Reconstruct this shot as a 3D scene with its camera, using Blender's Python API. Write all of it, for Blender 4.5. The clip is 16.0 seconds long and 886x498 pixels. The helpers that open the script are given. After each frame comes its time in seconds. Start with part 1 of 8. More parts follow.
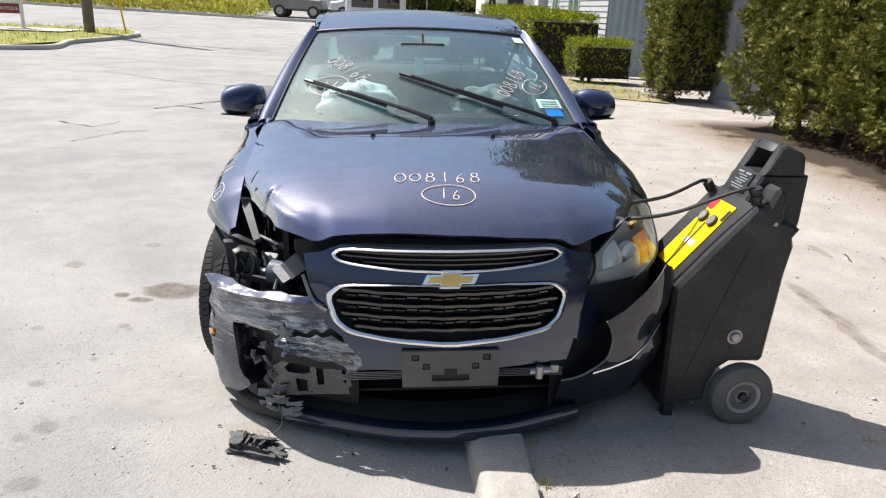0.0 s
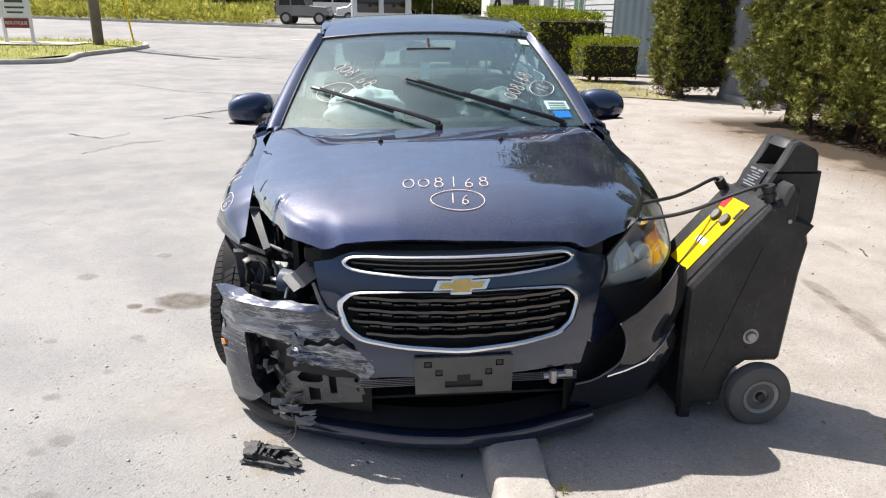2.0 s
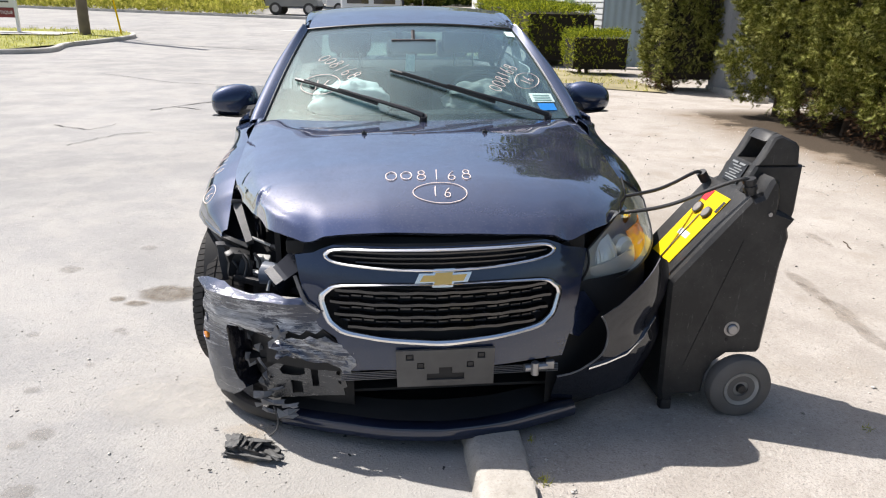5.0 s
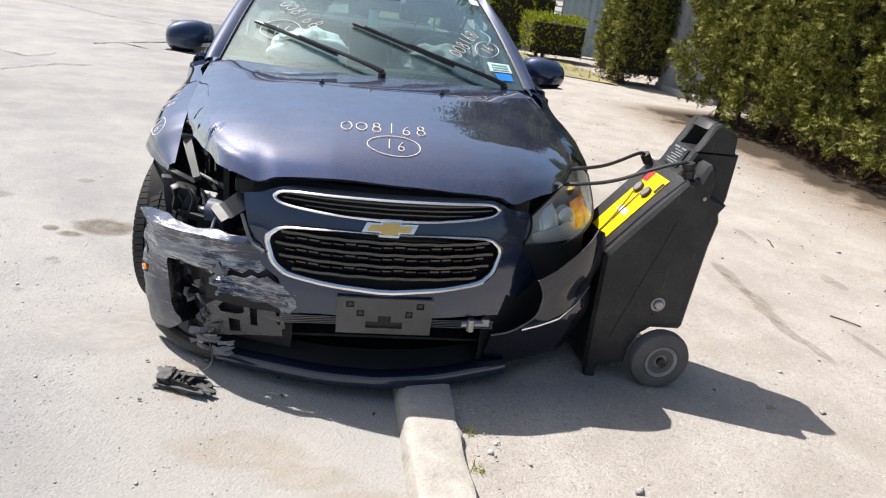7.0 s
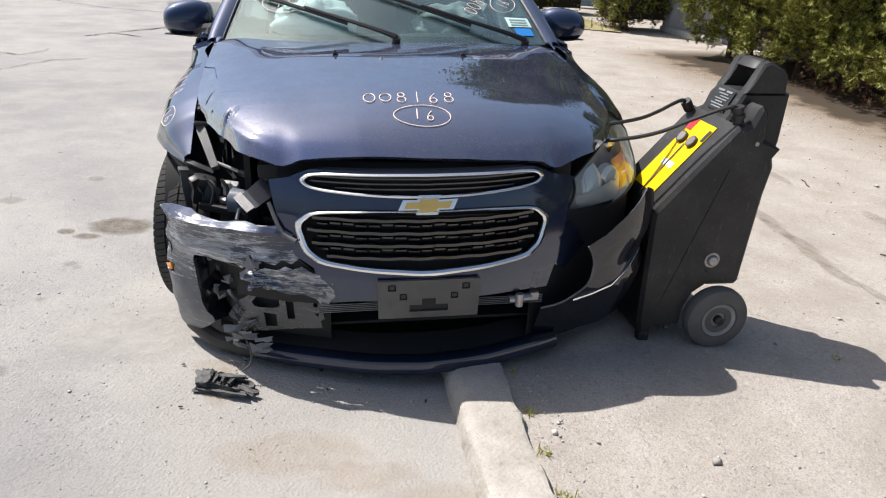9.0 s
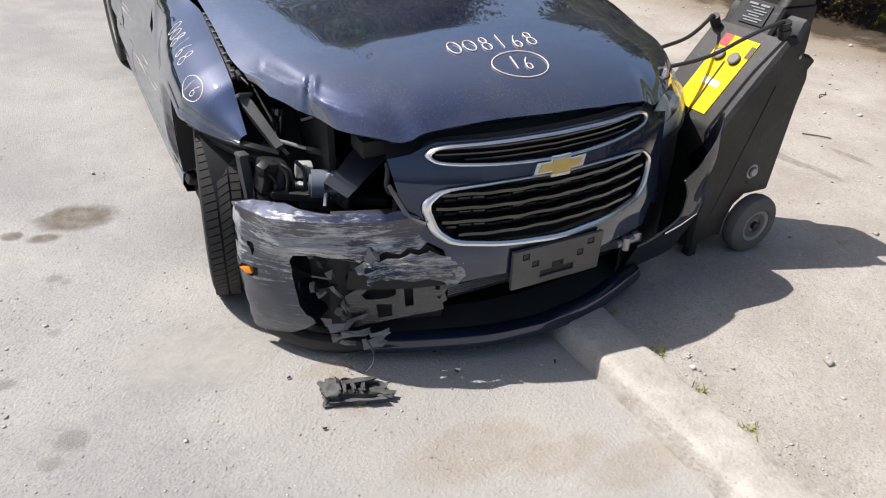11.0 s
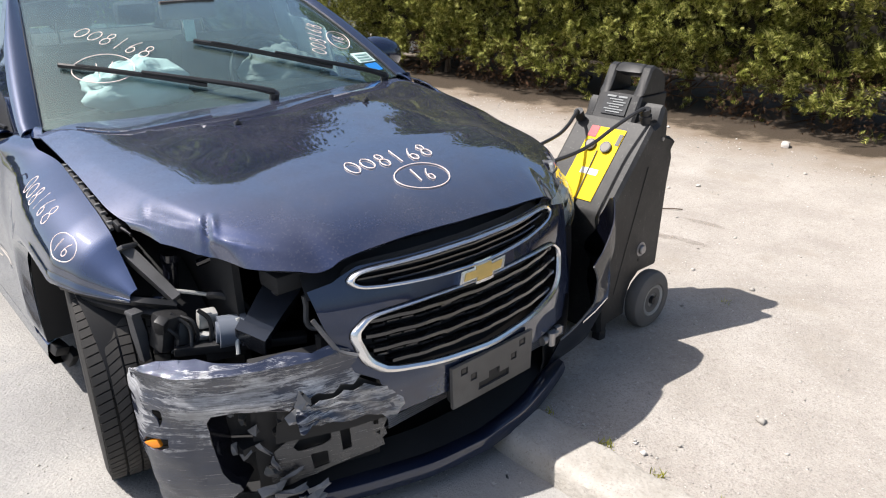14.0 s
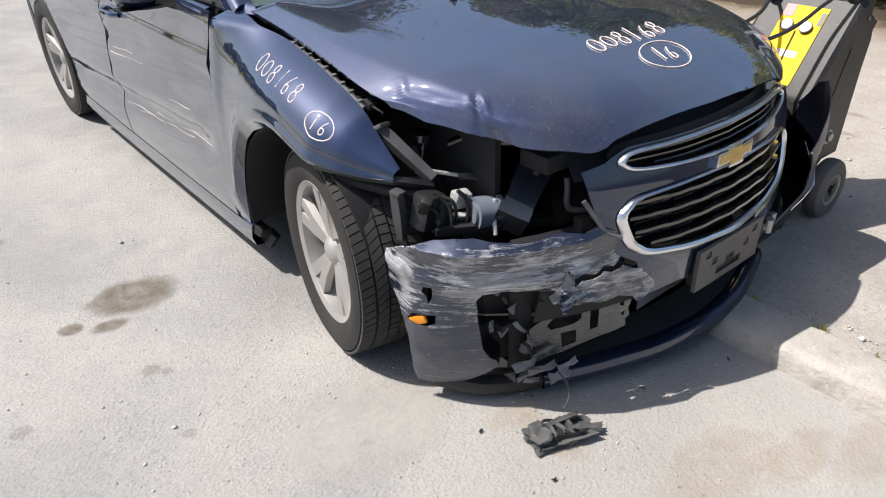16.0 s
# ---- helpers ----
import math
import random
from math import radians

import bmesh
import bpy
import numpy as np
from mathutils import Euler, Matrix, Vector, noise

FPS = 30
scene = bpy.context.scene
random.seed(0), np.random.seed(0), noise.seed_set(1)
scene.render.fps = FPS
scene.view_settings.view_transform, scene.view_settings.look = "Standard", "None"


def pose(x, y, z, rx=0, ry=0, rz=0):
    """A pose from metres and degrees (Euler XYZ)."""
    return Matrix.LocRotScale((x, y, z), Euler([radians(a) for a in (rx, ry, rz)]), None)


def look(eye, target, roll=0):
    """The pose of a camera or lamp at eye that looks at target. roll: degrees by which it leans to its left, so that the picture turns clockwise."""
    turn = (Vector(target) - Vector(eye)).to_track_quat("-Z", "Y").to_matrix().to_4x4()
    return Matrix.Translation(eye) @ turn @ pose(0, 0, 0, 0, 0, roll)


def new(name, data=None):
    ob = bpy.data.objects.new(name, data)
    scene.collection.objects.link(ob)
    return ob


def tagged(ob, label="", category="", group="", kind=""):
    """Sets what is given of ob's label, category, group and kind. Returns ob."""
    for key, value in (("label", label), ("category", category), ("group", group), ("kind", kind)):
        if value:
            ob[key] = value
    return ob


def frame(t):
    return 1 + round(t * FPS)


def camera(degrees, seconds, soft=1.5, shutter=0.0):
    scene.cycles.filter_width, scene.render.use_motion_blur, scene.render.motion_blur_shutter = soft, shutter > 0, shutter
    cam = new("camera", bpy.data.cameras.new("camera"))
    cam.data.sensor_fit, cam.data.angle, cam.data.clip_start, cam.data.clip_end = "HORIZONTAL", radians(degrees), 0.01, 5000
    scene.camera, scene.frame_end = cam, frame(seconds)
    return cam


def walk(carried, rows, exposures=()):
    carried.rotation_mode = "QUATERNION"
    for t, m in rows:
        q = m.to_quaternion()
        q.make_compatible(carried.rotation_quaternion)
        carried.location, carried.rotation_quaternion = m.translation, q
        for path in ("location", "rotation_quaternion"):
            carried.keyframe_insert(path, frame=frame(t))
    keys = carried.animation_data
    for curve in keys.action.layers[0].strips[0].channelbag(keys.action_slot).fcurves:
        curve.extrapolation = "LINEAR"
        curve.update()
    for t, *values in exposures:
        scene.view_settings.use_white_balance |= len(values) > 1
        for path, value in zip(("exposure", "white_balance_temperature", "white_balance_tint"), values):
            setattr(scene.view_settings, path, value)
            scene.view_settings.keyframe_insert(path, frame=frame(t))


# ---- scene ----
cam = camera(64.0, 16.0, 1.1)
PATH = [
    (0, (-0.257, -2.121, 1.474), (-0.067, -0.235, 0.836), 2.6),
    (0.5, (-0.268, -2.123, 1.476), (-0.116, -0.234, 0.838), 1.9),
    (1, (-0.264, -2.116, 1.479), (-0.089, -0.229, 0.841), 1.8),
    (1.5, (-0.267, -2.109, 1.476), (-0.114, -0.214, 0.855), 1.4),
    (2, (-0.253, -2.105, 1.479), (-0.094, -0.215, 0.847), 1.0),
    (2.5, (-0.24, -2.093, 1.48), (-0.075, -0.209, 0.83), 1.2),
    (3, (-0.232, -2.089, 1.478), (-0.081, -0.202, 0.832), 1.2),
    (3.2, (-0.227, -2.091, 1.477), (-0.109, -0.201, 0.832), 1.0),
    (5.3, (-0.223, -2.107, 1.485), (-0.015, -0.228, 0.833), 1.9),
    (5.5, (-0.247, -2.108, 1.489), (-0.022, -0.212, 0.893), 3.6),
    (6, (-0.279, -2.151, 1.474), (0.191, -0.25, 1.07), 8.1),
    (6.5, (-0.287, -2.151, 1.45), (0.113, -0.273, 0.892), 5.6),
    (7, (-0.252, -2.176, 1.432), (0.104, -0.339, 0.726), 8.3),
    (7.5, (-0.232, -2.148, 1.425), (0.178, -0.366, 0.614), 7.4),
    (8, (-0.356, -2.105, 1.388), (0.178, -0.327, 0.644), 5.5),
    (8.5, (-0.355, -2.083, 1.408), (0.079, -0.288, 0.639), 3.9),
    (9, (-0.33, -2.009, 1.394), (0.002, -0.205, 0.596), 3.3),
    (9.2, (-0.362, -2.013, 1.396), (0.006, -0.203, 0.627), 3.0),
    (11.3, (-1.312, -1.423, 1.482), (-0.448, 0.046, 0.435), 4.1),
    (11.5, (-1.352, -1.412, 1.453), (-0.472, 0.083, 0.459), 3.9),
    (12, (-1.331, -1.3, 1.432), (-0.483, 0.3, 0.583), -6.8),
    (12.5, (-1.434, -1.284, 1.416), (-0.432, 0.234, 0.584), -1.2),
    (13, (-1.408, -1.269, 1.433), (-0.323, 0.179, 0.582), -0.2),
    (13.5, (-1.341, -1.273, 1.436), (-0.176, 0.149, 0.649), 1.5),
    (14, (-1.292, -1.267, 1.438), (-0.059, 0.12, 0.692), -0.3),
    (14.5, (-1.323, -1.239, 1.433), (-0.056, 0.098, 0.654), -0.3),
    (15, (-1.489, -1.222, 1.461), (-0.165, 0.001, 0.593), 2.2),
    (15.5, (-1.667, -1.146, 1.454), (-0.445, 0.119, 0.501), 2.0),
    (16, (-1.752, -0.875, 1.407), (-0.663, 0.464, 0.395), -0.8),
]
walk(cam, [(t, look(eye, target, roll)) for t, eye, target, roll in PATH],
     [(0.0, 0.52), (3.2, 0.52), (5.3, 0.58), (6.0, 0.64), (6.6, 0.60), (7.5, 0.44), (9.0, 0.38), (11.5, 0.34), (12.5, 0.56), (14.5, 0.58), (15.3, 0.48), (16.0, 0.42)])
from mathutils import geometry

# ---- light and exposure ----
SUN_DIR = Vector((-0.53, 0.40, 1.05)).normalized()
world = bpy.data.worlds.new("sky")
scene.world = world
world.use_nodes = True
wt = world.node_tree
bg = wt.nodes["Background"]
sky = wt.nodes.new("ShaderNodeTexSky")
sky.sky_type = 'NISHITA'
sky.sun_disc = False
sky.sun_elevation = math.asin(SUN_DIR.z)
sky.sun_rotation = math.atan2(SUN_DIR.x, SUN_DIR.y)
sky.air_density, sky.dust_density, sky.ozone_density = 1.0, 2.6, 1.0
wt.links.new(sky.outputs[0], bg.inputs[0])
bg.inputs[1].default_value = 0.10
sun_data = bpy.data.lights.new("sun", 'SUN')
sun_data.energy, sun_data.angle, sun_data.color = 5.0, radians(0.55), (1.0, 0.95, 0.905)
sun_lamp = new("sun", sun_data)
sun_lamp.matrix_world = look(SUN_DIR * 40, (0, 0, 0))
scene.view_settings.exposure = 0.40


# ---- material kit ----
def mat_new(name):
    m = bpy.data.materials.new(name)
    m.use_nodes = True
    nt = m.node_tree
    return m, nt, nt.nodes["Principled BSDF"]


def node(nt, kind, **values):
    n = nt.nodes.new(kind)
    for k, v in values.items():
        n.inputs[k.replace("_", " ")].default_value = v
    return n


def noise_tex(nt, scale, detail=4.0, rough=0.55, stretch=None, coord="Object"):
    c = nt.nodes.new("ShaderNodeTexCoord")
    src = c.outputs[coord]
    if stretch:
        mp = nt.nodes.new("ShaderNodeMapping")
        mp.inputs["Scale"].default_value = stretch
        nt.links.new(src, mp.inputs[0])
        src = mp.outputs[0]
    n = node(nt, "ShaderNodeTexNoise", Scale=scale, Detail=detail, Roughness=rough)
    nt.links.new(src, n.inputs["Vector"])
    return n.outputs["Fac"]


def ramp(nt, src, stops):
    r = nt.nodes.new("ShaderNodeValToRGB")
    el = r.color_ramp.elements
    while len(el) < len(stops):
        el.new(0.5)
    for e, (p, c) in zip(el, stops):
        e.position = p
        e.color = (*c, 1) if len(c) == 3 else c
    nt.links.new(src, r.inputs[0])
    return r.outputs[0]


def mix_col(nt, fac, a, b, mode='MIX'):
    m = nt.nodes.new("ShaderNodeMix")
    m.data_type, m.blend_type = 'RGBA', mode
    for sock, val in ((m.inputs[0], fac), (m.inputs[6], a), (m.inputs[7], b)):
        if isinstance(val, bpy.types.NodeSocket):
            nt.links.new(val, sock)
        else:
            sock.default_value = val if isinstance(val, (int, float)) else (*val, 1)
    return m.outputs[2]


def math_node(nt, op, a, b=0.0, clamp=False):
    m = nt.nodes.new("ShaderNodeMath")
    m.operation, m.use_clamp = op, clamp
    for sock, val in ((m.inputs[0], a), (m.inputs[1], b)):
        if isinstance(val, bpy.types.NodeSocket):
            nt.links.new(val, sock)
        else:
            sock.default_value = val
    return m.outputs[0]


def bump(nt, b, src, strength, dist=0.01):
    n = node(nt, "ShaderNodeBump", Strength=strength, Distance=dist)
    nt.links.new(src, n.inputs["Height"])
    nt.links.new(n.outputs[0], b.inputs["Normal"])


def xyz(nt, coord="Object"):
    c = nt.nodes.new("ShaderNodeTexCoord")
    s = nt.nodes.new("ShaderNodeSeparateXYZ")
    nt.links.new(c.outputs[coord], s.inputs[0])
    return s.outputs


def simple(name, col, rough=0.5, metal=0.0, grain=0.0, grain_scale=60.0, vary=0.25, coat=0.0, spec=0.5):
    m, nt, b = mat_new(name)
    b.inputs["Roughness"].default_value = rough
    b.inputs["Metallic"].default_value = metal
    b.inputs["Coat Weight"].default_value = coat
    b.inputs["Specular IOR Level"].default_value = spec
    f = noise_tex(nt, grain_scale * 0.12)
    c = ramp(nt, f, [(0.25, tuple(v * (1 - vary) for v in col)), (0.75, tuple(min(1, v * (1 + vary)) for v in col))])
    nt.links.new(c, b.inputs["Base Color"])
    if grain:
        bump(nt, b, noise_tex(nt, grain_scale * 8, 6), grain, 0.002)
    return m


def paint(name, dusty=0.03, scuff=0.0, gloss=0.8, flake=(0.0095, 0.021, 0.062), spread=0.52, curve=1.7):
    """Dark blue metallic car paint: flakes, a film of road dust, a clear coat that mirrors at a slant, and streaks of scraped filler where scuffed."""
    m, nt, b = mat_new(name)
    dust = ramp(nt, noise_tex(nt, 5, 8, 0.65), [(0.35, (0.35, 0.35, 0.35)), (0.75, (1, 1, 1))])
    speck = ramp(nt, noise_tex(nt, 140, 4, 0.7), [(0.55, (0, 0, 0)), (0.70, (0.8, 0.8, 0.8))])
    d = math_node(nt, 'MULTIPLY', math_node(nt, 'ADD', dust, speck), dusty, True)
    base = flake
    b.inputs["Metallic"].default_value = 0.75
    b.inputs["Roughness"].default_value = spread
    b.inputs["Specular IOR Level"].default_value = 0.0
    shine = nt.nodes.new("ShaderNodeBsdfGlossy")
    shine.inputs["Color"].default_value = (0.93, 0.97, 1.0, 1)
    shine.inputs["Roughness"].default_value = 0.025
    lw = nt.nodes.new("ShaderNodeLayerWeight")
    lw.inputs[0].default_value = 0.5
    fac = math_node(nt, 'ADD', math_node(nt, 'MULTIPLY', math_node(nt, 'POWER', lw.outputs["Facing"], curve), gloss), 0.06, True)
    fac = math_node(nt, 'MULTIPLY', math_node(nt, 'MINIMUM', fac, 0.68), math_node(nt, 'SUBTRACT', 1.0, math_node(nt, 'MULTIPLY', d, 2.0)), True)
    if scuff:
        base = mix_col(nt, 0.6 * min(1, scuff * 1.6), base, (0.026, 0.029, 0.044))
        p = xyz(nt)
        streak = noise_tex(nt, 9.0, 12, 0.78, (0.9, 0.9, 9.0))
        fine = noise_tex(nt, 16.0, 12, 0.8, (0.55, 0.55, 8.5))
        patch = noise_tex(nt, 5.5, 6, 0.62)
        mask = math_node(nt, 'ADD', math_node(nt, 'MULTIPLY', streak, 0.62), math_node(nt, 'MULTIPLY', patch, 0.48))
        # the rub runs along the bulge of the corner and thins out below the lamp
        band = ramp(nt, p[2], [(0.12, (0.0,) * 3), (0.25, (0.20,) * 3), (0.33, (0.75,) * 3), (0.46, (1,) * 3), (0.53, (0.75,) * 3), (0.60, (0.4,) * 3)])
        mask = math_node(nt, 'ADD', mask, math_node(nt, 'MULTIPLY', math_node(nt, 'SUBTRACT', band, 0.75), 0.20 * min(1, scuff * 2)))
        s = ramp(nt, mask, [(0.672 - 0.20 * scuff, (0, 0, 0)), (0.71 - 0.195 * scuff, (1, 1, 1))])
        tone = ramp(nt, math_node(nt, 'ADD', math_node(nt, 'MULTIPLY', fine, 0.6), math_node(nt, 'MULTIPLY', noise_tex(nt, 8, 8, 0.7, (1, 1, 2.2)), 0.40)),
                    [(0.38, (0.045, 0.045, 0.052)), (0.45, (0.15, 0.152, 0.165)), (0.53, (0.33, 0.334, 0.355)), (0.62, (0.78, 0.785, 0.80))])
        base = mix_col(nt, s, base, tone)
        thin = ramp(nt, noise_tex(nt, 14, 10, 0.8, (0.25, 0.25, 22)), [(0.595, (0, 0, 0)), (0.625, (0.9, 0.9, 0.9))])
        base = mix_col(nt, thin, base, (0.46, 0.46, 0.47))
        bare = math_node(nt, 'MAXIMUM', s, thin)
        nt.links.new(math_node(nt, 'MULTIPLY', math_node(nt, 'SUBTRACT', 1.0, bare), 0.7), b.inputs["Metallic"])
        nt.links.new(math_node(nt, 'ADD', math_node(nt, 'MULTIPLY', s, 0.35), 0.025), shine.inputs["Roughness"])
        nt.links.new(base, b.inputs["Base Color"])
        n = node(nt, "ShaderNodeBump", Strength=0.3, Distance=0.004)
        nt.links.new(math_node(nt, 'ADD', fine, math_node(nt, 'MULTIPLY', mask, 2.0)), n.inputs["Height"])
        nt.links.new(n.outputs[0], b.inputs["Normal"])
        nt.links.new(n.outputs[0], shine.inputs["Normal"])
    else:
        b.inputs["Base Color"].default_value = (*base, 1)
    film = nt.nodes.new("ShaderNodeBsdfDiffuse")
    film.inputs[0].default_value = (0.31, 0.285, 0.255, 1)
    under, top = nt.nodes.new("ShaderNodeMixShader"), nt.nodes.new("ShaderNodeMixShader")
    nt.links.new(d, under.inputs[0])
    nt.links.new(b.outputs[0], under.inputs[1])
    nt.links.new(film.outputs[0], under.inputs[2])
    nt.links.new(fac, top.inputs[0])
    nt.links.new(under.outputs[0], top.inputs[1])
    nt.links.new(shine.outputs[0], top.inputs[2])
    nt.links.new(top.outputs[0], nt.nodes["Material Output"].inputs[0])
    return m


def glass(name, tint, gloss=1.0, rough=0.0, dust=0.0):
    m = bpy.data.materials.new(name)
    m.use_nodes = True
    nt = m.node_tree
    nt.nodes.clear()
    out = nt.nodes.new("ShaderNodeOutputMaterial")
    t = nt.nodes.new("ShaderNodeBsdfTransparent")
    t.inputs[0].default_value = (*tint, 1)
    g = nt.nodes.new("ShaderNodeBsdfGlossy")
    g.inputs["Roughness"].default_value = rough
    g.inputs["Color"].default_value = (0.86, 0.93, 0.96, 1)
    f = nt.nodes.new("ShaderNodeLayerWeight")
    f.inputs[0].default_value = 0.5
    k = math_node(nt, 'MULTIPLY', math_node(nt, 'ADD', math_node(nt, 'POWER', f.outputs["Facing"], 4.0), 0.045), gloss, True)
    clear = t
    if dust:
        # Greenish haze: a dust film, strengthened to stand in for mirrored sky and dashboard.
        d = nt.nodes.new("ShaderNodeBsdfDiffuse")
        d.inputs[0].default_value = (0.50, 0.66, 0.62, 1)
        dm = nt.nodes.new("ShaderNodeMixShader")
        nt.links.new(ramp(nt, noise_tex(nt, 3.0, 6, 0.6), [(0.3, (dust * 0.6,) * 3), (0.75, (dust * 1.5,) * 3)]), dm.inputs[0])
        nt.links.new(t.outputs[0], dm.inputs[1])
        nt.links.new(d.outputs[0], dm.inputs[2])
        clear = dm
    mx = nt.nodes.new("ShaderNodeMixShader")
    nt.links.new(k, mx.inputs[0])
    nt.links.new(clear.outputs[0], mx.inputs[1])
    nt.links.new(g.outputs[0], mx.inputs[2])
    nt.links.new(mx.outputs[0], out.inputs[0])
    return m


def ground_material():
    """Pale worn asphalt on the road side of the kerb, dusty gravel on the yard side."""
    m, nt, b = mat_new("road_and_yard")
    p = xyz(nt)
    big = noise_tex(nt, 0.35, 6, 0.6)
    mid = noise_tex(nt, 2.3, 8, 0.65)
    fine = noise_tex(nt, 140, 5, 0.75)
    stone = node(nt, "ShaderNodeTexVoronoi", Scale=95.0)
    c = nt.nodes.new("ShaderNodeTexCoord")
    nt.links.new(c.outputs["Object"], stone.inputs["Vector"])
    grit = noise_tex(nt, 48, 6, 0.8)
    road = ramp(nt, big, [(0.3, (0.25, 0.245, 0.24)), (0.7, (0.36, 0.352, 0.34))])
    road = mix_col(nt, ramp(nt, mid, [(0.45, (0, 0, 0)), (0.8, (0.5, 0.5, 0.5))]), road, (0.47, 0.455, 0.42))
    road = mix_col(nt, ramp(nt, fine, [(0.35, (0.6, 0.6, 0.6)), (0.5, (0, 0, 0))]), road, (0.21, 0.205, 0.20))
    yard = ramp(nt, mid, [(0.3, (0.335, 0.302, 0.266)), (0.55, (0.425, 0.388, 0.347)), (0.75, (0.49, 0.455, 0.415))])
    yard = mix_col(nt, ramp(nt, fine, [(0.36, (0.8, 0.8, 0.8)), (0.5, (0, 0, 0))]), yard, (0.25, 0.235, 0.215))
    road = mix_col(nt, ramp(nt, grit, [(0.30, (0.55, 0.55, 0.55)), (0.47, (0, 0, 0))]), road, (0.15, 0.145, 0.14))
    road = mix_col(nt, ramp(nt, grit, [(0.62, (0, 0, 0)), (0.74, (0.45, 0.45, 0.45))]), road, (0.56, 0.55, 0.53))
    yard = mix_col(nt, ramp(nt, grit, [(0.31, (0.7, 0.7, 0.7)), (0.46, (0, 0, 0))]), yard, (0.20, 0.175, 0.15))
    yard = mix_col(nt, ramp(nt, grit, [(0.58, (0, 0, 0)), (0.70, (0.65, 0.65, 0.65))]), yard, (0.62, 0.595, 0.56))
    worn = noise_tex(nt, 1.25, 7, 0.62)
    road = mix_col(nt, ramp(nt, worn, [(0.48, (0, 0, 0)), (0.56, (0.22, 0.22, 0.22)), (0.62, (0.16, 0.16, 0.16)), (0.70, (0, 0, 0))]), road, (0.47, 0.44, 0.395))
    road = mix_col(nt, ramp(nt, worn, [(0.34, (0.30, 0.30, 0.30)), (0.45, (0, 0, 0))]), road, (0.215, 0.212, 0.205))
    yard = mix_col(nt, ramp(nt, worn, [(0.36, (0.55, 0.55, 0.55)), (0.45, (0, 0, 0))]), yard, (0.31, 0.272, 0.225))
    edge = math_node(nt, 'ADD', p[0], math_node(nt, 'MULTIPLY', math_node(nt, 'SUBTRACT', mid, 0.5), 0.35))
    # sand washed over the road in front of the kerb
    sx = math_node(nt, 'MULTIPLY', math_node(nt, 'ADD', p[0], 0.45), math_node(nt, 'ADD', p[0], 0.45))
    sy = math_node(nt, 'MULTIPLY', math_node(nt, 'ADD', p[1], 0.25), math_node(nt, 'ADD', p[1], 0.25))
    sr = math_node(nt, 'ADD', math_node(nt, 'ADD', sx, math_node(nt, 'MULTIPLY', sy, 0.6)), math_node(nt, 'MULTIPLY', mid, 1.1))
    sand = ramp(nt, sr, [(0.6, (0.45, 0.45, 0.45)), (1.1, (0, 0, 0))])
    road = mix_col(nt, sand, road, (0.42, 0.395, 0.355))
    # dirt and dead needles along the hedge foot
    hd = math_node(nt, 'ADD', math_node(nt, 'ADD', p[0], math_node(nt, 'MULTIPLY', p[1], 0.04)), math_node(nt, 'MULTIPLY', mid, 1.6))
    dirt = ramp(nt, math_node(nt, 'MULTIPLY', hd, 0.1), [(0.495, (0, 0, 0)), (0.545, (0.5, 0.5, 0.5)), (0.585, (1, 1, 1))])
    dirt = math_node(nt, 'MULTIPLY', dirt, ramp(nt, math_node(nt, 'MULTIPLY', p[1], 0.1), [(0.84, (1, 1, 1)), (0.92, (0, 0, 0))]))
    yard = mix_col(nt, dirt, yard, (0.215, 0.170, 0.125))
    # dark soil under the foliage, with the shadow of its overhang painted in
    soil_shade = ramp(nt, math_node(nt, 'MULTIPLY', hd, 0.1), [(0.582, (0, 0, 0)), (0.606, (1, 1, 1))])
    yard = mix_col(nt, math_node(nt, 'MULTIPLY', soil_shade, ramp(nt, math_node(nt, 'MULTIPLY', p[1], 0.1), [(0.84, (1, 1, 1)), (0.92, (0, 0, 0))])), yard, (0.060, 0.045, 0.031))
    col = mix_col(nt, ramp(nt, edge, [(0.16, (0, 0, 0)), (0.2, (1, 1, 1))]), road, yard)
    nt.links.new(col, b.inputs["Base Color"])
    b.inputs["Roughness"].default_value = 0.9
    b.inputs["Specular IOR Level"].default_value = 0.25
    h = math_node(nt, 'ADD', math_node(nt, 'MULTIPLY', stone.outputs["Distance"], 0.6), math_node(nt, 'ADD', fine, math_node(nt, 'MULTIPLY', mid, 1.5)))
    bump(nt, b, math_node(nt, 'ADD', h, grit), 0.55, 0.007)
    return m


def leaf_material(name, dark, light, yellow, rough=0.6, through_light=0.45):
    m, nt, b = mat_new(name)
    g = nt.nodes.new("ShaderNodeNewGeometry")
    big = math_node(nt, 'ADD', math_node(nt, 'MULTIPLY', noise_tex(nt, 1.6, 4), 0.45), math_node(nt, 'MULTIPLY', noise_tex(nt, 9.0, 3), 0.55))
    f = math_node(nt, 'ADD', math_node(nt, 'MULTIPLY', g.outputs["Random Per Island"], 0.55), math_node(nt, 'MULTIPLY', big, 0.55))
    c = ramp(nt, f, [(0.2, dark), (0.55, light), (0.85, yellow)])
    nt.links.new(c, b.inputs["Base Color"])
    b.inputs["Roughness"].default_value = rough
    b.inputs["Specular IOR Level"].default_value = 0.12
    tr = nt.nodes.new("ShaderNodeBsdfTranslucent")
    nt.links.new(c, tr.inputs[0])
    mx = nt.nodes.new("ShaderNodeMixShader")
    mx.inputs[0].default_value = through_light
    out = nt.nodes["Material Output"]
    nt.links.new(b.outputs[0], mx.inputs[1])
    nt.links.new(tr.outputs[0], mx.inputs[2])
    nt.links.new(mx.outputs[0], out.inputs[0])
    return m


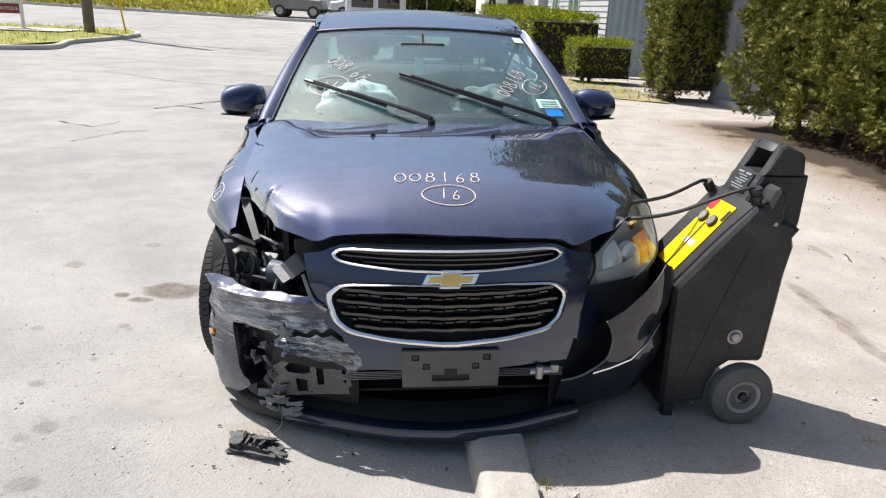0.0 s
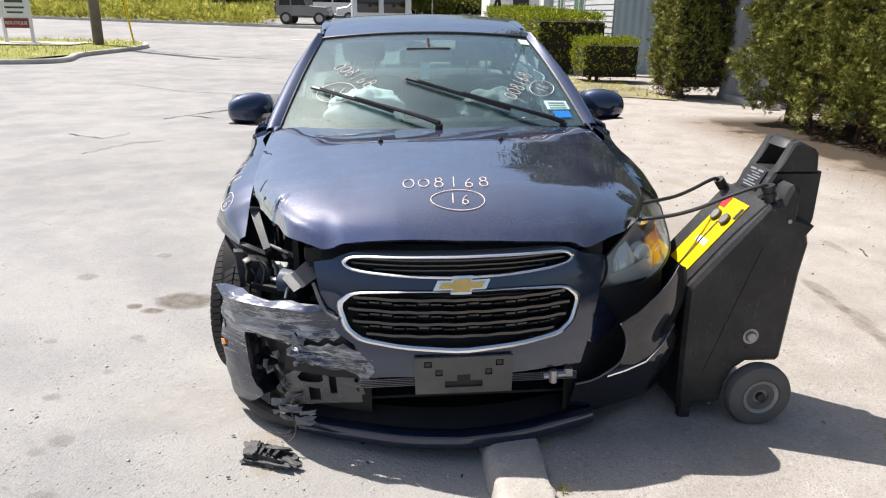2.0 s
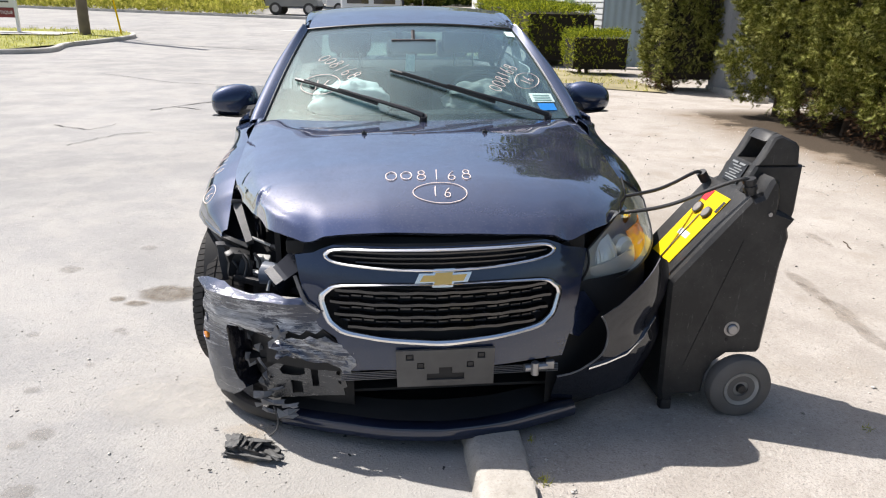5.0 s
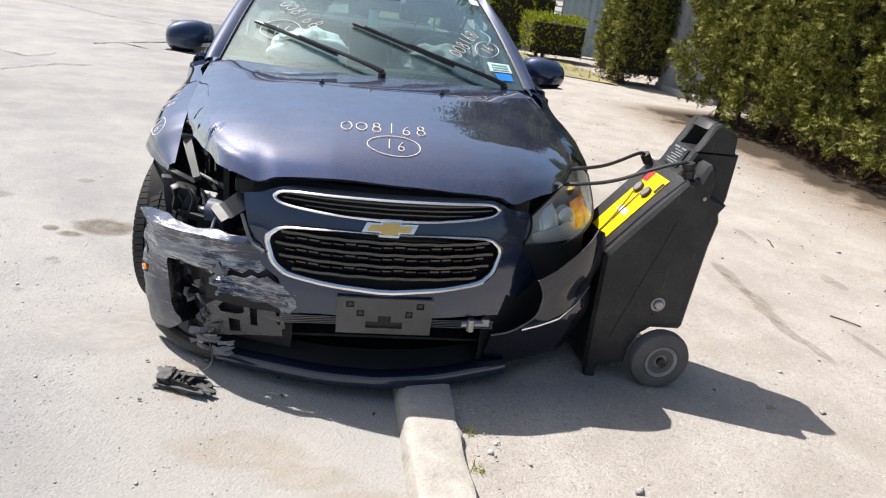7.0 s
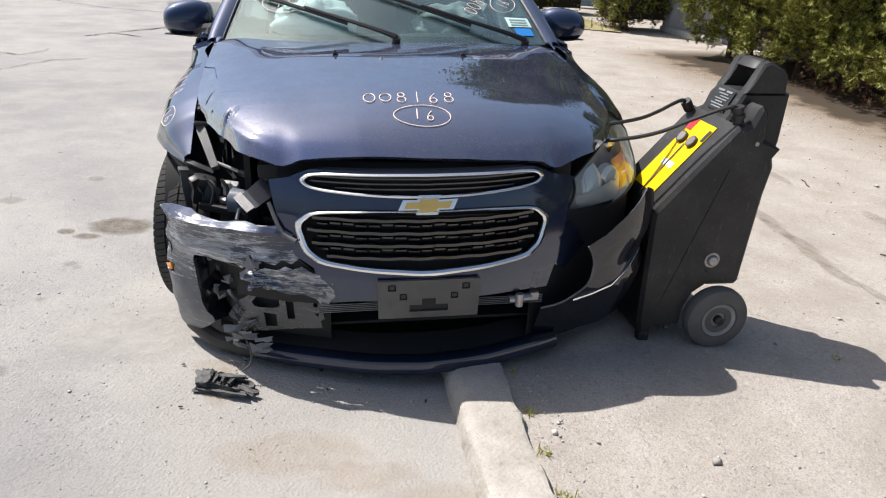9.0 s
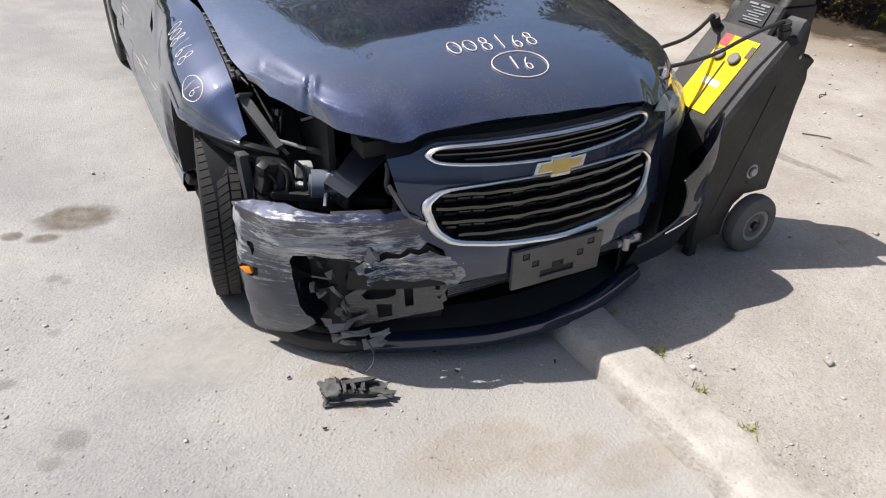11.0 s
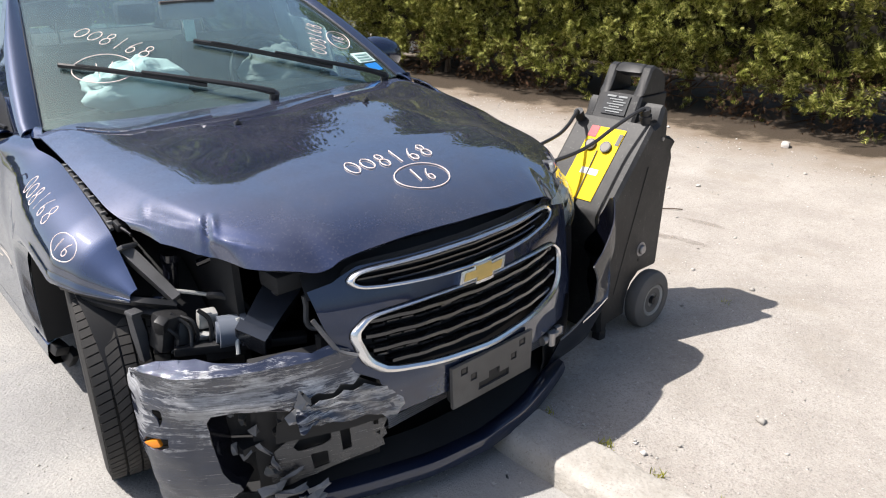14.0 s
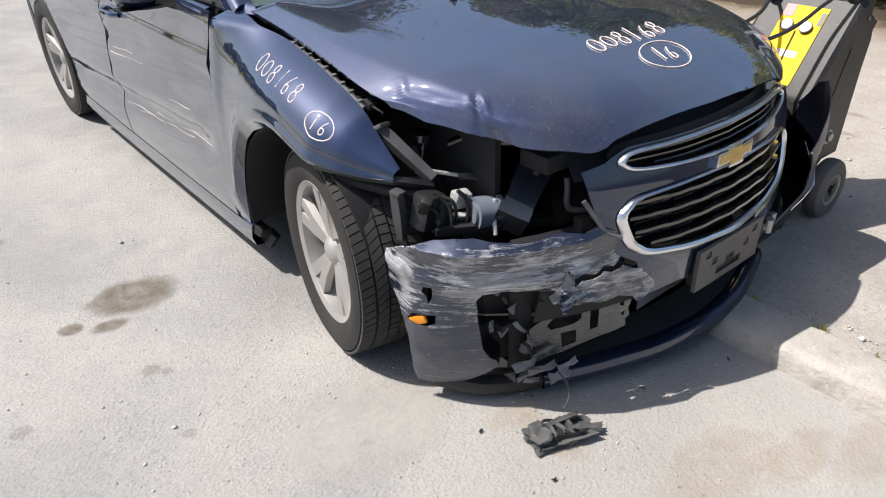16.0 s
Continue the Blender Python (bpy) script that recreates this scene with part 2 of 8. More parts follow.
PAINT = paint("blue_paint", 0.030)
PAINT_BUMPER = paint("blue_bumper_paint", 0.035, 0.0, 0.38)
PAINT_DUSTY = paint("dusty_blue_paint", 0.17, 0.0, 2.5, (0.0115, 0.0245, 0.080), 0.58, 2.3)
SCUFF_PLASTIC_DARK = simple("scuffed_dark_plastic", (0.042, 0.042, 0.045), 0.36, 0, 0.8, 24, 0.8, coat=0.4)
PLATE_GREY = simple("dusty_holder_plastic", (0.080, 0.077, 0.074), 0.5, 0, 0.35, 45, 0.55)
PAINT_SCUFF = paint("scraped_blue_paint", 0.02, 0.60, 0.32)
PAINT_BEZEL = paint("scraped_bezel_plastic", 0.06, 0.40, 0.45, (0.018, 0.019, 0.022))
PAINT_RUB = paint("dusty_door_paint", 0.075)
GRILLE_BLACK = simple("satin_black_grille", (0.014, 0.014, 0.015), 0.22, 0, 0.1, 30, 0.3, coat=0.9)
BLACK = simple("black_plastic", (0.018, 0.018, 0.019), 0.45, 0, 0.15)
FRIT = simple("black_glass_print", (0.006, 0.006, 0.007), 0.9, spec=0.05)
DASH = simple("dark_dash_vinyl", (0.020, 0.021, 0.022), 0.7, 0, 0, 20, 0.2, spec=0.2)
BLACK_MATT = simple("matt_black_plastic", (0.012, 0.012, 0.013), 0.7, 0, 0.2)
PIANO = simple("gloss_black_plastic", (0.008, 0.008, 0.012), 0.12, 0, 0, coat=0.8)
GREY_PLASTIC = simple("dark_grey_plastic", (0.062, 0.060, 0.058), 0.5, 0, 0.25)
SCUFF_PLASTIC = simple("scraped_grey_plastic", (0.14, 0.14, 0.145), 0.65, 0, 0.6, 40, 0.7)
CHROME = simple("chrome", (0.82, 0.83, 0.85), 0.24, 1.0, vary=0.05)
GOLD = simple("gold_foil", (0.70, 0.49, 0.17), 0.38, 0.6, 0.2, 120, 0.12)
# Dark sidewalls; the same colour also paints shade into the tread grooves.
RUBBER_DARK = simple("dark_tyre_rubber", (0.020, 0.019, 0.018), 0.85, 0, 0.3, 40, 0.3)
RUBBER = simple("tyre_rubber", (0.045, 0.042, 0.039), 0.8, 0, 0.3, 40, 0.4)
ALLOY = simple("silver_alloy", (0.40, 0.385, 0.37), 0.42, 0.5, 0.1, 30, 0.22)
STEEL = simple("bare_steel", (0.35, 0.35, 0.36), 0.4, 0.9, 0.2)
DARKMETAL = simple("dark_metal", (0.05, 0.05, 0.055), 0.5, 0.6, 0.3)
CLOTH_DARK = simple("dark_cloth", (0.03, 0.03, 0.033), 0.9, 0, 0.3)
CLOTH_GREY = simple("grey_cloth", (0.22, 0.22, 0.21), 0.9, 0, 0.3)
AIRBAG = simple("white_nylon", (0.72, 0.73, 0.72), 0.85, 0, 0.4, 30, 0.06)
CHALK = simple("paint_marker", (0.86, 0.70, 0.64), 0.7, 0, 0.2, 80, 0.12)
CHALK_RED = simple("red_paint_marker", (0.70, 0.25, 0.20), 0.7, 0, 0.2, 80, 0.12)
WHITE_PAINT = simple("white_paint", (0.74, 0.74, 0.72), 0.45, 0, 0.1, 20, 0.06)
YELLOW = simple("yellow_decal", (0.86, 0.56, 0.004), 0.5, 0, 0.1, 40, 0.06, spec=0.15)
RED = simple("red_decal", (0.55, 0.02, 0.03), 0.4, 0, 0.1, 40, 0.1)
AMBER = simple("amber_plastic", (0.85, 0.26, 0.015), 0.25, 0, 0.05)
BLUE_STICKER = simple("blue_sticker", (0.02, 0.22, 0.62), 0.5, 0)
PALE_STICKER = simple("pale_sticker", (0.62, 0.78, 0.74), 0.5, 0)
WINDSCREEN = glass("windscreen_glass", (0.76, 0.90, 0.89), 1.35, 0.0, 0.058)
SIDE_GLASS = glass("side_glass", (0.70, 0.80, 0.76), 1.2)
LENS = glass("clear_lens", (0.95, 0.95, 0.93), 0.6)
GROUND = ground_material()
CONCRETE = simple("worn_concrete", (0.44, 0.42, 0.385), 0.9, 0, 0.8, 22, 0.25)


def kerb_material():
    """Old concrete with exposed pale and dark aggregate and grimy sides."""
    m, nt, b = mat_new("kerb_concrete")
    v = node(nt, "ShaderNodeTexVoronoi", Scale=70.0)
    c = nt.nodes.new("ShaderNodeTexCoord")
    nt.links.new(c.outputs["Object"], v.inputs["Vector"])
    mid, fine = noise_tex(nt, 9, 8, 0.7), noise_tex(nt, 120, 4, 0.7)
    col = ramp(nt, mid, [(0.28, (0.23, 0.21, 0.18)), (0.44, (0.37, 0.342, 0.30)), (0.70, (0.47, 0.44, 0.40))])
    col = mix_col(nt, ramp(nt, fine, [(0.33, (0.6, 0.6, 0.6)), (0.44, (0, 0, 0))]), col, (0.22, 0.20, 0.175))
    col = mix_col(nt, ramp(nt, v.outputs["Distance"], [(0.08, (0.25, 0.25, 0.25)), (0.16, (0, 0, 0))]), col, (0.66, 0.64, 0.60))
    nt.links.new(col, b.inputs["Base Color"])
    b.inputs["Roughness"].default_value = 0.92
    bump(nt, b, math_node(nt, 'ADD', math_node(nt, 'MULTIPLY', mid, 2.0), math_node(nt, 'ADD', fine, v.outputs["Distance"])), 0.32, 0.008)
    return m


KERB_CONCRETE = kerb_material()
HEDGE_LEAF = leaf_material("cypress_leaf", (0.014, 0.019, 0.004), (0.165, 0.180, 0.030), (0.42, 0.40, 0.135), 0.6, 0.03)
INNER_SHADE = simple("hedge_inner_shade", (0.020, 0.016, 0.009), 0.95, 0, 0.6, 30, 0.6)
YEW_LEAF = leaf_material("yew_leaf", (0.026, 0.050, 0.006), (0.21, 0.265, 0.024), (0.72, 0.72, 0.055), 0.6, 0.14)
TREE_LEAF = leaf_material("tree_leaf", (0.13, 0.16, 0.035), (0.34, 0.37, 0.085), (0.52, 0.50, 0.15))
DARK_LEAF = leaf_material("dark_tree_leaf", (0.016, 0.030, 0.010), (0.050, 0.078, 0.022), (0.10, 0.13, 0.04))
WEED_LEAF = leaf_material("weed_leaf", (0.14, 0.17, 0.03), (0.42, 0.42, 0.07), (0.62, 0.56, 0.16))
BROWN_LEAF = leaf_material("dead_twig", (0.03, 0.018, 0.011), (0.09, 0.052, 0.03), (0.17, 0.10, 0.06))
BARK = simple("bark", (0.10, 0.075, 0.055), 0.95, 0, 0.9, 18, 0.4)
DRY_GRASS = simple("dry_patchy_grass", (0.27, 0.235, 0.13), 0.95, 0, 0.8, 12, 0.35)
GRASS_MAT = simple("mown_grass", (0.24, 0.24, 0.06), 0.95, 0, 0.8, 12, 0.35)


# ---- mesh kit ----
def ip(x, xs, ys):
    return float(np.interp(x, xs, ys))


def mesh_data(name, verts, faces, mat, smooth=True, sharp=35):
    me = bpy.data.meshes.new(name)
    me.from_pydata([tuple(v) for v in verts], [], [tuple(f) for f in faces])
    if mat:
        for mm in (mat if isinstance(mat, (list, tuple)) else [mat]):
            me.materials.append(mm)
    if smooth:
        me.polygons.foreach_set("use_smooth", [True] * len(me.polygons))
        me.set_sharp_from_angle(angle=radians(sharp))
    me.update()
    return me


def part(name, data, mat, parent, label="", smooth=True, sharp=35):
    """One mesh object under a thing or part; data is (verts, faces) in the space of the top thing."""
    me = mesh_data(name, data[0], data[1], mat, smooth, sharp)
    ob = new(name, me)
    ob.parent = parent
    return tagged(ob, label)


def thing(name, label, category, m=None, group="", kind=""):
    ob = new(name)
    ob.empty_display_size = 0.1
    if m:
        ob.matrix_world = m
    return tagged(ob, label, category, group, kind)


def solo(name, data, mat, label, category, m=None, group="", kind="", smooth=True, sharp=35):
    ob = new(name, mesh_data(name, data[0], data[1], mat, smooth, sharp))
    if m:
        ob.matrix_world = m
    return tagged(ob, label, category, group, kind)


def joined(*items):
    vs, fs = [], []
    for v, f in items:
        k = len(vs)
        vs += [tuple(a) for a in v]
        fs += [tuple(i + k for i in q) for q in f]
    return vs, fs


def moved(data, m):
    return [tuple(m @ Vector(v)) for v in data[0]], data[1]


def box(cx, cy, cz, sx, sy, sz, bev=0.0):
    """A box with chamfered edges, centred at c."""
    b = min(bev, sx * 0.45, sy * 0.45, sz * 0.45)
    hx, hy, hz = sx / 2, sy / 2, sz / 2
    if b <= 0:
        v = [(cx + i * hx, cy + j * hy, cz + k * hz) for i in (-1, 1) for j in (-1, 1) for k in (-1, 1)]
        return v, [(0, 1, 3, 2), (4, 6, 7, 5), (0, 4, 5, 1), (2, 3, 7, 6), (0, 2, 6, 4), (1, 5, 7, 3)]
    bm = bmesh.new()
    bmesh.ops.create_cube(bm, size=1.0)
    for v in bm.verts:
        v.co = Vector((cx + v.co.x * sx, cy + v.co.y * sy, cz + v.co.z * sz))
    bmesh.ops.bevel(bm, geom=list(bm.edges), offset=b, segments=2, profile=0.6, affect='EDGES')
    return from_bm(bm)


def from_bm(bm):
    bm.verts.index_update()
    out = [tuple(v.co) for v in bm.verts], [tuple(v.index for v in f.verts) for f in bm.faces]
    bm.free()
    return out


def tube(path, radius, sides=8, closed=False, caps=True):
    """A round tube along points; radius may be a list."""
    pts = [Vector(p) for p in path]
    n = len(pts)
    rad = radius if isinstance(radius, (list, tuple)) else [radius] * n
    vs, fs = [], []
    up = Vector((0.123, 0.37, 0.92))
    for i, p in enumerate(pts):
        a, b = pts[i - 1 if i or closed else 0], pts[(i + 1) % n if i < n - 1 or closed else i]
        d = (b - a).normalized() if (b - a).length > 1e-9 else Vector((0, 0, 1))
        s = d.cross(up).normalized() if abs(d.dot(up)) < 0.98 else d.cross(Vector((1, 0, 0))).normalized()
        u = s.cross(d).normalized()
        up = u
        vs += [p + (s * math.cos(t) + u * math.sin(t)) * rad[i] for t in (2 * math.pi * k / sides for k in range(sides))]
    for i in range(n if closed else n - 1):
        j = (i + 1) % n
        fs += [(i * sides + k, i * sides + (k + 1) % sides, j * sides + (k + 1) % sides, j * sides + k) for k in range(sides)]
    if caps and not closed:
        fs += [tuple(range(sides))[::-1], tuple(range((n - 1) * sides, n * sides))]
    return [tuple(v) for v in vs], fs


def curve_points(pts, per=8):
    """Smooth points through the given ones."""
    p = [Vector(q) for q in pts]
    p = [p[0] * 2 - p[1]] + p + [p[-1] * 2 - p[-2]]
    out = []
    for i in range(1, len(p) - 2):
        a, b, c, d = p[i - 1:i + 3]
        for k in range(per):
            t = k / per
            out.append(0.5 * ((2 * b) + (c - a) * t + (2 * a - 5 * b + 4 * c - d) * t * t + (3 * b - a - 3 * c + d) * t ** 3))
    return out + [p[-2]]


def lathe(profile, n=48, axis='x'):
    """Turn (radius, along) points about an axis; open at both ends."""
    vs, fs = [], []
    for i in range(n):
        t = 2 * math.pi * i / n
        for r, a in profile:
            q = (a, r * math.cos(t), r * math.sin(t)) if axis == 'x' else ((r * math.cos(t), a, r * math.sin(t)) if axis == 'y' else (r * math.cos(t), r * math.sin(t), a))
            vs.append(q)
    k = len(profile)
    for i in range(n):
        j = (i + 1) % n
        fs += [(i * k + q, i * k + q + 1, j * k + q + 1, j * k + q) for q in range(k - 1)]
    return vs, fs


def grid(fn, nu, nv, thick=0.0, flip=False):
    """A sheet fn(u, v), u and v from 0 to 1, with thickness towards its back."""
    vs = [Vector(fn(i / nu, j / nv)) for j in range(nv + 1) for i in range(nu + 1)]
    q = lambda i, j: j * (nu + 1) + i
    fs = [(q(i, j), q(i + 1, j), q(i + 1, j + 1), q(i, j + 1)) for j in range(nv) for i in range(nu)]
    if flip:
        fs = [f[::-1] for f in fs]
    return thicken(vs, fs, thick)


def thicken(vs, fs, thick):
    vs = [Vector(v) for v in vs]
    if not thick:
        return [tuple(v) for v in vs], fs
    nor = [Vector() for _ in vs]
    edges = {}
    for f in fs:
        n = (vs[f[1]] - vs[f[0]]).cross(vs[f[2]] - vs[f[0]])
        for i in f:
            nor[i] += n
        for a, b in zip(f, f[1:] + f[:1]):
            edges[(a, b)] = 1
    k = len(vs)
    out = vs + [v - (n.normalized() if n.length else Vector((0, 0, 1))) * thick for v, n in zip(vs, nor)]
    faces = list(fs) + [tuple(i + k for i in f[::-1]) for f in fs]
    faces += [(b, a, a + k, b + k) for a, b in edges if (b, a) not in edges]
    return [tuple(v) for v in out], faces


def inside(p, poly):
    x, y = p
    hit = False
    for (ax, ay), (bx, by) in zip(poly, poly[1:] + poly[:1]):
        if (ay > y) != (by > y) and x < (bx - ax) * (y - ay) / (by - ay) + ax:
            hit = not hit
    return hit


def sheet(fn, outer, holes=(), step=0.03, thick=0.0, flip=False, fine=None):
    """A sheet over a flat outline with holes, laid on the surface fn(a, b)."""
    pts, edges = [], []
    for poly in (outer, *holes):
        ring = []
        for (ax, ay), (bx, by) in zip(poly, poly[1:] + poly[:1]):
            n = max(1, round(math.hypot(bx - ax, by - ay) / (fine or step)))
            ring += [(ax + (bx - ax) * k / n, ay + (by - ay) * k / n) for k in range(n)]
        k = len(pts)
        pts += ring
        edges += [(k + i, k + (i + 1) % len(ring)) for i in range(len(ring))]
    xs, ys = [p[0] for p in outer], [p[1] for p in outer]
    rim = np.array(pts)
    y = min(ys) + step / 2
    while y < max(ys):
        x = min(xs) + step / 2
        while x < max(xs):
            if inside((x, y), outer) and not any(inside((x, y), h) for h in holes) and np.min(np.abs(rim - (x, y)).max(1)) > step * 0.45:
                pts.append((x, y))
            x += step
        y += step
    got = geometry.delaunay_2d_cdt([Vector(p) for p in pts], edges, [], 0, 1e-6)
    vs2, tris = got[0], got[2]
    keep = []
    for t in tris:
        c = sum((vs2[i] for i in t), Vector((0, 0))) / 3
        if inside(c, outer) and not any(inside(c, h) for h in holes):
            keep.append(tuple(t)[::-1] if flip else tuple(t))
    used = sorted({i for t in keep for i in t})
    re = {i: k for k, i in enumerate(used)}
    return thicken([fn(*vs2[i]) for i in used], [tuple(re[i] for i in t) for t in keep], thick)


def prism(outline, lo, hi, plane='xz', bev=0.0):
    """A flat outline pushed through from lo to hi along the third axis, with chamfered rims."""
    n = len(outline)
    cx, cy = sum(p[0] for p in outline) / n, sum(p[1] for p in outline) / n
    rings = [(lo, bev), (lo + bev, 0), (hi - bev, 0), (hi, bev)] if bev else [(lo, 0), (hi, 0)]
    vs = []
    for d, b in rings:
        for i, (x, y) in enumerate(outline):
            if b:
                (ax, ay), (ex, ey) = outline[i - 1], outline[(i + 1) % n]
                d1, d2 = Vector((x - ax, y - ay)), Vector((ex - x, ey - y))
                nn = Vector((d1.y, -d1.x)).normalized() + Vector((d2.y, -d2.x)).normalized()
                area = sum(p[0] * q[1] - q[0] * p[1] for p, q in zip(outline, outline[1:] + outline[:1]))
                nn = nn.normalized() * (b if area < 0 else -b) if nn.length > 1e-6 else Vector((0, 0))
                x, y = x + nn.x, y + nn.y
            vs.append({'xz': (x, d, y), 'xy': (x, y, d), 'yz': (d, x, y)}[plane])
    fs = []
    for r in range(len(rings) - 1):
        fs += [(r * n + i, r * n + (i + 1) % n, (r + 1) * n + (i + 1) % n, (r + 1) * n + i) for i in range(n)]
    for base, rev in ((0, True), ((len(rings) - 1) * n, False)):
        tri = geometry.tessellate_polygon([[Vector((*p, 0)) for p in outline]])
        fs += [tuple(base + i for i in (t[::-1] if rev else t)) for t in tri]
    return fix_normals(vs, fs)


def fix_normals(vs, fs):
    bm = bmesh.new()
    bv = [bm.verts.new(v) for v in vs]
    for f in fs:
        try:
            bm.faces.new([bv[i] for i in f])
        except ValueError:
            pass
    bmesh.ops.recalc_face_normals(bm, faces=bm.faces)
    return from_bm(bm)


def sweep_ring(path, profile, closed=True):
    """Sweep a small (out, up) profile round a path of (point, out, up) frames."""
    vs, fs, n, k = [], [], len(path), len(profile)
    for p, o, u in path:
        vs += [tuple(Vector(p) + Vector(o) * a + Vector(u) * b) for a, b in profile]
    for i in range(n if closed else n - 1):
        j = (i + 1) % n
        fs += [(i * k + q, i * k + (q + 1) % k, j * k + (q + 1) % k, j * k + q) for q in range(k)]
    return fix_normals(vs, fs)


def leaf_cloud(rng, centres, normals, size, spread=0.9, kind="spray"):
    """Numpy arrays of many small leaf shapes; each is one island."""
    n = len(centres)
    d = normals + rng.normal(0, spread, (n, 3))
    d /= np.linalg.norm(d, axis=1)[:, None] + 1e-9
    a = np.cross(d, rng.normal(0, 1, (n, 3)))
    a /= np.linalg.norm(a, axis=1)[:, None] + 1e-9
    b = np.cross(d, a)
    s = (size * rng.uniform(0.6, 1.5, n))[:, None]
    if kind == "frond":      # a flat feather: a stem with four pairs of pointed side shoots
        shape, tri = [(-.02, 0, 0), (.02, 0, 0), (0, 1.05, .03)], [(0, 1, 2)]
        for y, w in ((.08, .30), (.26, .42), (.44, .40), (.62, .32), (.80, .20)):
            for sd in (-1, 1):
                k = len(shape)
                shape += [(0, y - .07, 0), (0, y + .08, 0), (sd * w, y + .16, -.08)]
                tri.append((k, k + 1, k + 2))
    elif kind == "spray":      # a flat fan of three needles-like lobes
        shape = [(0, 0, 0), (.12, .55, .04), (0, 1.4, 0), (-.12, .55, .04), (.52, 1.0, -.1), (.12, .30, .0), (-.52, 1.0, -.1), (-.12, .30, .0)]
        tri = [(0, 1, 2), (0, 2, 3), (5, 4, 1), (7, 3, 6)]
    elif kind == "blade":
        shape = [(-.12, 0, 0), (.12, 0, 0), (.05, 1.0, .1), (-.02, 1.6, .3)]
        tri = [(0, 1, 2), (0, 2, 3)]
    else:
        shape = [(0, -.5, 0), (.42, .0, .12), (0, .6, 0), (-.42, .0, .12)]
        tri = [(0, 1, 2), (0, 2, 3)]
    vs = np.concatenate([(centres + s * (x * a + y * (d if kind != "leaf" else b) + z * (b if kind != "leaf" else d)))[:, None] for x, y, z in shape], 1).reshape(-1, 3)
    k = len(shape)
    fs = (np.array(tri)[None] + (np.arange(n) * k)[:, None, None]).reshape(-1, 3)
    return vs, fs


def tri_mesh(name, vs, fs, mat):
    me = bpy.data.meshes.new(name)
    me.vertices.add(len(vs))
    me.vertices.foreach_set("co", np.asarray(vs, np.float32).ravel())
    me.loops.add(len(fs) * 3)
    me.loops.foreach_set("vertex_index", np.asarray(fs, np.int32).ravel())
    me.polygons.add(len(fs))
    me.polygons.foreach_set("loop_start", np.arange(0, len(fs) * 3, 3, dtype=np.int32))
    me.polygons.foreach_set("loop_total", np.full(len(fs), 3, np.int32))
    me.update(calc_edges=True)
    me.materials.append(mat)
    return me


def merge_arrays(items):
    vs, fs, k = [], [], 0
    for v, f in items:
        vs.append(v)
        fs.append(f + k)
        k += len(v)
    return np.concatenate(vs), np.concatenate(fs)


# ---- setting ----
def gz(x, y):
    """Height of the ground: the road falls to the gutter, the yard lies on kerb level, and the street climbs away."""
    left = -0.03 * max(min(x, 0.07), -2.5)
    right = 0.035 - 0.035 * (min(max(x, 0.29), 2.6) - 0.29)
    k = min(max((x - 0.10) / 0.17, 0), 1)
    return left * (1 - k) + right * k + 0.030 * (min(max(y, 19), 90) - 19)


def ground_mesh():
    xs = np.unique(np.concatenate([np.linspace(-400, -40, 7), np.linspace(-40, -4, 25), np.linspace(-4, 0.06, 50), [0.08, 0.10, 0.27, 0.29],
                                   np.linspace(0.32, 6, 60), np.linspace(6.4, 40, 22), np.linspace(50, 400, 7)]))
    ys = np.unique(np.concatenate([np.linspace(-400, -20, 8), np.linspace(-18, -3, 12), np.linspace(-2.6, 4, 70), np.linspace(4.2, 12, 30), np.linspace(12.5, 90, 50), np.linspace(100, 700, 8)]))
    vs = [(x, y, gz(x, y) + 0.010 * (noise.noise(Vector((x * 0.9, y * 0.9, 3.1)))) * (1 if abs(x - 0.18) > 0.4 else 0.2)
           + 0.003 * noise.noise(Vector((x * 7, y * 7, 1.0)))) for y in ys for x in xs]
    n = len(xs)
    fs = [(j * n + i, j * n + i + 1, (j + 1) * n + i + 1, (j + 1) * n + i) for j in range(len(ys) - 1) for i in range(n - 1)]
    return vs, fs


solo("ground", ground_mesh(), GROUND, "pale worn asphalt road meeting a dusty gravel yard", "ground", kind="structure")


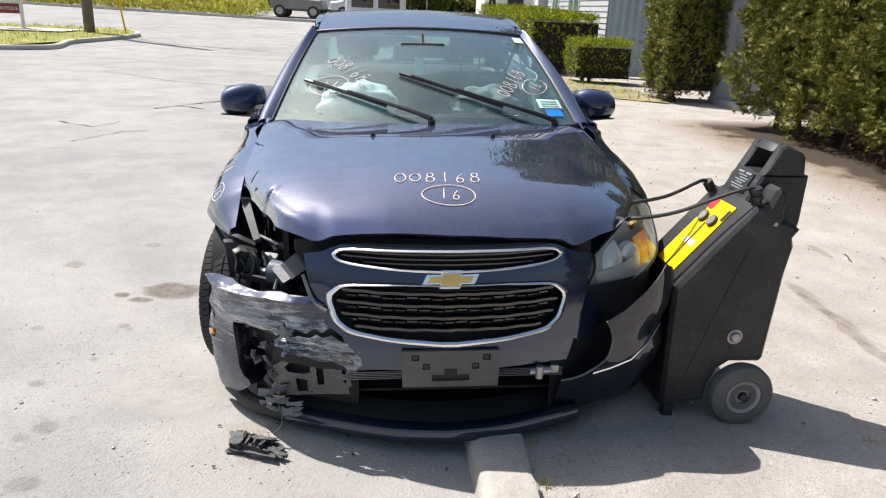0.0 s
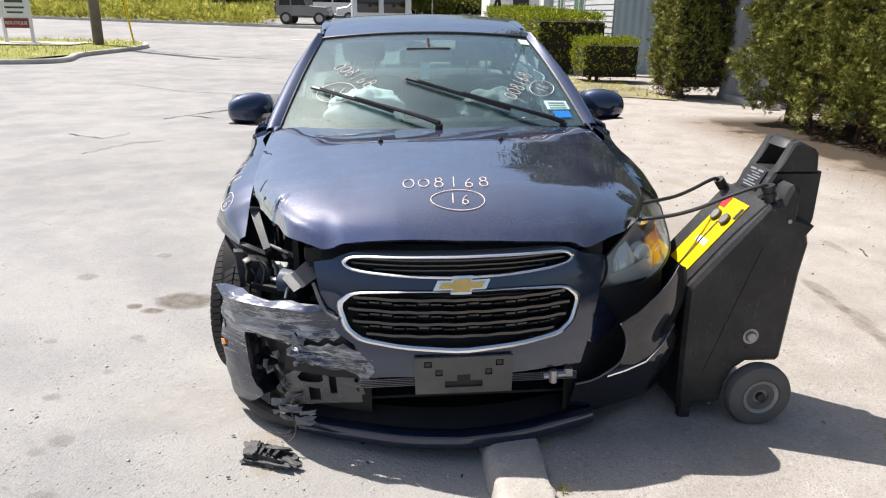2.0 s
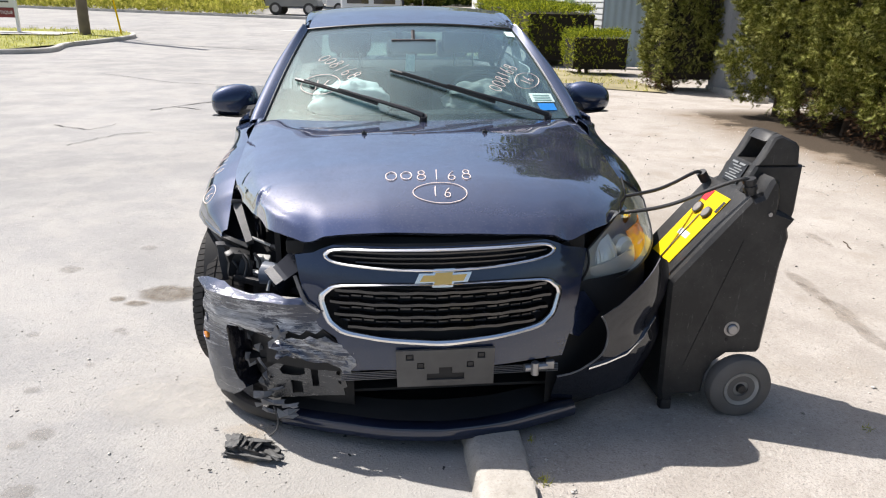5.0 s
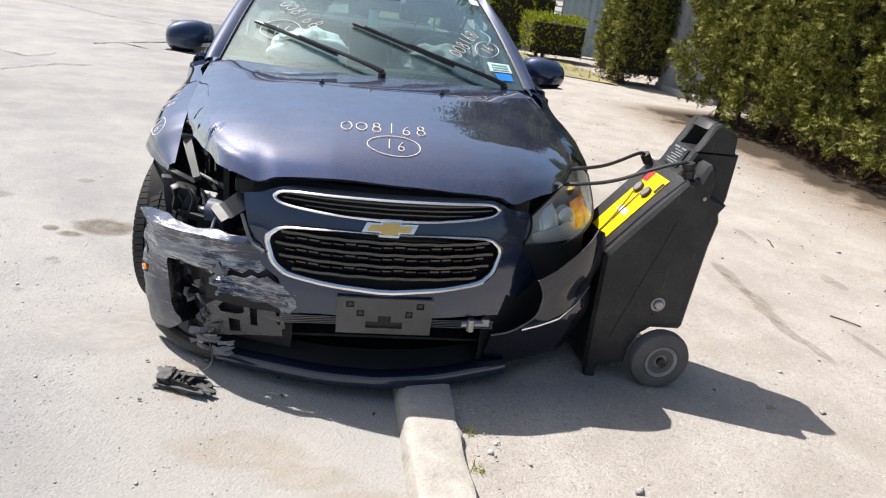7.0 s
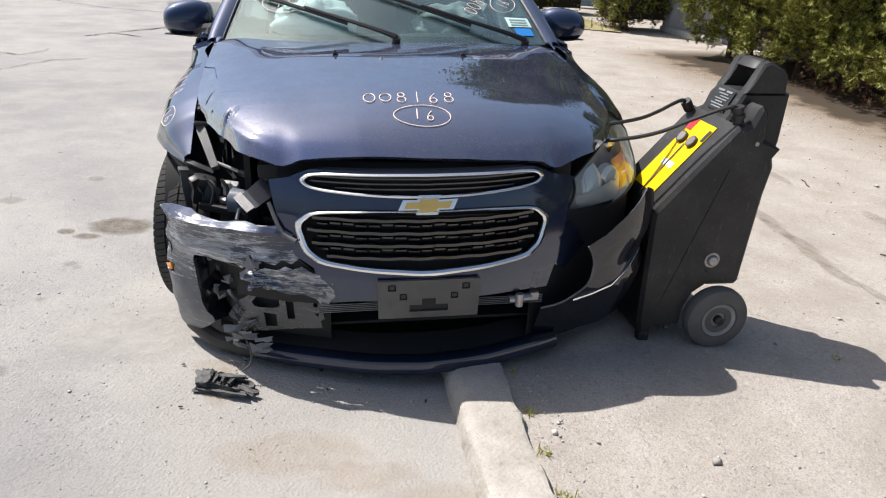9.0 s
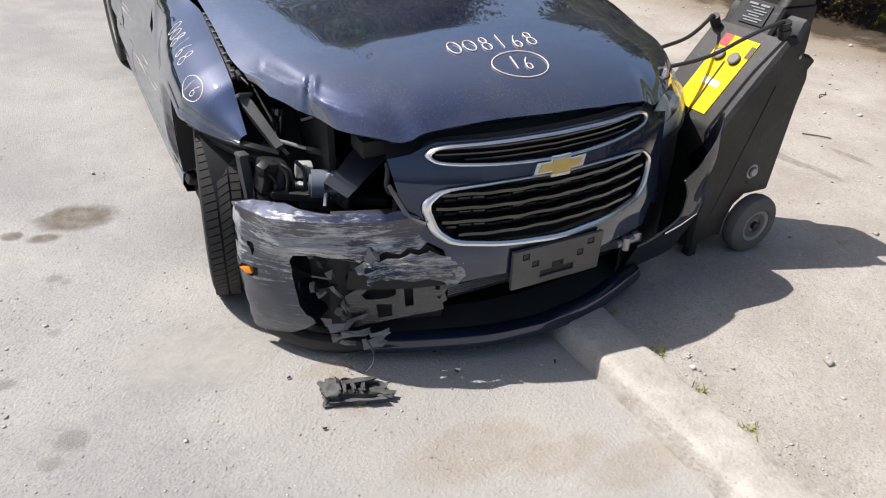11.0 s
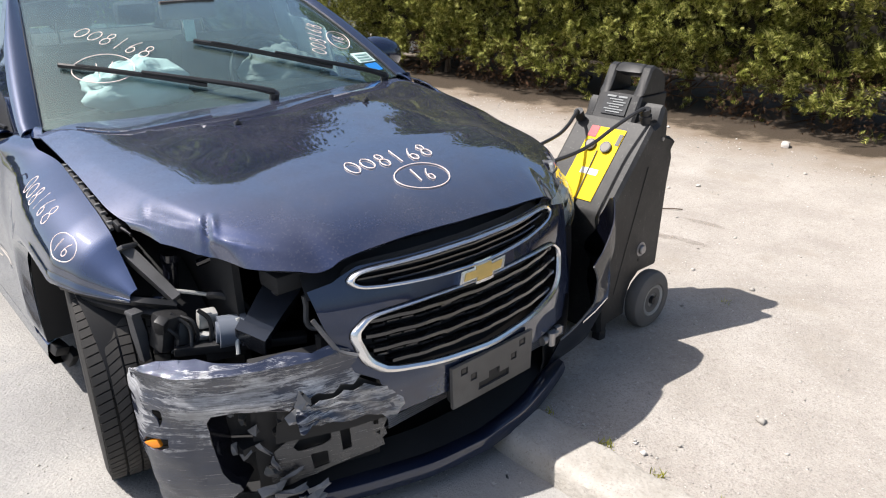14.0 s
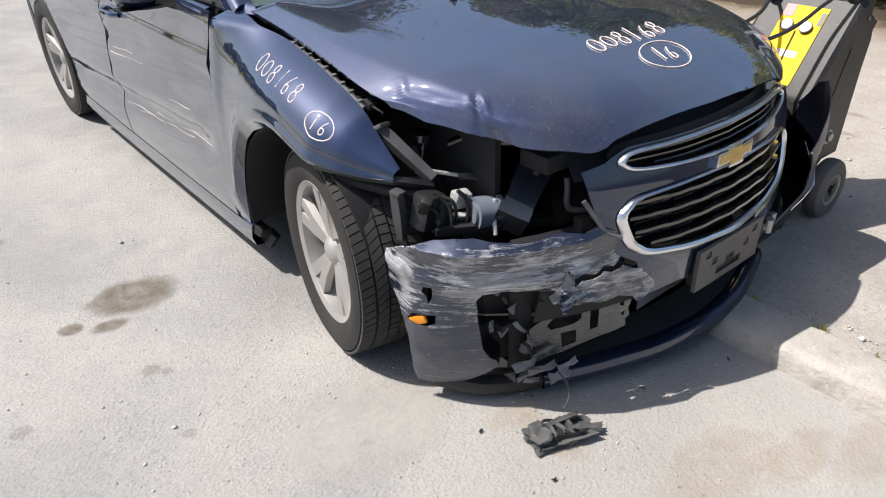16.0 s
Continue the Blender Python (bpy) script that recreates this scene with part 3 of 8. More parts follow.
def kerb_mesh():
    """A worn concrete kerb: flat top, steep rough face, chipped arrises and a ragged back edge."""
    vs, fs = [], []
    prof = [(0.070, -0.12), (0.072, -0.005), (0.077, 0.018), (0.081, 0.040), (0.085, 0.058), (0.091, 0.069), (0.101, 0.075), (0.125, 0.077), (0.155, 0.078), (0.185, 0.078), (0.215, 0.077), (0.240, 0.076), (0.258, 0.073), (0.268, 0.064), (0.274, 0.030), (0.28, -0.12)]
    ys = np.concatenate([np.linspace(-6, -1.4, 12), np.linspace(-1.38, 1.2, 420), np.linspace(1.3, 10.5, 16)])
    for y in ys:
        bite = max(0, noise.noise(Vector((y * 4.3, 8.3, 1.7))) - .10) * 0.07 + max(0, noise.noise(Vector((y * 17.0, 3.3, 1.7))) - .05) * 0.022
        chip = max(0, noise.noise(Vector((y * 5.2, 1.3, 5.7))) - .22) * 0.06 + max(0, noise.noise(Vector((y * 23.0, 1.3, 2.7))) - .15) * 0.012
        for i, (x, z) in enumerate(prof):
            low, face = z < -0.1, 1 <= i <= 4
            e = noise.noise(Vector((x * 70, y * 55.0, z * 60))) * (0.0045 if face else 0.0012) + noise.noise(Vector((x * 14, y * 12.0, 4.3))) * (0.004 if face else 0.0018)
            right = bite * (0, .25, .8, 1.0)[min(i - 11, 3)] if 11 <= i < 15 else 0
            left = chip * (.5, 1.0, .8, .25)[i - 4] if 4 <= i <= 7 else 0
            vs.append((x + (0 if low else (-e if face else 0) - right + left * .7), y, z + gz(0.07, y) + (0 if low else (0 if face else e) - right * .35 - left * .6)))
    k = len(prof)
    fs = [(a * k + i, a * k + i + 1, (a + 1) * k + i + 1, (a + 1) * k + i) for a in range(len(ys) - 1) for i in range(k - 1)]
    return fix_normals(vs, fs)


solo("kerb", kerb_mesh(), KERB_CONCRETE, "worn pale concrete kerb with chipped edges under the car", "kerb", kind="structure")

rng = np.random.default_rng(7)


def flat_patch(name, cx, cy, rx, ry, mat, label, category, seed, lift=0.004):
    """A thin irregular film lying on the ground."""
    n = 40
    ring = []
    for i in range(n):
        t = 2 * math.pi * i / n
        r = 1 + 0.35 * noise.noise(Vector((math.cos(t) * 1.6 + seed, math.sin(t) * 1.6, seed))) + 0.12 * noise.noise(Vector((math.cos(t) * 5 + seed, math.sin(t) * 5, 2.0)))
        ring.append((cx + rx * r * math.cos(t), cy + ry * r * math.sin(t)))
    vs = [(cx, cy, 0)] + [(cx + (x - cx) * 0.55, cy + (y - cy) * 0.55, 0) for x, y in ring] + [(x, y, 0) for x, y in ring]
    vs = [(x, y, gz(x, y) + 0.010 * noise.noise(Vector((x * 0.9, y * 0.9, 3.1))) * (1 if abs(x - 0.18) > 0.4 else 0.2) + 0.003 * noise.noise(Vector((x * 7, y * 7, 1.0))) + lift) for x, y, _ in vs]
    fs = [(0, 1 + i, 1 + (i + 1) % n) for i in range(n)] + [(1 + i, 1 + n + i, 1 + n + (i + 1) % n, 1 + (i + 1) % n) for i in range(n)]
    return solo(name, (vs, fs), mat, label, category, kind="structure")


def film_material(name, col, cover):
    """A stain that lets the ground show through in places."""
    m, nt, b = mat_new(name)
    b.inputs["Base Color"].default_value = (*col, 1)
    b.inputs["Roughness"].default_value = 0.75
    a = ramp(nt, noise_tex(nt, 16, 8, 0.7), [(0.30, (cover * 0.35,) * 3), (0.62, (cover,) * 3)])
    c = nt.nodes.new("ShaderNodeTexCoord")
    mp = nt.nodes.new("ShaderNodeMapping")
    mp.inputs["Location"].default_value, mp.inputs["Scale"].default_value = (-1, -1, 0), (2, 2, 0)
    nt.links.new(c.outputs["Generated"], mp.inputs[0])
    g = nt.nodes.new("ShaderNodeTexGradient")
    g.gradient_type = 'SPHERICAL'
    nt.links.new(mp.outputs[0], g.inputs[0])
    fade = ramp(nt, math_node(nt, 'ADD', g.outputs["Fac"], math_node(nt, 'MULTIPLY', math_node(nt, 'SUBTRACT', noise_tex(nt, 9, 6, 0.6), 0.5), 0.5)), [(0.10, (0, 0, 0)), (0.42, (1, 1, 1))])
    nt.links.new(math_node(nt, 'MULTIPLY', a, fade), b.inputs["Alpha"])
    return m


OIL = film_material("oil_film", (0.13, 0.098, 0.06), 0.62)
RUST = film_material("rusty_dirt_film", (0.40, 0.28, 0.14), 0.17)
TARN = film_material("dark_spot_film", (0.17, 0.15, 0.125), 0.30)
RUT = film_material("brown_rut_film", (0.17, 0.13, 0.095), 0.26)
PALE = film_material("pale_patch_film", (0.50, 0.475, 0.43), 0.45)
for k, (x, y, rx, ry) in enumerate([(-1.27, 1.38, 0.19, 0.12), (-1.52, 1.31, 0.05, 0.04), (-1.42, 1.25, 0.07, 0.04)]):
    flat_patch("oil_stain", x, y, rx, ry, OIL, "dark oil stain soaked into the pale road", "stain", 3.3 * k)
for k, (x, y, r) in enumerate([(-1.41, 0.62, 0.022), (-1.36, 0.91, 0.02), (-1.40, 0.94, 0.03), (-1.55, 0.42, 0.03), (-1.39, 0.12, 0.05), (-1.44, 0.06, 0.03), (-1.60, 2.1, 0.05), (-1.33, -0.18, 0.05), (-1.9, 1.7, 0.06), (-1.75, 0.9, 0.03)]):
    flat_patch("dark_spot", x, y, r * 1.25, r * 1.0, TARN, "small dark drip spot on the road", "stain", 1.7 * k + 40)
for k, (x, y, rx, ry) in enumerate([(-0.42, -0.33, 0.26, 0.11), (-0.22, -0.44, 0.2, 0.07), (-0.66, 0.02, 0.08, 0.14), (-0.05, -0.55, 0.2, 0.09), (-0.67, 0.14, 0.14, 0.05)]):
    flat_patch("rust_stain", x, y, rx, ry, RUST, "thin rusty orange dirt on the pale road", "stain", 2.9 * k + 90)
flat_patch("pale_patch", -1.03, 0.36, 0.30, 0.2, PALE, "pale worn cement patch on the road", "patch", 5.0)
for k, (x, y, rx, ry) in enumerate([(2.30, 1.62, 0.05, 0.12), (2.25, 1.42, 0.04, 0.13), (2.27, 1.22, 0.05, 0.12), (2.22, 1.02, 0.05, 0.11), (2.20, 0.82, 0.04, 0.12), (2.24, 0.62, 0.035, 0.10), (2.62, 0.75, 0.03, 0.12), (3.05, 1.60, 0.05, 0.10), (2.9, 2.4, 0.04, 0.14)]):
    flat_patch("dirt_patch", x, y, rx * 1.3, ry * 1.5, RUT, "dark brown dirt in a rut of the gravel yard", "dirt", 1.9 * k + 150)

# cracks in the old asphalt
CRACK = simple("crack_filler", (0.05, 0.05, 0.05), 0.9)


def crack(pts, w):
    line = []
    for (ax, ay), (bx, by) in zip(pts, pts[1:]):
        n = max(2, int(math.hypot(bx - ax, by - ay) / 0.08))
        line += [(ax + (bx - ax) * k / n + 0.05 * noise.noise(Vector((ax + k, by, 2.0))), ay + (by - ay) * k / n + 0.04 * noise.noise(Vector((bx, k * 0.7, 5.0)))) for k in range(n)]
    vs, fs = [], []
    for i, (x, y) in enumerate(line):
        a, b = line[max(i - 1, 0)], line[min(i + 1, len(line) - 1)]
        d = Vector((b[1] - a[1], a[0] - b[0]))
        d = d.normalized() * w * (0.3 + abs(noise.noise(Vector((x * 3, y * 3, 8)))) * 1.6) if d.length else d
        for s in (-1, 1):
            px, py = x + d.x * s, y + d.y * s
            vs.append((px, py, gz(px, py) + 0.010 * noise.noise(Vector((px * 0.9, py * 0.9, 3.1))) + 0.0075))
    fs = [(2 * i, 2 * i + 1, 2 * i + 3, 2 * i + 2) for i in range(len(line) - 1)]
    return vs, fs


for pts, w in [([(-3.3, 5.2), (-3.0, 5.8), (-2.6, 6.0)], 0.012), ([(-3.2, 7.6), (-2.85, 8.15), (-2.5, 8.6), (-2.3, 9.6)], 0.022), ([(-3.0, 8.0), (-2.5, 7.7)], 0.018),
               ([(-8.3, 22.2), (-6, 20.8), (-3.4, 19.6), (-1.6, 19.2)], 0.03), ([(-3.9, 6.4), (-3.4, 6.1), (-3.2, 6.6)], 0.010), ([(-5.5, 12.5), (-3.8, 11.0), (-2.6, 10.6)], 0.012)]:
    solo("road_crack", crack(pts, w), CRACK, "dark crack in the old asphalt", "crack", kind="structure")


# loose gravel
def pebbles(count, xr, yr, size, dens=None):
    vs, fs = [], []
    base = [(1, 0, 0), (-1, 0, 0), (0, 1, 0), (0, -1, 0), (0, 0, 1), (0, 0, -1)]
    tri = np.array([(0, 2, 4), (2, 1, 4), (1, 3, 4), (3, 0, 4), (2, 0, 5), (1, 2, 5), (3, 1, 5), (0, 3, 5)])
    x, y = rng.uniform(*xr, count), rng.uniform(*yr, count)
    s = size * rng.lognormal(0, 0.45, count)
    b = np.array(base)[None] * rng.uniform(0.6, 1.2, (count, 6, 1)) * np.stack([s, s * rng.uniform(.6, 1, count), s * 0.6], -1)[:, None]
    t = rng.uniform(0, 6.28, count)
    c, sn = np.cos(t)[:, None], np.sin(t)[:, None]
    px = b[..., 0] * c - b[..., 1] * sn + x[:, None]
    py = b[..., 0] * sn + b[..., 1] * c + y[:, None]
    z = np.array([gz(i, j) + 0.010 * noise.noise(Vector((i * 0.9, j * 0.9, 3.1))) for i, j in zip(x, y)])
    vs = np.stack([px, py, b[..., 2] + z[:, None] + (s * 0.25)[:, None]], -1).reshape(-1, 3)
    fs = (tri[None] + (np.arange(count) * 6)[:, None, None]).reshape(-1, 3)
    return vs, fs


def pebble_material():
    m, nt, b = mat_new("gravel_stone")
    g = nt.nodes.new("ShaderNodeNewGeometry")
    c = ramp(nt, g.outputs["Random Per Island"], [(0.0, (0.26, 0.24, 0.215)), (0.4, (0.42, 0.395, 0.36)), (1.0, (0.62, 0.59, 0.55))])
    nt.links.new(c, b.inputs["Base Color"])
    b.inputs["Roughness"].default_value = 0.9
    return m


PEBBLE = pebble_material()
gv = merge_arrays([pebbles(7000, (0.32, 4.7), (-1.6, 4.0), 0.0029), pebbles(1600, (1.5, 4.8), (3.5, 11), 0.006), pebbles(80, (0.35, 5.0), (-1.2, 5), 0.011),
                   pebbles(700, (4.0, 4.8), (-1, 7), 0.0055), pebbles(2500, (-2.6, 0.05), (-1.4, 3.0), 0.0026), pebbles(3500, (-1.6, 0.05), (-1.2, 0.9), 0.0019), pebbles(260, (0.27, 0.40), (-1.5, 0.2), 0.0035)])
tagged(new("gravel", tri_mesh("gravel", *gv, PEBBLE)), "loose pale gravel and grit on the yard", "gravel", kind="stuff")
solo("rock", moved(box(0, 0, 0, 0.11, 0.07, 0.06, 0.025), pose(4.9, 1.25, gz(4.9, 1.25) + 0.025, 5, 8, 20)), PEBBLE, "white fist-sized stone beside the hedge", "rock")
for i, (x, y, a) in enumerate([(3.35, 1.5, 20), (3.0, 2.2, 70), (2.75, 0.95, 130)]):
    tw = curve_points([(0, 0, 0.006), (0.05, 0.012, 0.012), (0.11, -0.004, 0.006), (0.16, 0.01, 0.008)], 3)
    solo("twig", moved(tube(tw, 0.004, 5), pose(x, y, gz(x, y), 0, 0, a)), BARK, "short dry brown twig on the gravel", "twig", group="twigs on the yard")


# tufts of weed by the kerb
def tuft(x, y, n, size):
    c = np.stack([x + rng.normal(0, size * 0.5, n), y + rng.normal(0, size * 0.5, n), np.full(n, gz(x, y))], -1)
    return leaf_cloud(rng, c, np.tile((0, 0, 1.0), (n, 1)), size * 0.6, 0.45, "blade")


for i, (x, y, n, s) in enumerate([(0.30, -0.24, 26, 0.026), (0.30, -0.42, 22, 0.024), (0.30, -0.60, 30, 0.028), (0.32, -0.95, 40, 0.034), (0.33, -1.1, 40, 0.036), (1.62, 0.06, 22, 0.02), (0.31, 0.0, 16, 0.02)]):
    tagged(new("weed", tri_mesh("weed", *tuft(x, y, n, s), WEED_LEAF)), "small dry yellow-green weed tuft in the gravel", "weed", group="weeds by the kerb")


# ---- hedges ----
def hedge(name, corners, height, leaf, per_m2, size, label, sides=(0, 1, 2, 3), top=True, ragged=0.10, skirt=0.25, twigs=0, foot=0.0, overhang=0.35, kind="spray", rounding=0.0):
    """A clipped hedge on a four-cornered plan: a near-black core for the shaded inside, trunks and thousands of leaf
    sprays.
    """
    th = thing(name, label, "hedge")
    c = [Vector((x, y, gz(x, y))) for x, y in corners]
    e1, e2 = (c[1] - c[0]).normalized(), (c[3] - c[0]).normalized()
    # Solid core whose near-black colour holds the shade between the inner twigs.
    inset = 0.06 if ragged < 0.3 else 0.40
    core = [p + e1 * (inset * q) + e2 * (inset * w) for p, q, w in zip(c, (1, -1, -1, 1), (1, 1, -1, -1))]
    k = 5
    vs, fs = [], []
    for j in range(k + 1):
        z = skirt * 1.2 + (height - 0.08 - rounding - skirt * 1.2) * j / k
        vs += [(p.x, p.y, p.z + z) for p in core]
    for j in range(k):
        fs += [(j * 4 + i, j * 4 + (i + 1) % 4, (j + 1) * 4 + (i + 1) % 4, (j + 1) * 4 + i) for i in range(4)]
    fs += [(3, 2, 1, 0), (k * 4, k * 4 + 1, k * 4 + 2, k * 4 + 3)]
    part("shade_core", (vs, fs), INNER_SHADE, th, "near-black core, twigs and the shade among them in one colour", smooth=False)
    cs, ns = [], []
    tuft = 5 if kind == "frond" else 10
    for i in sides:
        a, b = c[i], c[(i + 1) % 4]
        L = (b - a).length
        out = Vector(((b - a).y, -(b - a).x, 0)).normalized()
        n = int(L * height * per_m2 / tuft)
        u, h = rng.uniform(-0.01, 1.01, n), rng.uniform(0, 1, n) ** 0.95 * height
        lump = np.array([noise.noise(Vector((L * uu * 1.5 + i * 7, hh * 1.7, i * 3.1))) + 0.6 * noise.noise(Vector((L * uu * 4 + i, hh * 4.5, 1.7))) for uu, hh in zip(u, h)])
        lip = np.clip((skirt * 3.6 - h) / (skirt * 3.6), 0, 1)
        depth = lump * ragged - lip ** 2 * overhang + rng.normal(0, 0.05, n) - 0.06
        clump = np.array([noise.noise(Vector((L * uu * 5.5 + i * 3, hh * 5.0, 7.7))) for uu, hh in zip(u, h)])
        depth += np.where(clump < -0.17, -0.30, 0.10 * clump) * min(1, ragged * 3.4)
        ok = (lump > -0.62 + 0.1 * rng.normal(0, 1, n)) & (h > skirt * (0.55 + 0.6 * rng.uniform(0, 1, n))) & (rng.uniform(0, 1, n) < 0.45 + 0.55 * h / max(foot, 0.01)) | (rng.uniform(0, 1, n) < 0.03)
        if rounding:
            ok &= (u < 0.58) | (h < 1.7) & (u < 0.8) | (rng.uniform(0, 1, n) < 0.35)      # thinner high up at the far end
            # the free end's shoulder is clipped round
            up = np.clip((h - height + rounding) / rounding, 0, 1)
            drop = rounding * (1 - np.sqrt(1 - up ** 2))
            if i == 3:
                depth -= drop
            else:
                ok &= u * L > drop - 0.05
        p = np.array(a)[None] + u[:, None] * np.array(b - a)[None] + depth[:, None] * np.array(out)[None]
        p[:, 2] += h
        cs.append(p[ok])
        nn = np.tile(np.array(out), (n, 1)) + np.array([0, 0, 0.25])
        ns.append(nn[ok])
    if top:
        a, b, d = c[0], c[1], c[3]
        area = (b - a).length * (d - a).length
        n = int(area * per_m2 * (0.05 if height > 2 else 0.2))
        u, v = rng.uniform(0, 1, n), rng.uniform(0, 1, n)
        p = np.array(a)[None] + u[:, None] * np.array(b - a) + v[:, None] * np.array(d - a)
        p[:, 2] += height + rng.normal(0, 0.04, n)
        cs.append(p)
        ns.append(np.tile((0, 0, 1.0), (n, 1)))
    cs, ns = np.concatenate(cs), np.concatenate(ns)
    # each tuft is a plume of sprays along a short stem
    stem = ns + rng.normal(0, 0.45, cs.shape) + (0, 0, 0.35)
    stem /= np.linalg.norm(stem, axis=1)[:, None]
    f = np.tile(np.linspace(0, 1, tuft), len(cs))
    if kind == "frond":
        cs = np.repeat(cs, tuft, 0) + rng.normal(0, size * 0.35, (len(f), 3))
        vs, fs = leaf_cloud(rng, cs, np.repeat(stem, tuft, 0), np.full(len(f), size), 0.50, "frond")
    else:
        reach = np.repeat(rng.uniform(1.2, 3.0, len(cs)) * size, tuft)
        cs = np.repeat(cs, tuft, 0) + np.repeat(stem, tuft, 0) * (f * reach)[:, None] + rng.normal(0, size * 0.28, (len(f), 3)) * (1.1 - f)[:, None]
        vs, fs = leaf_cloud(rng, cs, np.repeat(stem, tuft, 0), size * (1.0 - 0.45 * f), 0.42, "spray")
    ob = new("foliage", tri_mesh("foliage", vs, fs, leaf))
    ob.parent = th
    for i in range(max(2, int((c[1] - c[0]).length / 0.55))):
        f = (i + 0.5) / max(2, int((c[1] - c[0]).length / 0.55))
        p = c[0].lerp(c[1], f) * 0.7 + c[3].lerp(c[2], f) * 0.3
        j = 0.1 * noise.noise(Vector((i * 3.3, 1, 1)))
        part("trunk", tube(curve_points([(p.x + j, p.y, p.z - 0.02), (p.x, p.y + j, p.z + 0.3), (p.x - j, p.y + j, p.z + skirt * 2 + 0.4)], 3), [0.05 - 0.004 * q for q in range(7)], 7), BARK, th)
    if twigs:
        a, b = c[0], c[1]
        out = Vector(((b - a).y, -(b - a).x, 0)).normalized()
        items = []
        for i in range(twigs):
            f = rng.uniform(0.07, 1)
            p = a.lerp(b, f) - out * 0.45 + Vector((0, 0, rng.uniform(0.05, skirt * 1.4)))
            q = p + out * rng.uniform(0.05, 0.35) + Vector((rng.normal(0, .05), rng.normal(0, 0.15), rng.uniform(-0.12, 0.12)))
            items.append(tube([p, (p + q) / 2 + Vector((0, 0, rng.normal(0, 0.04))), q], [0.008, 0.005, 0.002], 4))
        tagged(part("dead_growth", joined(*items), BROWN_LEAF, th, "", smooth=False), "dry brown twigs under the hedge", kind="stuff")
        n = twigs * 16
        u = rng.uniform(0.07, 1, n)
        p = np.array(a)[None] + u[:, None] * np.array(b - a)[None] + rng.uniform(-0.35, 0.04, n)[:, None] * np.array(out)[None]
        p[:, 2] += rng.uniform(0.02, skirt * 1.8, n)
        ok = np.array([noise.noise(Vector((uu * 14.0, 3.0, 0.0))) > 0.0 for uu in u])
        vs, fs = leaf_cloud(rng, p[ok], np.tile(np.array(out), (int(ok.sum()), 1)), size * 0.45, 0.9, "spray")
        ob = new("dead_foliage", tri_mesh("dead_foliage", vs, fs, BROWN_LEAF))
        ob.parent = th
    return th


hedge("cypress_hedge", [(5.26, 8.65), (5.72, -4.0), (7.5, -4.0), (7.3, 8.65)], 3.3, HEDGE_LEAF, 2400, 0.088,
      "tall green cypress hedge with yellowish tips and a bare brown foot", sides=(0, 1, 3), skirt=0.34, twigs=420, ragged=0.36, foot=0.9, overhang=0.16, kind="frond", rounding=1.1)
hedge("clipped_hedge_block", [(5.2, 12.5), (5.2, 11.4), (6.35, 11.5), (6.35, 12.5)], 3.4, HEDGE_LEAF, 1700, 0.088,
      "tall clipped cypress block with a bare patch near the ground", sides=(0, 1, 3), skirt=0.2, twigs=60, ragged=0.07, kind="frond")
hedge("low_yew_bush", [(4.35, 15.7), (4.35, 14.7), (5.75, 14.7), (5.75, 15.7)], 0.92, YEW_LEAF, 2600, 0.04,
      "low clipped bright green bush beside the yard", sides=(0, 1, 3), skirt=0.12, ragged=0.05)
hedge("long_yew_hedge", [(3.75, 27), (3.75, 17.2), (5.65, 17.2), (5.65, 27)], 1.42, YEW_LEAF, 850, 0.062,
      "long clipped green hedge before the grey building", sides=(0, 1), skirt=0.14, ragged=0.06)

# strip of rough grass before the bushes
gp = [(0.02, 13.5), (1.4, 13.2), (3.0, 13.0), (4.0, 12.0), (5.3, 11.2), (5.5, 11.9), (5.3, 14.3), (3.9, 17), (3.6, 24), (0.6, 24), (-0.35, 16.2)]
solo("grass_strip", sheet(lambda a, b: (a, b, gz(a, b) + 0.025 + 0.02 * noise.noise(Vector((a * 3, b * 3, 0)))), gp, step=0.2), DRY_GRASS, "patchy dry grass strip before the bushes", "grass", kind="structure")
n = 4500
gx, gy = rng.uniform(-0.3, 5.5, n), rng.uniform(11.2, 19, n)
ok = np.array([inside((a, b), gp) and noise.noise(Vector((a * 1.6, b * 1.6, 4.0))) > -0.15 for a, b in zip(gx, gy)])
cc = np.stack([gx, gy, np.array([gz(a, b) + 0.02 for a, b in zip(gx, gy)])], -1)[ok]
tagged(new("rough_grass", tri_mesh("rough_grass", *leaf_cloud(rng, cc, np.tile((0, 0, 1.0), (len(cc), 1)), 0.05, 0.5, "blade"), WEED_LEAF)), "short dry yellow-green grass", "grass", kind="stuff")


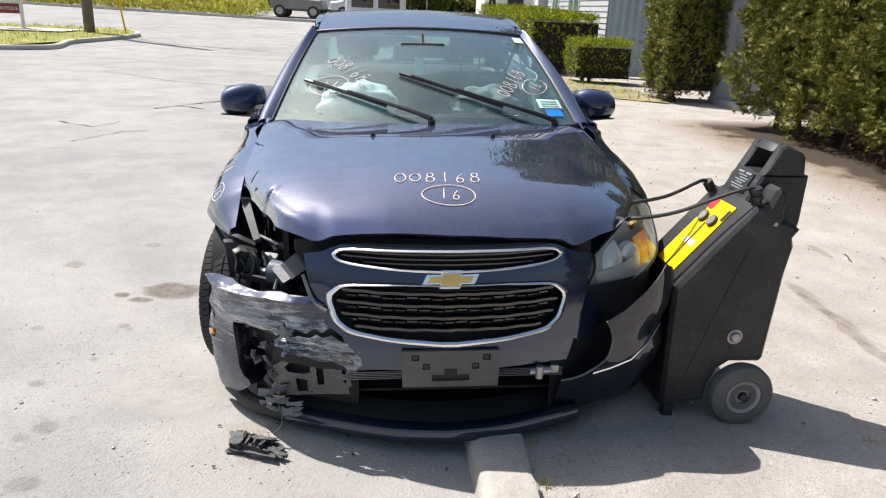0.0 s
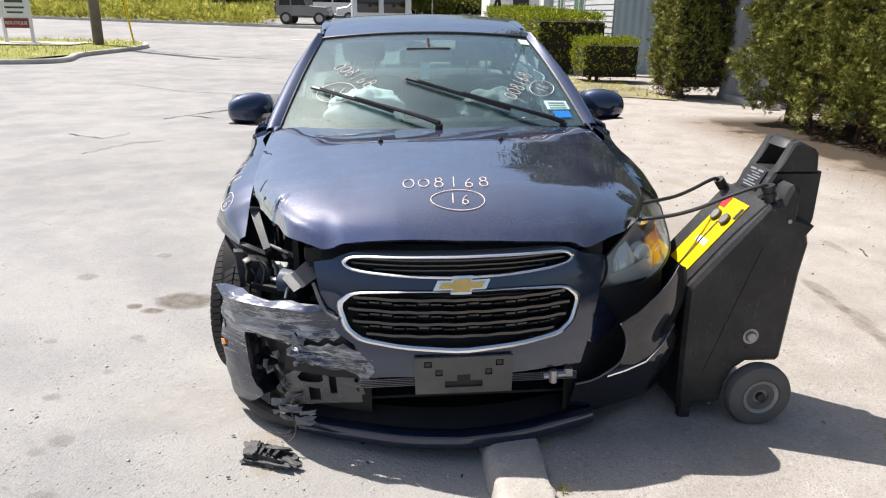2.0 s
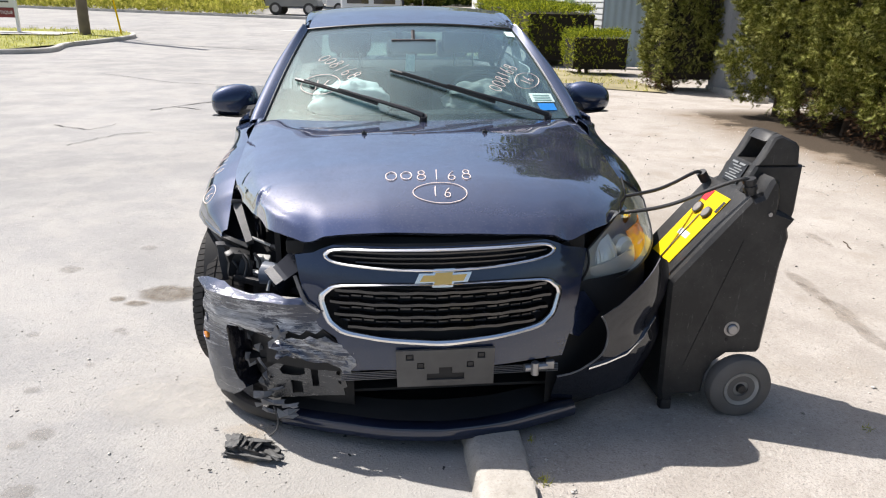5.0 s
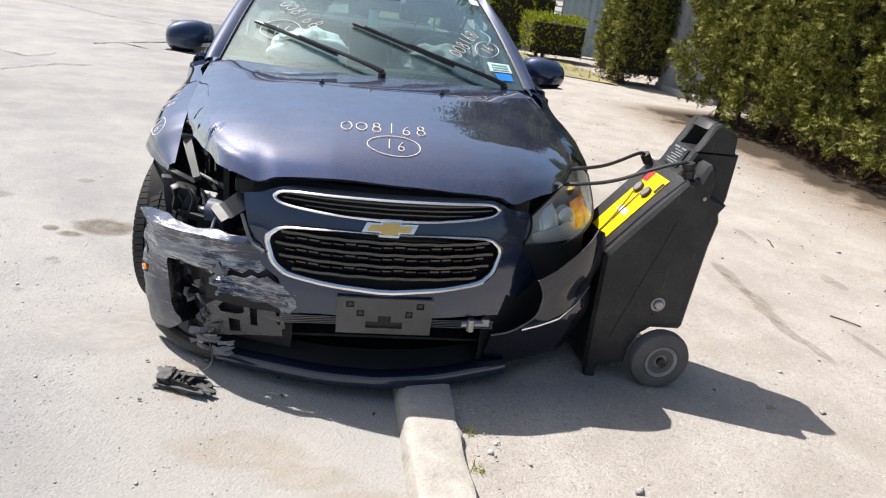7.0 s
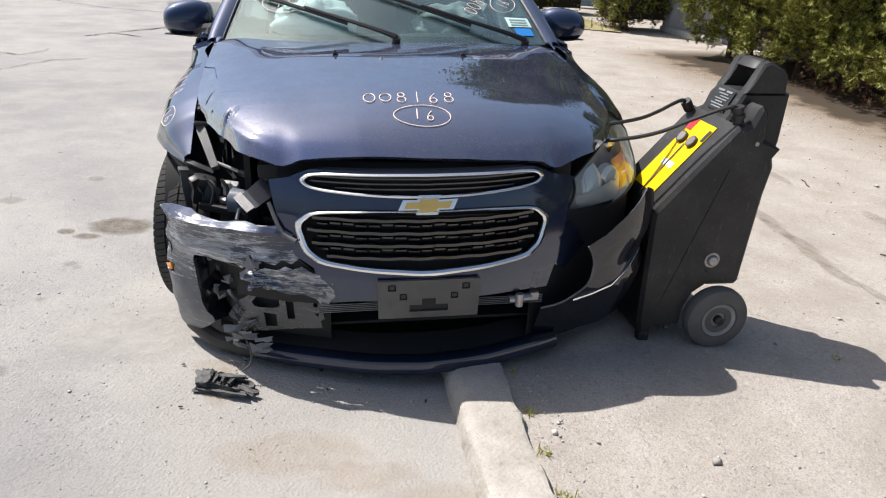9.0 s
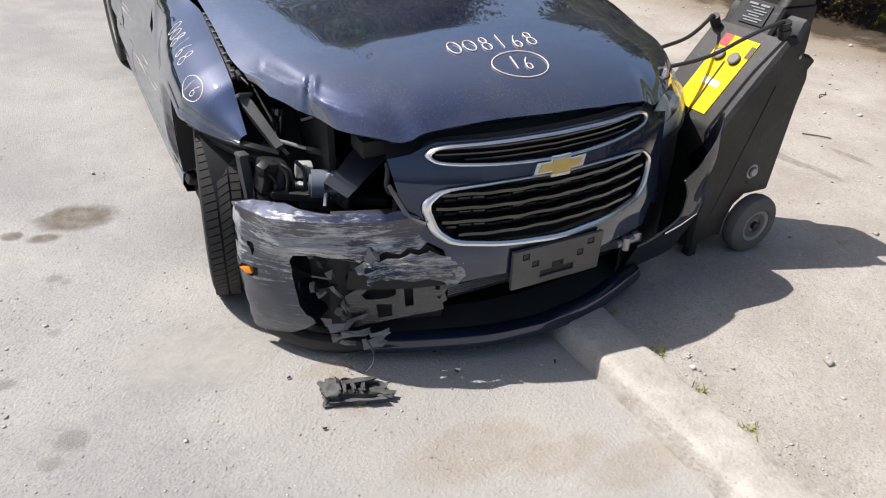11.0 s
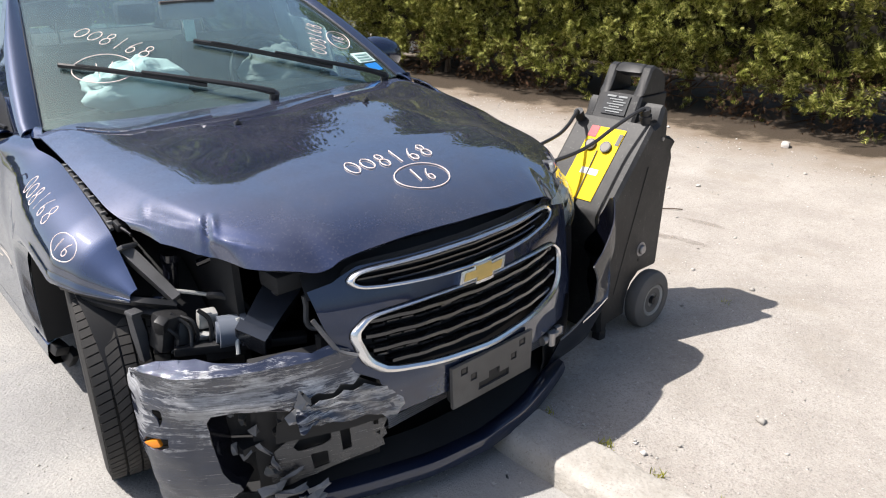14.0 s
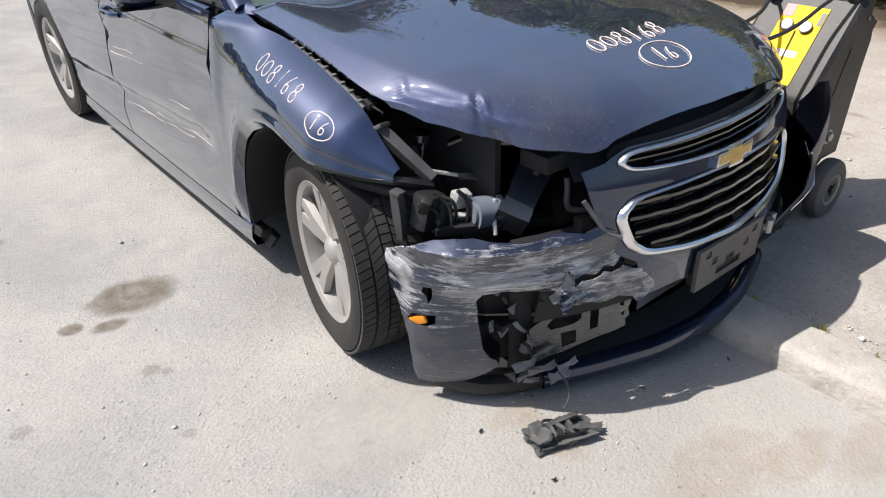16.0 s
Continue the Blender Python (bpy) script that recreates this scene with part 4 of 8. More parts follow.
# ---- corrugated fence and gate ----
def corrugated(name, a, b, height, mat, label, pitch=0.076, depth=0.018):
    th = thing(name, label, "fence")
    a, b = Vector((*a, 0)), Vector((*b, 0))
    L = (b - a).length
    d = (b - a).normalized()
    nrm = Vector((d.y, -d.x, 0))
    n = max(1, round(L / 0.65))
    for s in range(n):
        m = int(0.65 / pitch * 6)
        vs, fs = [], []
        for i in range(m + 1):
            f = (s + i / m) / n
            p = a + d * (L * f) + nrm * (depth * math.sin(2 * math.pi * L * f / pitch) + 0.004 * (s % 2))
            g = gz(p.x, p.y)
            vs += [(p.x, p.y, g + 0.04), (p.x, p.y, g + height + 0.015 * (s % 3))]
        fs = [(2 * i, 2 * i + 2, 2 * i + 3, 2 * i + 1) for i in range(m)]
        part("panel", thicken(vs, fs, 0.003), mat, th)
    for s in range(n + 1):
        p = a + d * (L * s / n) - nrm * 0.06
        part("post", box(p.x, p.y, gz(p.x, p.y) + height / 2, 0.05, 0.05, height, 0.005), STEEL, th)
    return th


GALV = simple("weathered_galvanised_sheet", (0.25, 0.26, 0.27), 0.55, 0.25, 0.15, 9, 0.25)
BLUE_SHEET = simple("blue_grey_sheet", (0.36, 0.44, 0.48), 0.5, 0.2, 0.1, 10, 0.12)
corrugated("corrugated_gate", (6.35, 11.75), (6.75, 9.9), 2.55, GALV, "grey corrugated metal gate standing ajar")
corrugated("corrugated_fence", (7.0, 9.7), (7.15, 7.7), 2.5, GALV, "grey corrugated metal fence behind the hedge")
corrugated("blue_fence", (5.75, 17.0), (8.6, 16.7), 2.25, BLUE_SHEET, "pale blue-grey sheet metal fence beside the building", 0.2, 0.012)
solo("threshold", box(6.5, 10.9, gz(6.5, 11) + 0.05, 0.25, 2.0, 0.12, 0.02), CONCRETE, "low concrete threshold before the metal gate", "threshold", kind="structure")


# ---- grey building ----
SIDING = simple("grey_vinyl_siding", (0.50, 0.51, 0.51), 0.6, 0, 0.05, 10, 0.08)
SHINGLE = simple("red_brown_shingle", (0.20, 0.085, 0.06), 0.9, 0, 0.6, 14, 0.3)
DARK_WALL = simple("dark_gable_board", (0.035, 0.035, 0.04), 0.8, 0, 0.2)
bld = thing("siding_building", "grey single-storey building with lap siding and a red-brown roof", "building")
X0, Y0, Y1, EAVE, RIDGE_X, RIDGE_Z = 6.25, 18.0, 29.0, 3.05, 9.4, 4.75
items = []
for k in range(18):
    z = 0.2 + k * 0.16
    items.append(([(X0, Y0, z), (X0, Y1, z), (X0, Y1, z + 0.165), (X0, Y0, z + 0.165), (X0 - 0.022, Y0, z), (X0 - 0.022, Y1, z)],
                  [(5, 4, 3, 2), (4, 5, 1, 0), (0, 3, 4), (1, 5, 2)]))
for it in items:
    part("siding_board", it, SIDING, bld, smooth=False)
part("wall", box((X0 + 12.6) / 2 + 0.06, (Y0 + Y1) / 2, 1.6, 12.4 - X0, Y1 - Y0 - 0.05, 2.9), SIDING, bld, smooth=False)
part("gable", prism([(X0 + 0.02, EAVE - 0.9), (X0 + 0.02, EAVE), (RIDGE_X, RIDGE_Z), (12.5, EAVE), (12.5, EAVE - 0.9)], Y0 - 0.03, Y0 + 0.05), DARK_WALL, bld, "dark boarded gable", smooth=False)
part("roof", thicken([(X0 - 0.35, Y0 - 0.3, EAVE - 0.12), (X0 - 0.35, Y1 + 0.3, EAVE - 0.12), (RIDGE_X, Y1 + 0.3, RIDGE_Z + 0.05), (RIDGE_X, Y0 - 0.3, RIDGE_Z + 0.05),
                      (12.8, Y1 + 0.3, EAVE - 0.12), (12.8, Y0 - 0.3, EAVE - 0.12)], [(0, 3, 2, 1), (3, 5, 4, 2)], 0.1), SHINGLE, bld, smooth=False)
part("fascia", box(X0 - 0.36, (Y0 + Y1) / 2, EAVE - 0.16, 0.03, Y1 - Y0 + 0.6, 0.2), WHITE_PAINT, bld, "white painted fascia board", smooth=False)
part("barge_board", moved(box(0, 0, 0, 3.9, 0.03, 0.2), pose((X0 + RIDGE_X) / 2 - 0.15, Y0 - 0.31, (EAVE + RIDGE_Z) / 2 - 0.1, 0, -math.degrees(math.atan2(RIDGE_Z - EAVE, RIDGE_X - X0)), 0)), DARK_WALL, bld, smooth=False)
part("stove_pipe", joined(tube([(7.5, 20.5, 3.6), (7.5, 20.5, 5.35)], 0.09, 12), tube([(7.5, 20.5, 5.35), (7.5, 20.5, 5.5)], 0.13, 12)), DARKMETAL, bld, "dark metal stove pipe with a cap")
part("pipe_flashing", moved(lathe([(0.22, 3.62), (0.12, 3.95)], 12, 'z'), pose(7.5, 20.5, 0)), WHITE_PAINT, bld)
part("roof_vent", tube([(6.9, 23.0, 3.3), (6.9, 23.0, 3.75)], 0.06, 10), WHITE_PAINT, bld, "short white roof vent")
for k, (y, w) in enumerate([(22.4, 1.3), (25.0, 0.9)]):
    win = part("window", box(X0 - 0.02, y, 1.95, 0.05, w, 1.25, 0.01), WHITE_PAINT, bld, "white framed window")
    part("pane", box(X0 - 0.05, y - w / 4, 1.95, 0.01, w / 2 - 0.09, 1.1), SIDE_GLASS, win, smooth=False)
    part("pane", box(X0 - 0.05, y + w / 4, 1.95, 0.01, w / 2 - 0.09, 1.1), SIDE_GLASS, win, smooth=False)
part("aerial", joined(tube([(8.2, 24.0, 4.0), (8.2, 24.0, 5.25)], 0.014, 6), *[tube([(8.2 - w, 24.0, z), (8.2 + w, 24.0, z)], 0.012, 5) for z, w in ((5.2, 0.2), (5.08, 0.26), (4.96, 0.3))]), STEEL, bld, "thin steel roof aerial")
part("corner_board", box(X0 - 0.02, Y0, 1.6, 0.1, 0.1, 2.9, 0.01), WHITE_PAINT, bld, "white corner board")
solo("chimney", joined(box(6.15, 26.8, 2.35, 0.5, 0.5, 4.6, 0.02), box(6.15, 26.8, 4.70, 0.36, 0.36, 0.25, 0.02)), WHITE_PAINT, "tall white painted masonry chimney at the building", "chimney")

shed = thing("white_shed", "small white flat-roofed shed with a dark doorway", "shed")
part("wall", box(6.6, 34.0, 1.75, 3.9, 3.0, 2.7, 0.02), WHITE_PAINT, shed)
part("roof", box(6.6, 34.0, 3.15, 4.2, 3.3, 0.14, 0.02), WHITE_PAINT, shed)
# Flat panel on the solid wall; its dark colour is the doorway's shade.
part("doorway", box(6.1, 32.48, 1.55, 0.75, 0.04, 2.0), DARK_WALL, shed, "dark panel standing for the shade in an open doorway", smooth=False)
part("notice", box(5.1, 32.48, 2.35, 0.9, 0.03, 0.55), PALE_STICKER, shed, "pale notice board", smooth=False)
part("notice_bar", joined(*[box(5.1, 32.46, 2.2 + 0.1 * k, 0.7, 0.01, 0.035) for k in range(4)]), GREY_PLASTIC, shed, smooth=False)


LIP = paint("dark_lip_paint", 0.02, 0.0, 0.20, (0.012, 0.021, 0.055))
LAMP_CHROME = simple("brushed_lamp_chrome", (0.90, 0.89, 0.86), 0.22, 0.35, 0.1, 20, 0.1)
LAMP_INSIDE = simple("silvered_lamp_shell", (0.50, 0.50, 0.48), 0.28, 0.25, 0.1, 20, 0.3)
BAY_GREY = simple("scratched_grey_nylon", (0.075, 0.075, 0.078), 0.45, 0, 0.5, 40, 0.5)
BAY_PALE = simple("pale_bare_metal", (0.55, 0.55, 0.53), 0.4, 0.3, 0.3, 40, 0.2)
BAY_BLUE = simple("blue_grey_nylon", (0.16, 0.18, 0.22), 0.35, 0, 0.2, 30, 0.3)
BAY_DUCT = simple("blue_black_duct_plastic", (0.022, 0.026, 0.036), 0.26, 0, 0.2, 30, 0.4, coat=0.5)
# Body paint darkened for one corner: its dark surroundings put into the colour.
CORNER_SHADED = paint("shaded_corner_paint", 0.005, 0.0, 0.14, (0.004, 0.005, 0.012))


# ---- the wrecked car: x across, y towards the tail, z up, nose at y = 0 ----
car = thing("car", "dark blue wrecked sedan with a torn front bumper, straddling the kerb", "car", pose(0, 0, 0, 0, -1.1, 0))

PX = [0, .2, .4, .55, .68, .78, .85, .885, .90]
PY = [-.03, -.012, .045, .105, .170, .245, .335, .44, .60]
PLAN = np.array([(p.x, p.y) for p in curve_points([(x, y, 0) for x, y in zip(PX, PY)], 12)])
ARC = np.r_[0, np.cumsum(np.linalg.norm(np.diff(PLAN, axis=0), axis=1))]


def nose(s, z, out=0.0):
    """The front of the car: s runs round the nose from its middle, out pushes the point forward."""
    a = abs(s)
    x, y = float(np.interp(a, ARC, PLAN[:, 0])), float(np.interp(a, ARC, PLAN[:, 1])) + max(0, a - ARC[-1])
    off = ip(z, [.05, .15, .3, .42, .5, .6, .66, .745, .8], [.03, .0, .005, .0, .012, .03, .045, .075, .11])
    e = 0.01
    x2, y2 = float(np.interp(a + e, ARC, PLAN[:, 0])), float(np.interp(a + e, ARC, PLAN[:, 1])) + max(0, a + e - ARC[-1])
    d = Vector((x2 - x, y2 - y, 0)).normalized()
    o = Vector((d.y, -d.x, 0)) * out
    return (math.copysign(1, s) * (x + o.x), y + off * max(0, 1 - max(0, a - .55) / .5) + o.y, z)


def soft(poly, rounds=2, cut=0.22):
    """Round the corners of an outline."""
    for _ in range(rounds):
        poly = [q for a, b in zip(poly, poly[1:] + poly[:1]) for q in ((a[0] + (b[0] - a[0]) * cut, a[1] + (b[1] - a[1]) * cut), (a[0] + (b[0] - a[0]) * (1 - cut), a[1] + (b[1] - a[1]) * (1 - cut)))]
    return poly


def mirror_poly(half):
    return half + [(-x, z) for x, z in half[::-1] if abs(x) > 1e-6]


UP_OUT = soft(mirror_poly([(0, .741), (.19, .740), (.365, .736), (.405, .708), (.365, .680), (.19, .671), (0, .664)]))
UP_IN = soft(mirror_poly([(0, .729), (.19, .728), (.352, .724), (.380, .707), (.352, .692), (.19, .683), (0, .677)]))
LO_OUT = soft(mirror_poly([(0, .633), (.19, .634), (.365, .622), (.425, .578), (.398, .492), (.345, .452), (.19, .436), (0, .422)]), 2, .16)
LO_IN = soft(mirror_poly([(0, .623), (.19, .623), (.352, .610), (.392, .574), (.368, .505), (.325, .475), (.19, .460), (0, .449)]), 2, .16)

# bumper cover round the grilles
fascia = [(-.496, .700), (-.43, .712), (-.405, .724), (-.36, .7405), (-.2, .7435), (0, .7445), (.2, .7435), (.36, .7405), (.405, .724), (.43, .712), (.524, .690), (.505, .62), (.491, .549), (.470, .47), (.451, .405), (.43, .33), (.30, .338), (0, .342), (-.22, .335),
          (-.315, .322), (-.335, .36), (-.36, .44), (-.42, .475), (-.446, .545), (-.467, .572), (-.482, .627)]
bumper = part("bumper_cover", sheet(lambda a, b: nose(a, b), fascia, [UP_OUT, LO_OUT], 0.022, 0.004, flip=False, fine=0.012), PAINT_BUMPER, car, "dark blue bumper cover, torn on both sides", sharp=50)
for nm, o, i in (("upper_grille", UP_OUT, UP_IN), ("lower_grille", LO_OUT, LO_IN)):
    g = part(nm, sheet(lambda a, b: nose(a, b, -0.045), o, (), 0.04, 0.003), BLACK_MATT, car, "black grille")
    ring = []
    n = len(o)
    for (ax, az), (bx, bz) in zip(o, i):
        ring.append((nose((ax + bx) / 2, (az + bz) / 2, 0.004), (Vector(nose(bx, bz)) - Vector(nose(ax, az))) * 0.43, Vector((0, -1, 0.25)).normalized() * 0.012))
    prof = [(math.cos(t), math.sin(t)) for t in (2 * math.pi * k / 8 for k in range(8))]
    part("chrome_frame", sweep_ring(ring, prof), CHROME, g, "chrome frame")
    z0, z1 = min(p[1] for p in i), max(p[1] for p in i)
    rows = 3 if nm == "upper_grille" else 4
    for k in range(rows):
        z = z0 + (z1 - z0) * (k + 0.7) / (rows + 0.4)
        xs = [p[0] for a, b in zip(i, i[1:] + i[:1]) for p in [(a[0] + (b[0] - a[0]) * ((z - a[1]) / (b[1] - a[1] + 1e-9)), z)] if (a[1] > z) != (b[1] > z)]
        if len(xs) < 2:
            continue
        lo, hi = min(xs) + 0.004, max(xs) - 0.004
        m = 26
        path = []
        for q in range(m + 1):
            s = lo + (hi - lo) * q / m
            wob = 0.0012 * math.sin(s * 60) if nm == "lower_grille" else 0
            path.append((nose(s, z + wob, -0.016), (0, 0, 1), (0, -1, 0.1)))
        h, d = (0.0045, 0.012) if nm == "upper_grille" else (0.0085, 0.018)
        part("slat", sweep_ring(path, [(-h, -d), (h, -d), (h * 0.9, d), (-h * 0.2, d)], False), GRILLE_BLACK, g)
    for k in range(rows - 1 if nm == "lower_grille" else 0):
        z = z0 + (z1 - z0) * (k + 1.22) / (rows + 0.4)
        for q in range(-9, 10):
            s0 = q * 0.042
            if inside((s0 - .018, z), i) and inside((s0 + .018, z), i):
                part("grille_tab", sweep_ring([(nose(s0 + d, z + .003 * math.sin(q * 1.7), -0.026), (0, 0, 1), (0, -1, .1)) for d in (-.017, -.008, .008, .017)], [(-.0045, -.006), (.0045, -.006), (.003, .008), (-.003, .008)], False), GRILLE_BLACK, g)

# badge: a plain gold cross-bar shape in a chrome rim
bow = [(-.084, -.014), (-.070, .013), (-.030, .013), (-.026, .025), (.034, .025), (.030, .013), (.084, .014), (.070, -.013), (.030, -.013), (.026, -.025), (-.034, -.025), (-.030, -.013)]
bow = [(x, z) for x, z in bow]
badge = part("badge", sheet(lambda a, b: nose(a, .652 + b, 0.014), [(x * 1.10, z * 1.16) for x, z in bow], (), 0.02, 0.016, fine=0.02), CHROME, car, "plain cross-bar badge with chrome rim", sharp=30)
part("badge_face", sheet(lambda a, b: nose(a, .652 + b, 0.017), [(x * .90, z * .74) for x, z in bow], (), 0.02, 0.004, fine=0.02), GOLD, badge, "gold face", sharp=30)

# torn left end of the bumper
end = [(-.40, .468), (-.425, .545), (-.467, .566), (-.52, .562), (-.58, .568), (-.66, .562), (-.744, .568), (-.80, .574), (-.849, .573), (-.902, .568), (-.94, .560), (-.992, .538), (-1.05, .502), (-1.12, .467), (-1.190, .436), (-1.128, .405), (-1.064, .383),
       (-1.018, .345), (-1.0, .30), (-.99, .226), (-.992, .142), (-.975, .105), (-.90, .106), (-.83, .116), (-.775, .150), (-.738, .180), (-.745, .200), (-.763, .21), (-.782, .242), (-.793, .321), (-.80, .402), (-.786, .423), (-.727, .428), (-.66, .422), (-.625, .428), (-.598, .412),
       (-.585, .428), (-.572, .455), (-.563, .467), (-.545, .448), (-.52, .452), (-.485, .438), (-.462, .456), (-.43, .447)]
hole = [(-.985, .330), (-.97, .350), (-.905, .352), (-.905, .326), (-.925, .318), (-.955, .316)]
hole2 = [(-.912, .441), (-.936, .436), (-.945, .415), (-.930, .405), (-.924, .385), (-.914, .405)]


def crushed(a, b):
    k = 0.010 * noise.noise(Vector((a * 6, b * 7, 1))) + 0.004 * noise.noise(Vector((a * 22, b * 26, 4)))
    out = ip(b, [.10, .20, .30, .40, .432, .448, .49, .52, .542, .552, .560, .570, .592], [-.020, -.006, .0, .004, .010, .022, .012, .022, .034, .034, .024, .0, -.06]) * min(1, max(.1, (-a - .40) / .12))
    tear = 0.012 * noise.noise(Vector((a * 45, b * 45, 9))) * math.exp(-((a + .55) / .06) ** 2 - ((b - .44) / .05) ** 2)
    out -= 0.035 * max(0, (-a - .97) / .13) + .034 * min(1, max(0, (b - .33) / .14)) * min(1, max(0, (-a - .84) / .16))
    return nose(a, b, k + out + tear)


bend = part("bumper_end", sheet(crushed, end, [hole, hole2], 0.015, 0.004, fine=0.010), PAINT_SCUFF, car, "scraped and torn bumper corner with pale scuffs", sharp=40)
part("side_marker", joined(moved(box(0, 0, 0, .05, .012, .026, .008), pose(*nose(-.955, .327, -0.002), 0, -24, -62))), AMBER, bend, "small orange side marker hanging in its hole")
rimline = [(-.738, .180), (-.748, .201), (-.763, .21), (-.782, .242), (-.788, .28), (-.793, .321), (-.797, .365), (-.80, .402), (-.786, .423), (-.75, .427), (-.70, .427), (-.66, .422), (-.60, .412)]
part("fog_lamp_surround", grid(lambda u, v: tuple(Vector(crushed(*rimline[round(u * 12)])).lerp(Vector(nose(rimline[round(u * 12)][0] + .022, rimline[round(u * 12)][1] - .016 * (u > .6), -.085)), v)), 12, 4, .003, flip=True), PIANO, bend, "black fog lamp surround", sharp=40)
part("fog_lamp_back", sheet(lambda a, b: nose(a, b, -.095), [(-.82, .13), (-.82, .44), (-.34, .44), (-.34, .13)], (), .05, .004), BLACK_MATT, car)
# crumpled skin folded down over the bezel
fold = [(-.565, .465), (-.570, .43), (-.585, .395), (-.577, .342), (-.545, .352), (-.52, .340), (-.489, .350), (-.44, .335), (-.40, .340), (-.355, .328), (-.322, .286), (-.312, .325), (-.292, .345), (-.300, .39), (-.33, .415), (-.37, .425), (-.40, .440), (-.43, .425), (-.455, .434), (-.485, .415), (-.52, .424), (-.545, .412)]


def folded(a, b):
    w = min(1, max(0, (a + .60) / .12))
    k = .010 * math.sin((a * 1.0 + b * 2.6) * 62 + 3 * noise.noise(Vector((a * 9, b * 9, 2)))) * (1.25 - w) + .020 * noise.noise(Vector((a * 24, b * 30, 2))) * (1.2 - .7 * w)
    return nose(a, b, .012 + k - .012 * w + .05 * max(0, .38 - b) * (1 - w))


FOLD_SKIN = paint("crumpled_scraped_skin", 0.04, 0.84, 0.50)
part("crumpled_skin", sheet(folded, fold, (), 0.011, 0.004, fine=0.008), FOLD_SKIN, car, "crumpled grey scraped bumper skin", sharp=22)
# Black sheet added behind the crack to keep sunlight from leaking through.
part("crack_light_block", sheet(lambda a, b: nose(a, b, -.016), [(-.64, .30), (-.62, .46), (-.44, .47), (-.27, .36), (-.29, .31), (-.45, .30)], (), .04, .003), BLACK_MATT, car)
# cracked bezel below it
brk = [(-.622, .285), (-.585, .312), (-.492, .322), (-.42, .335), (-.352, .318), (-.335, .290), (-.346, .272), (-.338, .245), (-.352, .236), (-.348, .212), (-.40, .206), (-.444, .196), (-.50, .185), (-.55, .172), (-.589, .165), (-.63, .150), (-.664, .168), (-.668, .225), (-.645, .24), (-.648, .268)]
holes = [[(-.471, .298), (-.443, .298), (-.441, .234), (-.467, .230)], [(-.598, .272), (-.575, .298), (-.495, .300), (-.495, .272), (-.52, .262), (-.585, .258)], [(-.555, .240), (-.509, .240), (-.507, .197), (-.549, .189)], [(-.375, .30), (-.360, .30), (-.362, .285), (-.376, .287)], [(-.372, .262), (-.358, .265), (-.36, .25)]]
part("fog_lamp_bezel", sheet(lambda a, b: nose(a, b, -0.024 - .05 * max(0, .25 - b) - .08 * max(0, -a - .60) + 0.006 * noise.noise(Vector((a * 14, b * 14, 7)))), brk, holes, 0.018, 0.006, fine=0.010), PAINT_BEZEL, car, "cracked grey plastic fog lamp bezel", sharp=30)
# Backs the bezel's slots; enlarged so that it also blocks leaking sunlight.
part("bezel_back", sheet(lambda a, b: nose(a, b, -0.055), [(-.70, .12), (-.70, .42), (-.36, .42), (-.36, .22)], (), .04, .003), BLACK_MATT, car)
srng = random.Random(5)
SCRAPE = simple("scraped_primer", (0.30, 0.27, 0.24), 0.8, 0, 0.3, 60, 0.4)
TORN = simple("torn_plastic", (0.16, 0.16, 0.165), 0.5, 0, 0.6, 60, 0.6)


def shred(s, z, out, length, width, heading, curl, mat):
    """A jagged plate of torn plastic."""
    o = Vector(nose(s, z, out))
    d, n = Vector((math.cos(heading), -.25, math.sin(heading))), Vector((-math.sin(heading), .1, math.cos(heading)))
    ring = [(0, -.4), (.35, -.5), (.7, -.40), (1.0, -.22), (.90, .05), (1.04, .28), (.6, .42), (.3, .34), (.02, .5)]
    pts = [o + d * .8 * length * (a + srng.uniform(-.05, .05)) + n * width * (b + srng.uniform(-.10, .10)) + Vector((0, -1, 0)) * length * curl * srng.uniform(-.5, .7) for a, b in ring]
    c = sum(pts, Vector()) / len(pts) + Vector((0, -1, 0)) * length * .12
    k = len(pts)
    part("torn_piece", thicken(pts + [c], [(i, (i + 1) % k, k) for i in range(k)], .003), mat, car, smooth=False)


for s, z, o, L, w, a, c in [(-.70, .165, .0, .10, .024, .22, .2), (-.66, .150, .01, .11, .030, .10, .2), (-.69, .128, .0, .09, .022, .25, .3), (-.60, .118, .012, .10, .034, .05, .2), (-.64, .185, -.01, .08, .018, .4, .2), (-.58, .150, .006, .08, .02, .18, .3), (-.665, .118, .0, .06, .02, -.3, .2), (-.58, .445, .02, .06, .05, -.4, .4), (-.60, .40, .01, .05, .04, -.8, .4)]:
    shred(s, z, o, L, w, a, c, TORN)
for s, z, o, L, w, a, c in [(-.745, .415, -.02, .022, .03, -1.4, .3), (-.715, .395, -.04, .05, .04, -1.9, .2), (-.70, .345, -.045, .045, .04, -1.2, .4), (-.755, .30, -.05, .06, .03, -1.6, .2), (-.69, .300, -.03, .08, .02, -.95, .2), (-.735, .265, -.03, .05, .03, .4, .3), (-.655, .255, -.02, .06, .024, -1.3, .3), (-.640, .34, -.04, .05, .03, -1.5, .3), (-.625, .385, -.02, .05, .03, -1.3, .4), (-.68, .225, -.02, .07, .03, -.6, .3)]:
    shred(s, z, o, L * .75, w * .7, a, c, srng.choice([SCUFF_PLASTIC_DARK, SCUFF_PLASTIC, TORN, BLACK]))

